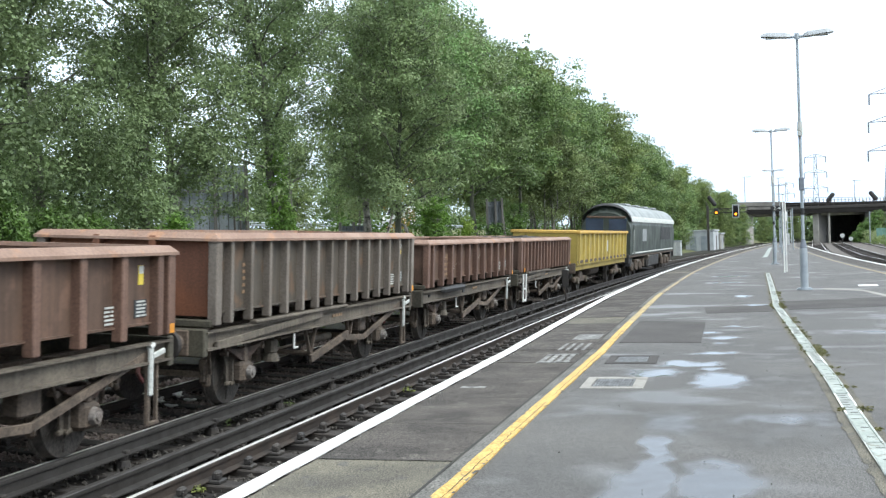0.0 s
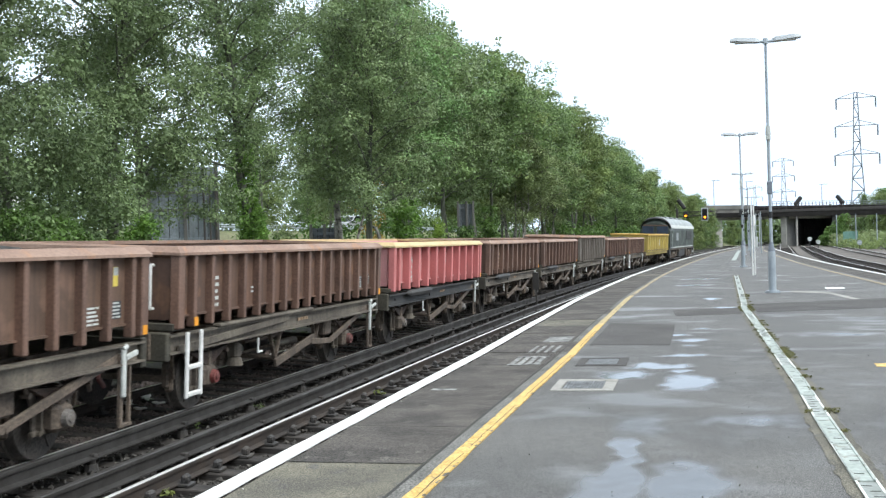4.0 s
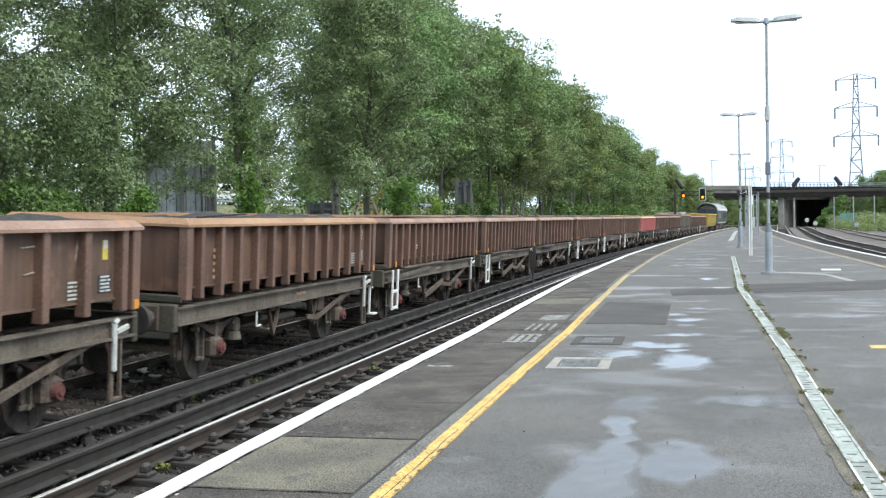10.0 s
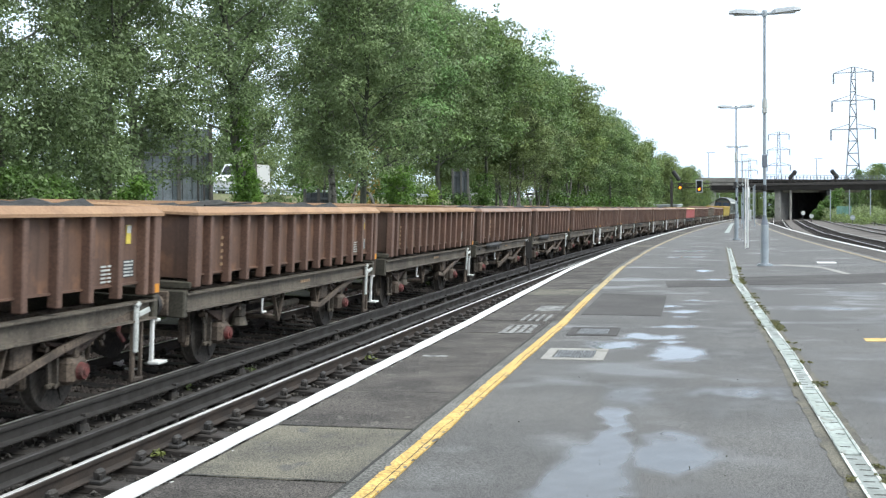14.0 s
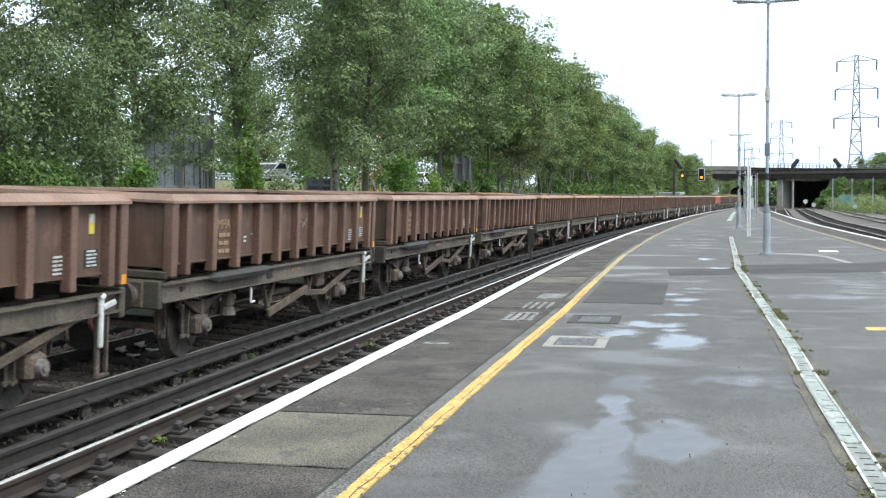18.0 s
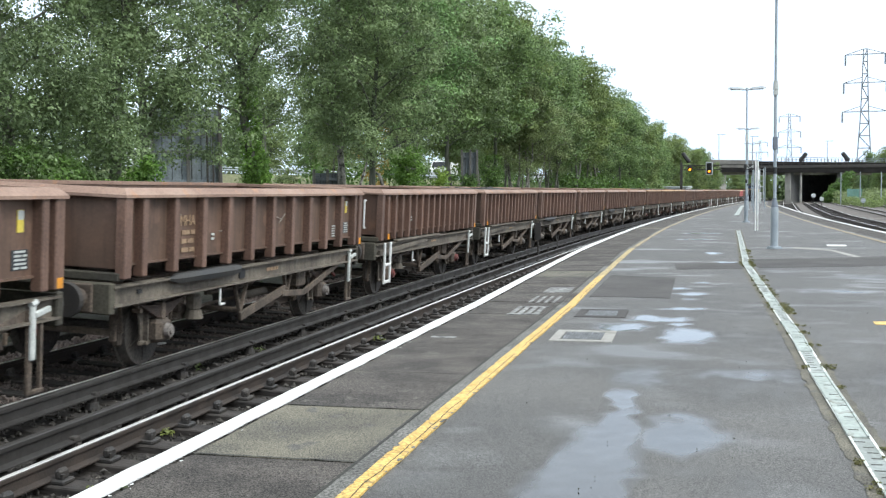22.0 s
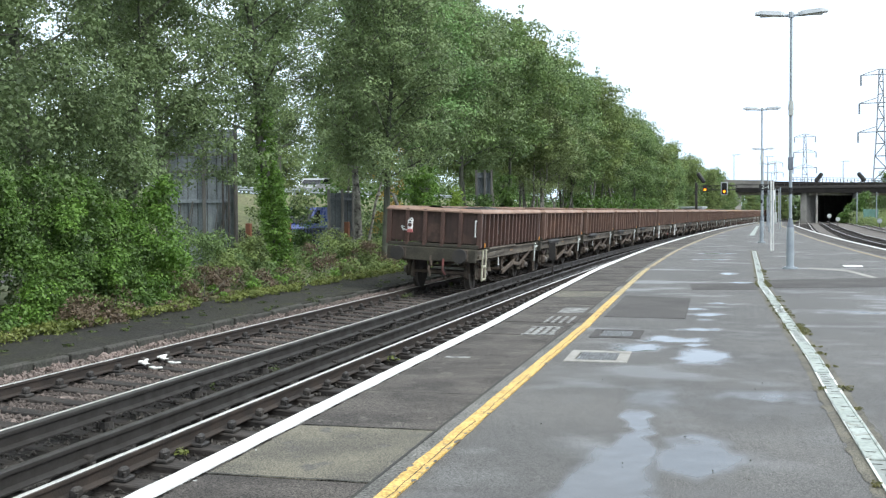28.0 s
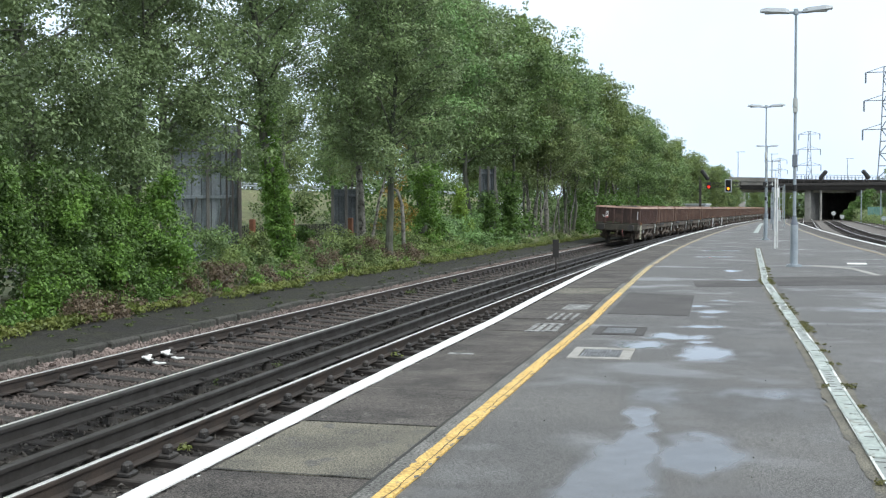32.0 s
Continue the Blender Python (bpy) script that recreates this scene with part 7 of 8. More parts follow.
for k in range(16):
    a, b = 52 + k * 4.0, 52 + k * 4.0 + 4.0
    z = 2.95
    part("barrier_rail", Shape().loft([[on_line(s, 29.6, z - 0.15), on_line(s, 29.53, z - 0.08), on_line(s, 29.6, z), on_line(s, 29.53, z + 0.08), on_line(s, 29.6, z + 0.15)] for s in (a, (a + b) / 2, b - 0.02)], False), GALV, barrier)
    part("post", Shape().box((0, 0, 0), (0.1, 0.06, 1.0), frame_at(a, 29.72, 2.7)), GALV, barrier)
tagged(part("bank_road", Shape().loft([[on_line(s, 30.2, 2.68), on_line(s, 35.5, 2.68)] for s in steps(-50, 500, 4)], False), ASPHALT_DARK), "grey road running along the top of the bank", "road", kind="structure")
tagged(part("lower_road", Shape().loft([[on_line(s, 15.9, -0.52), on_line(s, 19.3, -0.52)] for s in steps(-60, 240, 3)], False), ASPHALT_DARK), "grey road behind the trees", "road", kind="structure")
CAR_WHITE = surface("white_vehicle_paint", (0.75, 0.76, 0.77), (0.7, 0.71, 0.72), 0.25, 0, 20, 1, 0.0, 0.02)
CAR_BLUE = surface("blue_vehicle_paint", (0.06, 0.09, 0.3), (0.05, 0.08, 0.27), 0.25, 0, 20, 1, 0.0, 0.02)
CAR_SILVER = surface("silver_vehicle_paint", (0.4, 0.41, 0.42), (0.36, 0.37, 0.38), 0.3, 0.5, 20, 1, 0.0, 0.02)
CAR_GLASS = surface("dark_vehicle_glass", (0.03, 0.035, 0.04), (0.02, 0.025, 0.03), 0.08, 0, 20, 1, 0.0, 0.02)
TYRE = surface("tyre_rubber", (0.02, 0.02, 0.02), (0.03, 0.03, 0.03), 0.8)


def vehicle(name, label, category, paint, length, high, m, van=True):
    """Drives along +y; the body is lofted across its width, with glass, wheels and lights."""
    v = thing(name, label, category, m)
    h, w = length / 2, 0.92
    side = [(-h, 0.35), (-h, high * (0.95 if van else 0.58)), (-h + (0.12 if van else 0.55), high * (1.0 if van else 0.64)), (-h + (0.3 if van else 1.1), high), (h - (1.7 if van else 2.0), high), (h - (0.9 if van else 1.15), high * 0.62), (h - 0.15, high * 0.52), (h, high * 0.42), (h, 0.35)]
    part("body", Shape().loft([[(x, y, z if z < high * 0.7 else z) for y, z in side] for x in (-w, -w + 0.06, w - 0.06, w)]), paint, v)
    for sx in (-1, 1):
        x = sx * (w + 0.004)
        win = [(x, h - 1.75, high * 0.93), (x, h - 1.05, high * 0.64), (x, h - 2.1, high * 0.62), (x, h - 2.1, high * 0.93)] if van else [(x, h - 2.05, high * 0.96), (x, h - 1.3, high * 0.66), (x, -h + 0.9, high * 0.68), (x, -h + 1.15, high * 0.96)]
        part("side_window", Shape().add(win, [(0, 1, 2, 3), (3, 2, 1, 0)]), CAR_GLASS, v)
        for y in (-h + 0.85, h - 0.85):
            wh = part("wheel", Shape().tube((sx * 0.72, y, 0.32), (sx * 0.94, y, 0.32), 0.32, n=18), TYRE, v)
            part("hub", Shape().tube((sx * 0.9, y, 0.32), (sx * 0.95, y, 0.32), 0.18, n=12), CAR_SILVER, wh)
        part("headlight", Shape().box((sx * 0.7, h - 0.03, high * 0.4), (0.3, 0.1, 0.14), None, 0.02), STICKER, v)
    part("windscreen", Shape().add([(-w + 0.1, h - (1.62 if van else 1.92), high * 0.96), (w - 0.1, h - (1.62 if van else 1.92), high * 0.96), (w - 0.1, h - (0.9 if van else 1.15), high * 0.645), (-w + 0.1, h - (0.9 if van else 1.15), high * 0.645)], [(0, 1, 2, 3), (3, 2, 1, 0)]), CAR_GLASS, v)
    return v


WHITE_CAR = vehicle("car", "white car driving along the road on the bank", "car", CAR_WHITE, 4.2, 1.45, frame_at(76.5, 31.6, 2.7), False)
SILVER_CAR = vehicle("car", "silver car driving along the road on the bank", "car", CAR_SILVER, 4.2, 1.45, frame_at(88.0, 31.6, 2.7), False)
BOX_VAN = vehicle("van", "white van driving along the road on the bank", "van", CAR_WHITE, 5.2, 2.2, frame_at(98.0, 31.6, 2.7))
TRAFFIC = []
for k in range(9):
    first_of = (WHITE_CAR, BOX_VAN, SILVER_CAR)[k % 3]
    TRAFFIC.append((first_of if k < 3 else copy_thing(first_of, Matrix()), (72, 104, 150, 205, 262, 318, 352, 410, 452)[k] - 14.0 * 0.6))
BLUE_VAN = vehicle("van", "dark blue van driving behind the trees", "van", CAR_BLUE, 5.0, 2.1, frame_at(150, 17.5, -0.52) @ pose(0, 0, 0, 0, 0, 180))
WHITE_VAN = vehicle("van", "white van driving behind the trees", "van", CAR_WHITE, 5.4, 2.3, frame_at(170, 17.5, -0.52) @ pose(0, 0, 0, 0, 0, 180))
board = thing("road_sign", "small orange and white road sign on a post", "sign", frame_at(68.5, 30.0, 2.65))
part("post", Shape().tube((0, 0, 0), (0, 0, 2.2), 0.04, n=8), GALV, board)
part("panel", Shape().box((0, -0.05, 2.1), (0.5, 0.03, 0.55), None, 0.01), RUST_ORANGE, board)
part("bar", Shape().box((0, -0.075, 2.05), (0.4, 0.02, 0.2)), STICKER, board)

# ---------------------------------------------------------------- lamps, signs and signals on the platform
def column_lamp(x, y, label="grey steel platform lamp with twin flat heads"):
    t = thing("platform_lamp", label, "lamp post", Matrix.Translation((x, y, 0.0)), "platform lamps")
    part("base_flange", Shape().tube((0, 0, 0), (0, 0, 0.03), 0.165, n=20).tube((0, 0, 0.03), (0, 0, 0.05), 0.14, n=20), GALV, t)
    part("base_column", Shape().tube((0, 0, 0.05), (0, 0, 0.9), 0.079, n=20).tube((0, 0, 0.3), (0, 0, 0.34), 0.09, n=20), GALV, t, "wide grey base column")
    part("cone", Shape().tube((0, 0, 0.9), (0, 0, 1.1), 0.079, 0.036, 20), PYLON, t, "dark tapered collar")
    part("pole", Shape().tube((0, 0, 1.08), (0, 0, 3.5), 0.035, 0.033, 14).tube((0, 0, 3.5), (0, 0, 5.45), 0.029, 0.026, 14), GALV, t)
    part("black_band", Shape().tube((0, 0, 1.62), (0, 0, 1.76), 0.04, n=14), BLACK, t)
    part("junction_box", Shape().box((0, 0, 2.28), (0.105, 0.11, 0.28), None, 0.015), PYLON, t, "grey junction box strapped to the pole")
    part("sensor", Shape().tube((0, -0.02, 3.42), (0, -0.02, 3.62), 0.06, 0.045, 14).box((0, -0.03, 3.36), (0.1, 0.1, 0.12), None, 0.02), STICKER, t, "small white sensor housing")
    part("crossarm", Shape().tube((-0.2, 0, 5.45), (0.2, 0, 5.45), 0.03, n=10).tube((0, 0, 5.4), (0, 0, 5.52), 0.055, 0.05, 12), GALV, t)
    for sx in (-1, 1):
        hd = part("lamp_head", Shape().loft([[(sx * a, -w, 5.44 + up), (sx * a, w, 5.44 + up), (sx * a, w * 0.8, 5.44 + up + h), (sx * a, -w * 0.8, 5.44 + up + h)] for a, w, up, h in ((0.14, 0.07, 0.0, 0.06), (0.22, 0.13, 0.0, 0.09), (0.6, 0.14, 0.035, 0.085), (0.74, 0.1, 0.05, 0.045))]), PALE_GREY, t, "flat pale grey lamp head")
        part("lens", Shape().box((sx * 0.46, 0, 5.455), (0.36, 0.2, 0.02), pose(0, 0, 0), 0.006), STICKER, hd)
    return t


first_lamp = column_lamp(1.8, 24.3)
for x, y in ((2.2, 44.4), (3.7, 73.0), (5.3, 96.5), (6.9, 119.0)):
    copy_thing(first_lamp, Matrix.Translation((x, y, 0.0)) @ Matrix.Scale(0.965, 4))

# platform number sign: white figures on a dark board between two posts
sign = thing("platform_sign", "dark board with white platform numbers clamped to a lamp post", "sign", Matrix.Translation((2.33, 44.26, 0)))
part("board", Shape().box((0, 0, 2.2), (0.48, 0.05, 0.22), None, 0.01), BLACK, sign)
part("clamp", Shape().box((-0.12, 0.08, 2.2), (0.1, 0.16, 0.12), None, 0.01), GALV, sign)
fig = bpy.data.curves.new("figures", "FONT")
fig.body, fig.size, fig.extrude, fig.align_x, fig.align_y = "2-4", 0.23, 0.004, "CENTER", "CENTER"
fig.materials.append(STICKER)
fo = new("figures", fig)
fo.parent, fo.matrix_basis = sign, pose(0, -0.04, 2.2, 90, 0, 0)
board2 = thing("edge_on_sign", "white notice board on two white posts seen edge on", "sign", Matrix.Translation((2.06, 34.9, 0)))
for dx, dy in ((-0.05, 0), (0.05, 0.55)):
    part("post", Shape().tube((dx, dy, 0), (dx, dy, 2.2), 0.022, n=10), WHITE_PAINT, board2)
part("panel", Shape().box((0, 0.28, 1.75), (0.02, 0.4, 0.3), pose(0, 0, 0, 0, 0, -10), 0.005), WHITE_PAINT, board2)


def toward(az, dist, z=0.0):
    a = radians(az)
    return Vector((dist * math.sin(a), dist * math.cos(a), z))


for az, d, h in ((3.35, 60, 2.3), (3.2, 66, 2.6), (3.75, 78, 2.9), (3.1, 88, 2.4)):
    p = thing("slim_post", "slim pale grey post at the platform end", "post", Matrix.Translation(toward(az, d)), "slim posts")
    part("pole", Shape().tube((0, 0, 0), (0, 0, h), 0.035, n=8), GALV, p)
cab = thing("equipment_cabinet", "white equipment cabinet standing on the platform", "cabinet", Matrix.Translation(toward(3.45, 112)))
part("body", Shape().box((0, 0, 0.55), (0.5, 0.4, 1.1), None, 0.03), PALE_GREY, cab)
part("door", Shape().box((0, -0.21, 0.55), (0.42, 0.03, 0.95), None, 0.01), STICKER, cab)

GREENISH = surface("faded_green_mesh", (0.16, 0.3, 0.25), (0.12, 0.24, 0.2), 0.7)
CHANGE = 30.42
LENS_AMBER = glowing("amber_signal_light", (1.0, 0.33, 0.02), 2.6)
LENS_RED = glowing("red_signal_light", (1.0, 0.035, 0.02), 2.6)


def signal_head(parent, p, aspects, lit, rim=None, tilt=0.0):
    hd = Matrix.Translation(p) @ pose(0, 0, 0, 0, tilt, 0)
    n = aspects
    back_plate = part("backboard", Shape().box((0, 0.06, 0), (0.62, 0.05, 0.36 * n + 0.3), None, 0.05), BLACK, parent, "", at=hd)
    if rim:
        part("white_edge", Shape().box((0, 0.1, 0), (0.8, 0.04, 0.36 * n + 0.48), None, 0.05), rim, parent, "pale edging of the board", at=hd)
    for k in range(n):
        z = (k - (n - 1) / 2) * 0.36
        hood = Shape()
        ring = [(0.17 * math.cos(a), 0.17 * math.sin(a)) for a in np.linspace(-0.5, math.pi + 0.5, 12)]
        hood.loft([[(x, y, z + q) for x, q in ring] for y in (0.04, -0.32)], False)
        part("hood", hood, BLACK, back_plate)
        if k == lit[0]:
            part("lamp", Shape().tube((0, 0.03, z), (0, -0.05, z), 0.15, n=16), lit[1], back_plate, "lit signal lamp")


# signal gantry over the left track
gantry = thing("signal_bracket", "dark lattice bracket with two lit colour signals", "railway signal", Matrix.Translation(toward(-0.42, 135, 0)))
gd = 135 * math.sin(radians(2.05))
part("mast", Shape().box((0, 0, 1.7), (0.3, 0.3, 6.0), None, 0.02), IRON, gantry)
for z in (3.85, 4.35):
    part("chord", Shape().box((gd / 2, 0, z), (gd, 0.12, 0.09)), IRON, gantry)
for k in range(12):
    a, b = gd * k / 12, gd * (k + 1) / 12
    part("brace", Shape().bar((a, 0, 3.85 if k % 2 else 4.35), (b, 0, 4.35 if k % 2 else 3.85), 0.06, 0.06), IRON, gantry)
# Turning lenses and mask are added to stand in for the colour change.
lens_case = part("lamp_case", Shape().box((0, 0.08, 0), (0.5, 0.14, 0.8), None, 0.06), BLACK, gantry, "black case of the colour signal", at=Matrix.Translation((1.02, -0.3, 4.05)))
ring = [(0.19 * math.cos(a), 0.19 * math.sin(a)) for a in np.linspace(-0.5, math.pi + 0.5, 12)]
part("hood", Shape().loft([[(x, y, q - 0.17) for x, q in ring] for y in (0.02, -0.34)], False), BLACK, lens_case)
part("mask", Shape().box((0, -0.1, 0.2), (0.44, 0.02, 0.34), None, 0.008), BLACK, lens_case, "added black mask that hides the unused lens")
LENS_SWAP = part("spectacle", Shape().tube((0, 0.01, 0), (0, -0.01, 0), 0.05, n=10).bar((0, 0, -0.2), (0, 0, 0.2), 0.04, 0.015), IRON, gantry, "added turning holder that swaps the two lit lenses", at=Matrix.Translation((1.02, -0.34, 4.05)))
part("amber_lens", Shape().tube((0, 0.01, -0.17), (0, -0.03, -0.17), 0.15, n=16), LENS_AMBER, LENS_SWAP, "lit amber lens")
part("red_lens", Shape().tube((0, 0.01, 0.17), (0, -0.03, 0.17), 0.15, n=16), LENS_RED, LENS_SWAP, "lit red lens")
back_arm = part("back_arm", Shape().bar((0.1, 0.1, 4.4), (-0.2, 0.1, 5.3), 0.1, 0.1), IRON, gantry)
part("signal_back", Shape().box((0, 0, 0), (0.5, 0.3, 1.5), None, 0.18), BLACK, gantry, "black back of a leaning signal head", at=pose(0.55, 0.2, 5.35, 0, -35, 0))
signal_head(gantry, (3.3, -0.3, 4.0), 3, (0, LENS_AMBER), PALE_GREY)

# gantry over the right tracks with two heads seen from behind
gr = thing("signal_gantry", "white lattice leg and dark beam carrying angled signal heads", "railway signal", Matrix.Translation(toward(3.5, 136, 0)))
for dx in (0.0, 0.42):
    part("leg", Shape().box((dx, 0, 1.9), (0.1, 0.14, 4.6), None, 0.01), PALE_GREY, gr)
for k in range(6):
    part("rung", Shape().box((0.21, 0, 0.3 + k * 0.7), (0.36, 0.08, 0.06)), PALE_GREY, gr)
part("beam", Shape().box((9.0, 0, 4.1), (19.0, 0.5, 0.3), None, 0.03).box((9.0, 0, 4.55), (19.0, 0.08, 0.06)), IRON, gr)
for k in range(22):
    part("rail_post", Shape().box((0.2 + k * 0.86, 0, 4.45), (0.05, 0.05, 0.5)), IRON, gr)
for dx, tilt in ((4.95, 38), (9.75, -38)):
    m = pose(dx, -0.3, 5.2, 0, tilt, 0)
    hd = part("signal_head", Shape().box((0, 0, 0), (0.5, 0.3, 1.3), None, 0.2), BLACK, gr, "black signal head lying at an angle", at=m)
    part("bracket", Shape().bar((dx - 0.4, -0.2, 4.2), (dx + 0.2, -0.25, 4.9), 0.08, 0.08), IRON, gr)
    part("bracket", Shape().bar((dx + 0.5, -0.2, 4.2), (dx - 0.1, -0.25, 4.9), 0.08, 0.08), IRON, gr)

# ---------------------------------------------------------------- road bridge across the line
DARK_STEEL = surface("weathered_girder", (0.013, 0.0115, 0.011), (0.008, 0.0075, 0.007), 0.85, 0, 20, 0.5, 0.1, 0.2, spec=0.2)
A, B_END = toward(-1.5, 196), toward(12.5, 258)
along = (B_END - A).normalized()
bl = (B_END - A).length
bridge = thing("road_bridge", "wide concrete road bridge with a dark girder over the tracks", "bridge", Matrix.Translation(A) @ pose(0, 0, 0, 0, 0, math.degrees(math.atan2(along.y, along.x))))
split = 24.0
part("parapet", Shape().box((split / 2, 0, 6.6), (split, 0.3, 0.8), None, 0.03), CONCRETE_DARK, bridge)
part("parapet", Shape().box(((bl + split) / 2, 0.05, 6.5), (bl - split, 0.3, 0.6), None, 0.03), DARK_STEEL, bridge)
part("deck", Shape().box((split / 2, 12, 5.9), (split, 24, 0.7), None, 0.05), CONCRETE_DARK, bridge)
part("deck", Shape().box(((bl + split) / 2, 12, 5.9), (bl - split, 24, 0.7), None, 0.05), DARK_STEEL, bridge)
part("girder", Shape().box((bl / 2, 0.3, 5.3), (bl, 0.5, 1.1), None, 0.03).box((bl / 2, -0.05, 4.75), (bl, 0.5, 0.1)), DARK_STEEL, bridge, "dark weathered girder")
part("soffit_beam", Shape().box((bl * 0.45, 3.5, 4.55), (bl * 0.55, 1.0, 0.5), None, 0.03), CONCRETE, bridge, "pale cross beam")


def along_for(az):
    """Distance along the bridge's front that is seen in that direction."""
    d = toward(az, 1.0)
    den = along.x * d.y - along.y * d.x
    return -(A.x * d.y - A.y * d.x) / den


part("pier", Shape().box((along_for(1.85), 2.5, 1.9), (1.9, 3, 6.6), None, 0.05), CONCRETE, bridge, "pale concrete pier")
for az in (5.6,):
    part("column", Shape().tube((along_for(az), 0.6, -1.3), (along_for(az), 0.6, 4.8), 0.22, n=12), CONCRETE, bridge)
# Dark grey that carries part of the shade below the deck.
DECK_SHADE = surface("deck_shade_wall", (0.14, 0.14, 0.135), (0.085, 0.085, 0.083), 0.9)


def under_bridge(az, beyond):
    """A place under the deck, so far beyond its front, in the bridge's own space."""
    q = A + along * along_for(az)
    return bridge.matrix_basis.inverted() @ (q + Vector((q.x, q.y, 0)).normalized() * beyond)


def track_wall(name, az0, b0, az1, b1, thick, material, label):
    """An upright wall along the lines below the deck."""
    a, b = under_bridge(az0, b0), under_bridge(az1, b1)
    n = Vector((b.y - a.y, a.x - b.x, 0)).normalized() * thick / 2
    part(name, Shape().loft([[(c.x - n.x, c.y - n.y, -1.4), (c.x + n.x, c.y + n.y, -1.4), (c.x + n.x, c.y + n.y, 5.6), (c.x - n.x, c.y - n.y, 5.6)] for c in (a, b)]), material, bridge, label)


track_wall("pier", 4.85, 1.0, 4.87, 1.8, 1.0, CONCRETE, "pale concrete end of the middle wall")
track_wall("middle_wall", 4.9, 1.8, 5.75, 24, 0.8, DECK_SHADE, "wall between the lines, coloured dark for the shade under the bridge")
track_wall("side_wall", 7.3, 1.0, 7.0, 24, 0.8, DECK_SHADE, "wall under the far end of the bridge, coloured dark for its shade")
# Added wall closes the view, so the depth under the deck stays dark.
track_wall("back_wall", 5.6, 24.5, 7.3, 24.5, 0.8, DECK_SHADE, "added dark wall standing in for the shade deep under the bridge")
for az in (7.39, 8.29, 9.26):
    p = toward(az, 190, -1.2)
    pl = thing("slim_post", "slim grey lighting mast beside the lines", "post", Matrix.Translation(p), "slim posts")
    part("pole", Shape().tube((0, 0, 0), (0, 0, 5.4), 0.09, 0.07, 8), GALV, pl)
screen = thing("mesh_fence", "faded green mesh fence beyond the lines", "fence")
for k in range(5):
    p = toward(7.75 + k * 0.14, 196, -1.2)
    part("panel", Shape().box((p.x, p.y, 0.3), (0.47, 0.05, 2.2), None, 0.02), GREENISH, screen)
for k in range(40):
    part("railing_post", Shape().box((along_for(4.2) + k * 1.0, 0.1, 7.15), (0.1, 0.1, 0.7)), PYLON, bridge)
part("railing", Shape().box((along_for(4.2) + 20, 0.1, 7.65), (40, 0.09, 0.09)).box((along_for(4.2) + 20, 0.1, 7.25), (40, 0.06, 0.06)), PYLON, bridge)
for az, h in ((1.53, 5.2), (3.25, 5.0), (7.0, 4.5)):
    p = A + along * along_for(az)
    sl = thing("street_lamp", "slim street lamp standing on the bridge", "street lamp", Matrix.Translation((p.x, p.y + 9, 6.3)), "bridge lamps")
    part("column", Shape().tube((0, 0, 0), (0, 0, h + 0.6), 0.09, 0.06, 8), GALV, sl)
    part("lamp_arm", Shape().box((0.4, 0, h + 0.6), (1.6, 0.1, 0.1), None, 0.02), GALV, sl)


# relay huts beside the line, and a small board between the tracks
hut = thing("relay_hut", "low white relay hut with a flat grey roof", "hut", frame_at(146.0, 9.6, -1.0))
part("wall", Shape().box((0, 0, 1.35), (3.6, 6.0, 2.7), None, 0.03), PALE_GREY, hut)
part("roof", Shape().box((0, 0, 2.8), (3.9, 6.3, 0.18), None, 0.03), PALE_GREY, hut)
for dx in (-0.8, 0.6):
    part("door", Shape().box((dx, -3.02, 1.1), (0.8, 0.05, 2.0), None, 0.01), GALV, hut)
part("side_door", Shape().box((1.82, 0.3, 1.1), (0.05, 0.9, 2.0), None, 0.01), CONCRETE_DARK, hut)
hut2 = thing("relay_hut", "lower pale concrete hut beside the line", "hut", frame_at(155.0, 9.4, -1.0))
part("wall", Shape().box((0, 0, 1.15), (3.0, 5.0, 2.3), None, 0.03), CONCRETE, hut2)
part("roof", Shape().box((0, 0, 2.38), (3.3, 5.3, 0.16), None, 0.03), PALE_GREY, hut2)
part("door", Shape().box((1.52, -0.4, 1.0), (0.05, 0.9, 1.9), None, 0.01), GALV, hut2)
part("window", Shape().box((1.52, 1.3, 1.45), (0.04, 0.8, 0.7), None, 0.01), BLACK, hut2)
cb = thing("relay_cabinet", "pale grey trackside relay cabinet", "cabinet", frame_at(112.5, 9.2, -1.0), "relay cabinets")
part("body", Shape().box((0, 0, 0.85), (0.9, 0.6, 1.7), None, 0.03), PALE_GREY, cb)
part("lid", Shape().box((0, 0, 1.73), (1.0, 0.7, 0.08), None, 0.02), GALV, cb)
for dx in (-0.22, 0.22):
    part("door", Shape().box((dx, -0.31, 0.85), (0.4, 0.03, 1.5), None, 0.01), STICKER, cb)
copy_thing(cb, frame_at(112.0, 8.2, -1.0))
board_small = thing("track_sign", "small dark board on a thin post between the tracks", "sign", frame_at(37.0, 3.45, -1.15))
part("post", Shape().tube((0, 0, 0), (0, 0, 1.2), 0.025, n=8), IRON, board_small)
part("panel", Shape().box((0, -0.03, 1.05), (0.22, 0.02, 0.6), None, 0.005), IRON, board_small)

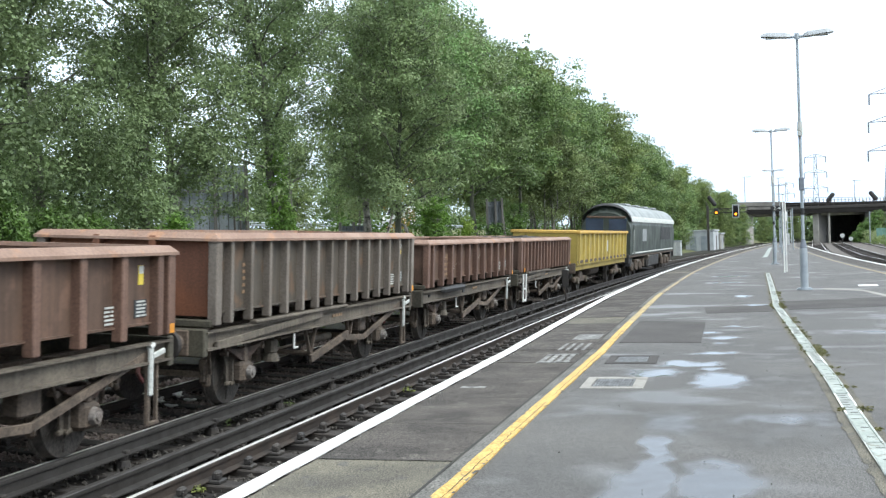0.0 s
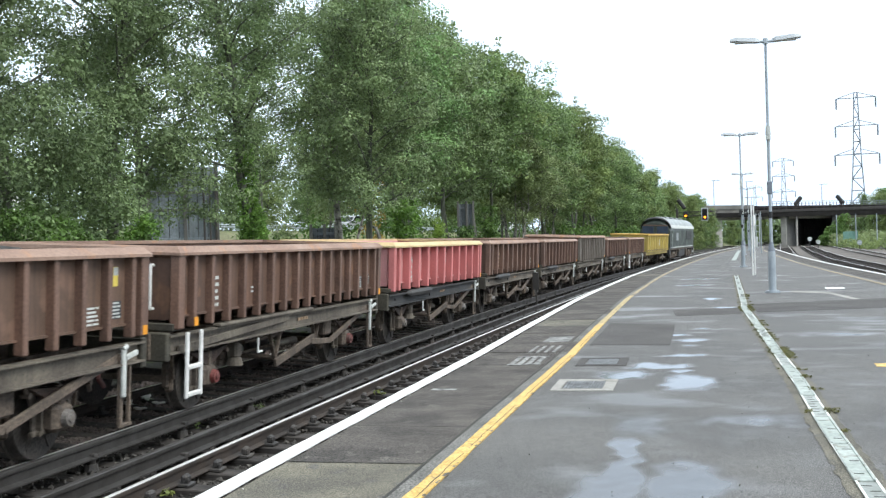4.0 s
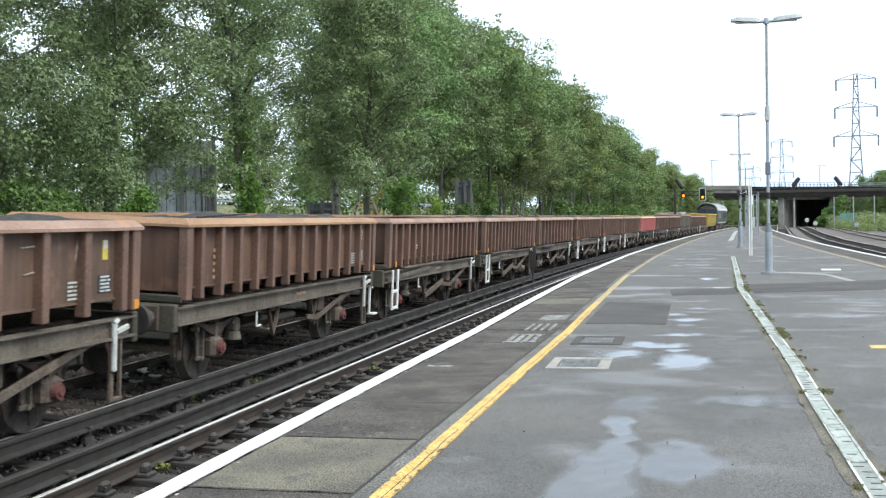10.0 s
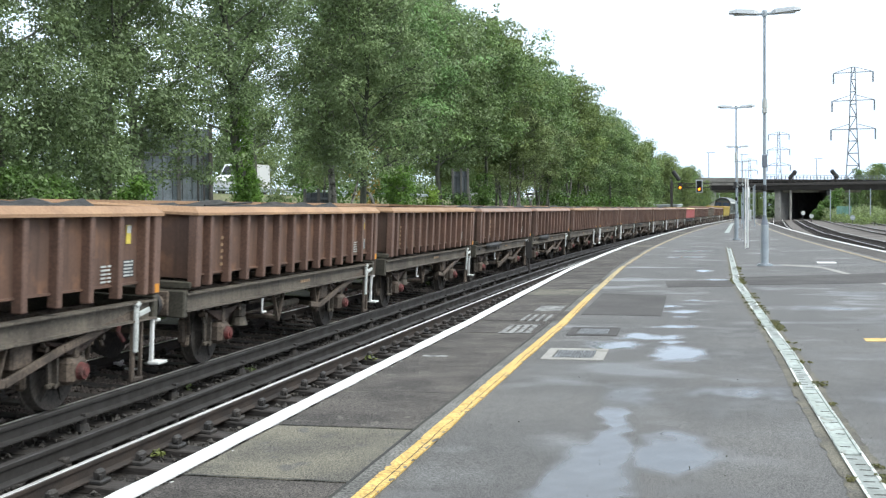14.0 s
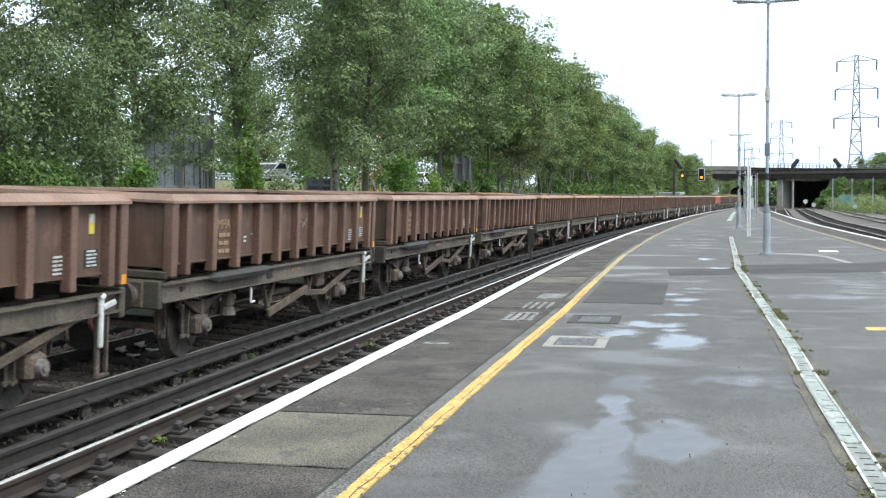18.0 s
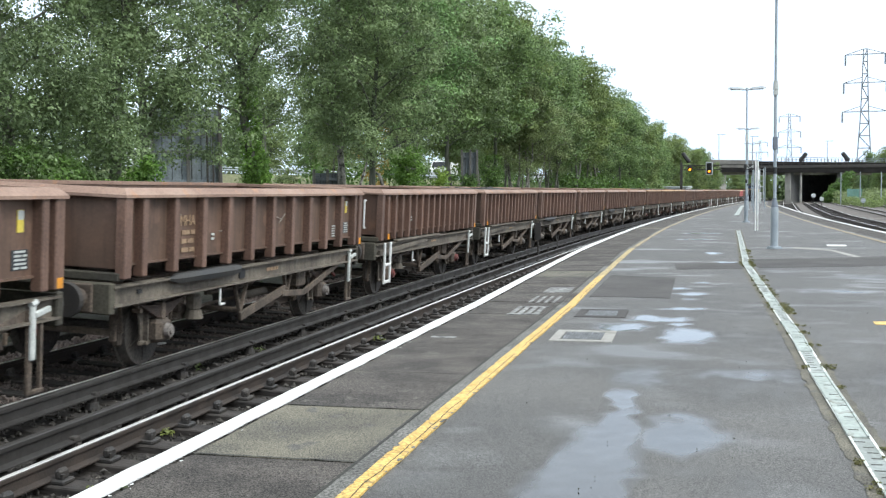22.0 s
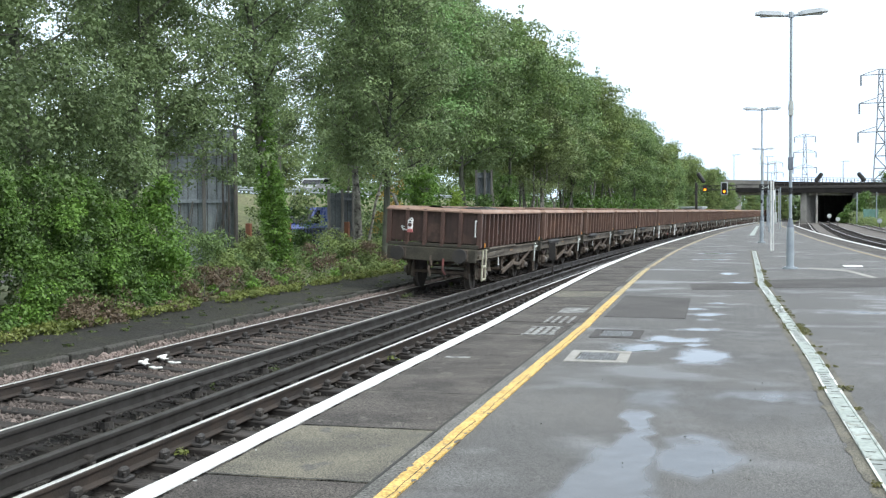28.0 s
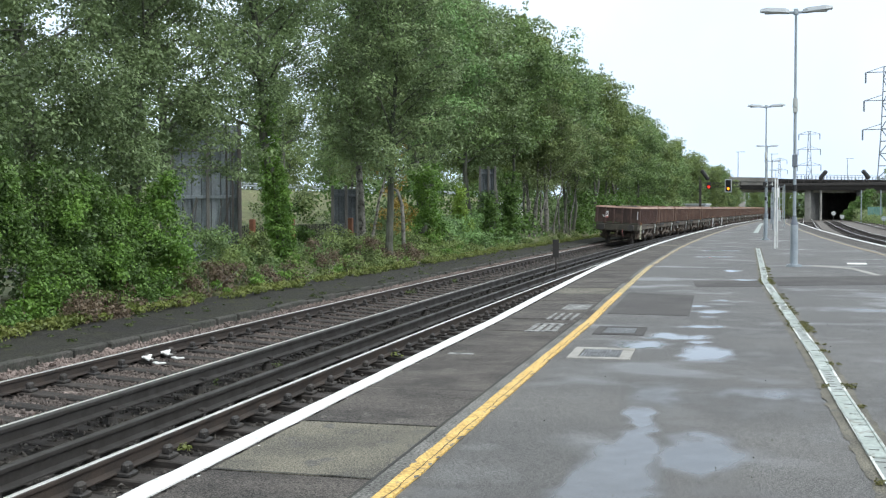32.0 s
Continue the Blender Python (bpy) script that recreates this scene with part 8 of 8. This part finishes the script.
# ---------------------------------------------------------------- pylons
def pylon(az, dist, height):
    t = thing("pylon", "grey steel lattice electricity pylon", "pylon", Matrix.Translation(toward(az, dist, -1.0)) @ pose(0, 0, 0, 0, 0, -az), "pylons")

    def half(z):
        return float(np.interp(z / height, (0, 0.25, 0.55, 1), (3.2, 2.0, 1.15, 0.5)))

    r = 0.15 * height / 42
    levels = np.linspace(0, height, 13)
    for sx in (-1, 1):
        for sy in (-1, 1):
            leg = Shape().loft([[(sx * half(z) + r * math.cos(q), sy * half(z) + r * math.sin(q), z) for q in (0, 1.57, 3.14, 4.71)] for z in levels])
            part("leg", leg, PYLON, t)
    for k, (a, b) in enumerate(zip(levels, levels[1:])):
        for sy in (-1, 1):
            s = 1 if k % 2 else -1
            part("brace", Shape().tube((-s * half(a), sy * half(a), a), (s * half(b), sy * half(b), b), r * 0.6, n=4), PYLON, t)
            part("brace", Shape().tube((-half(b), sy * half(b), b), (half(b), sy * half(b), b), r * 0.5, n=4), PYLON, t)
    for f, reach in ((0.965, 5.6), (0.775, 6.0), (0.58, 6.3)):
        z = height * f
        arm = Shape()
        for sx in (-1, 1):
            arm.tube((0, 0, z), (sx * reach, 0, z), r * 0.8, n=4).tube((sx * half(z), 0, z + 1.6), (sx * reach, 0, z), r * 0.6, n=4)
        part("crossarm", arm, PYLON, t)
        for sx in (-1, 1):
            part("insulator_string", Shape().tube((sx * reach, 0, z), (sx * reach, 0, z - 3.2), r * 1.5, n=6), PYLON, t)
    return t


pylon(8.45, 350, 44.6)
pylon(4.92, 640, 45.4)
pylon(3.5, 900, 42.0)

# ---------------------------------------------------------------- tracks and verge right of the platform
def right_line_at(y):
    return right_edge(y) if y < 135 else 10.2 + (y - 135) * 0.082


ys = np.concatenate([np.arange(-10, 135, 3.0), np.arange(135, 330, 8.0)])
yard = Shape().loft([[(right_line_at(y), y, -1.22), (right_line_at(y) + 16, y, -1.18), (right_line_at(y) + 19, y, -1.2)] for y in ys], False)
tagged(part("yard_ballast", yard, surface("yard_ballast", (0.15, 0.132, 0.118), (0.09, 0.08, 0.072), 0.9, 0, 10, 0.3, 0.5, 0.3, third=(0.15, 0.135, 0.115), third_at=0.6)), "brown grey ballast of the running lines", "ballast", kind="structure")
for k, off in enumerate((0.8, 2.3, 4.6, 6.1, 9.0, 10.5, 14.0, 15.5)):
    prof = [(-0.04, -0.14), (0.04, -0.14), (0.035, 0.0), (-0.035, 0.0)]
    rl = Shape().loft([[(right_line_at(y) + off + a, y, -0.96 + z) for a, z in prof] for y in ys])
    tagged(part("running_rail", rl, RAIL_SIDE), "dark rail of the lines beyond the platform", "rail", kind="structure")
    hd = Shape().loft([[(right_line_at(y) + off - 0.03, y, -0.955), (right_line_at(y) + off + 0.03, y, -0.955)] for y in ys], False)
    tagged(part("rail_top", hd, RAIL_HEAD), "polished rail top", "rail", kind="structure")
for off in (0.45, 4.2):
    far_sl = Shape()
    for y in np.arange(30, 200, 0.75):
        far_sl.box((right_line_at(y) + off + 1.1, y, -1.21), (2.5, 0.26, 0.14))
    tagged(part("yard_sleepers", far_sl, SLEEPER), "dark sleepers of the lines beyond", "sleepers", kind="stuff")
for az, d, z in ((6.1, 175, 0.45), (6.5, 172, -0.05), (8.44, 150, -0.1)):
    p = toward(az, d)
    ds = thing("ground_signal", "white round signal disc on a short post", "railway signal", Matrix.Translation((p.x, p.y, -1.22)), "ground discs")
    part("disc", Shape().tube((0, 0, z + 1.2), (0, 0.06, z + 1.2), 0.32, n=20), GALV if az > 8 else STICKER, ds)
    part("bar", Shape().box((0, -0.01, z + 1.2), (0.5, 0.02, 0.1)), PALE_GREY, ds)
    part("post", Shape().box((0, 0.1, (z + 1.0) / 2), (0.1, 0.1, z + 1.0), None, 0.02), IRON, ds)


# ---------------------------------------------------------------- the train rolls away along the far track
def rolling_wheels(at):
    """One axle turning with the way run, four fifths of a right angle at most from row to row."""
    out = []
    for k in range(513):
        t = k / 16.0
        run = float(np.interp(t, range(0, 33, 2), RUN))
        out.append((t, Matrix.Translation(at) @ Matrix.Rotation(-run / 0.465, 4, "X")))
    return out


def driving(places):
    """A road vehicle coming the other way along the lower road: seconds and stations."""
    return [(t, frame_at(s, 17.5, -0.52) @ pose(0, 0, 0, 0, 0, 180)) for t, s in places]


def on_bank(start):
    """Steady traffic coming along the upper road."""
    return [(t, frame_at(max(-48.0, min(490.0, start - 13.0 * t)), 31.8, 2.69) @ pose(0, 0, 0, 0, 0, 180)) for t in (0.0, 4.0, 8.0, 12.0, 16.0, 20.0, 24.0, 28.0, 32.0)]


def falling_back():
    """The added lens holder swings red down once the train has passed, for the lamp's colour change."""
    at = Matrix.Translation((1.02, -0.34, 4.05))
    return [(t, at @ Matrix.Rotation(radians(a), 4, "Y")) for t, a in ((0.0, 0), (CHANGE, 0), (CHANGE + 0.05, 60), (CHANGE + 0.1, 120), (CHANGE + 0.15, 180), (32.0, 180))]


def motions():
    walk(LENS_SWAP, falling_back())
    for driven, start in TRAFFIC:
        walk(driven, on_bank(start))
    walk(BLUE_VAN, driving([(0, 190), (18.5, 189), (22.0, 142), (25.0, 95), (28.0, 47.8), (30.0, 17), (32.0, -14)]))
    walk(WHITE_VAN, driving([(0, 215), (18.0, 214), (22.0, 190), (26.0, 148), (30.0, 106), (32.0, 84)]))
    for vehicle_on, rows_of in TRAIN:
        walk(vehicle_on, rows_of)
        for wheels in vehicle_on.children:
            if wheels.name.startswith("wheelset"):
                walk(wheels, rolling_wheels(wheels.matrix_basis.translation.copy()))


motions()
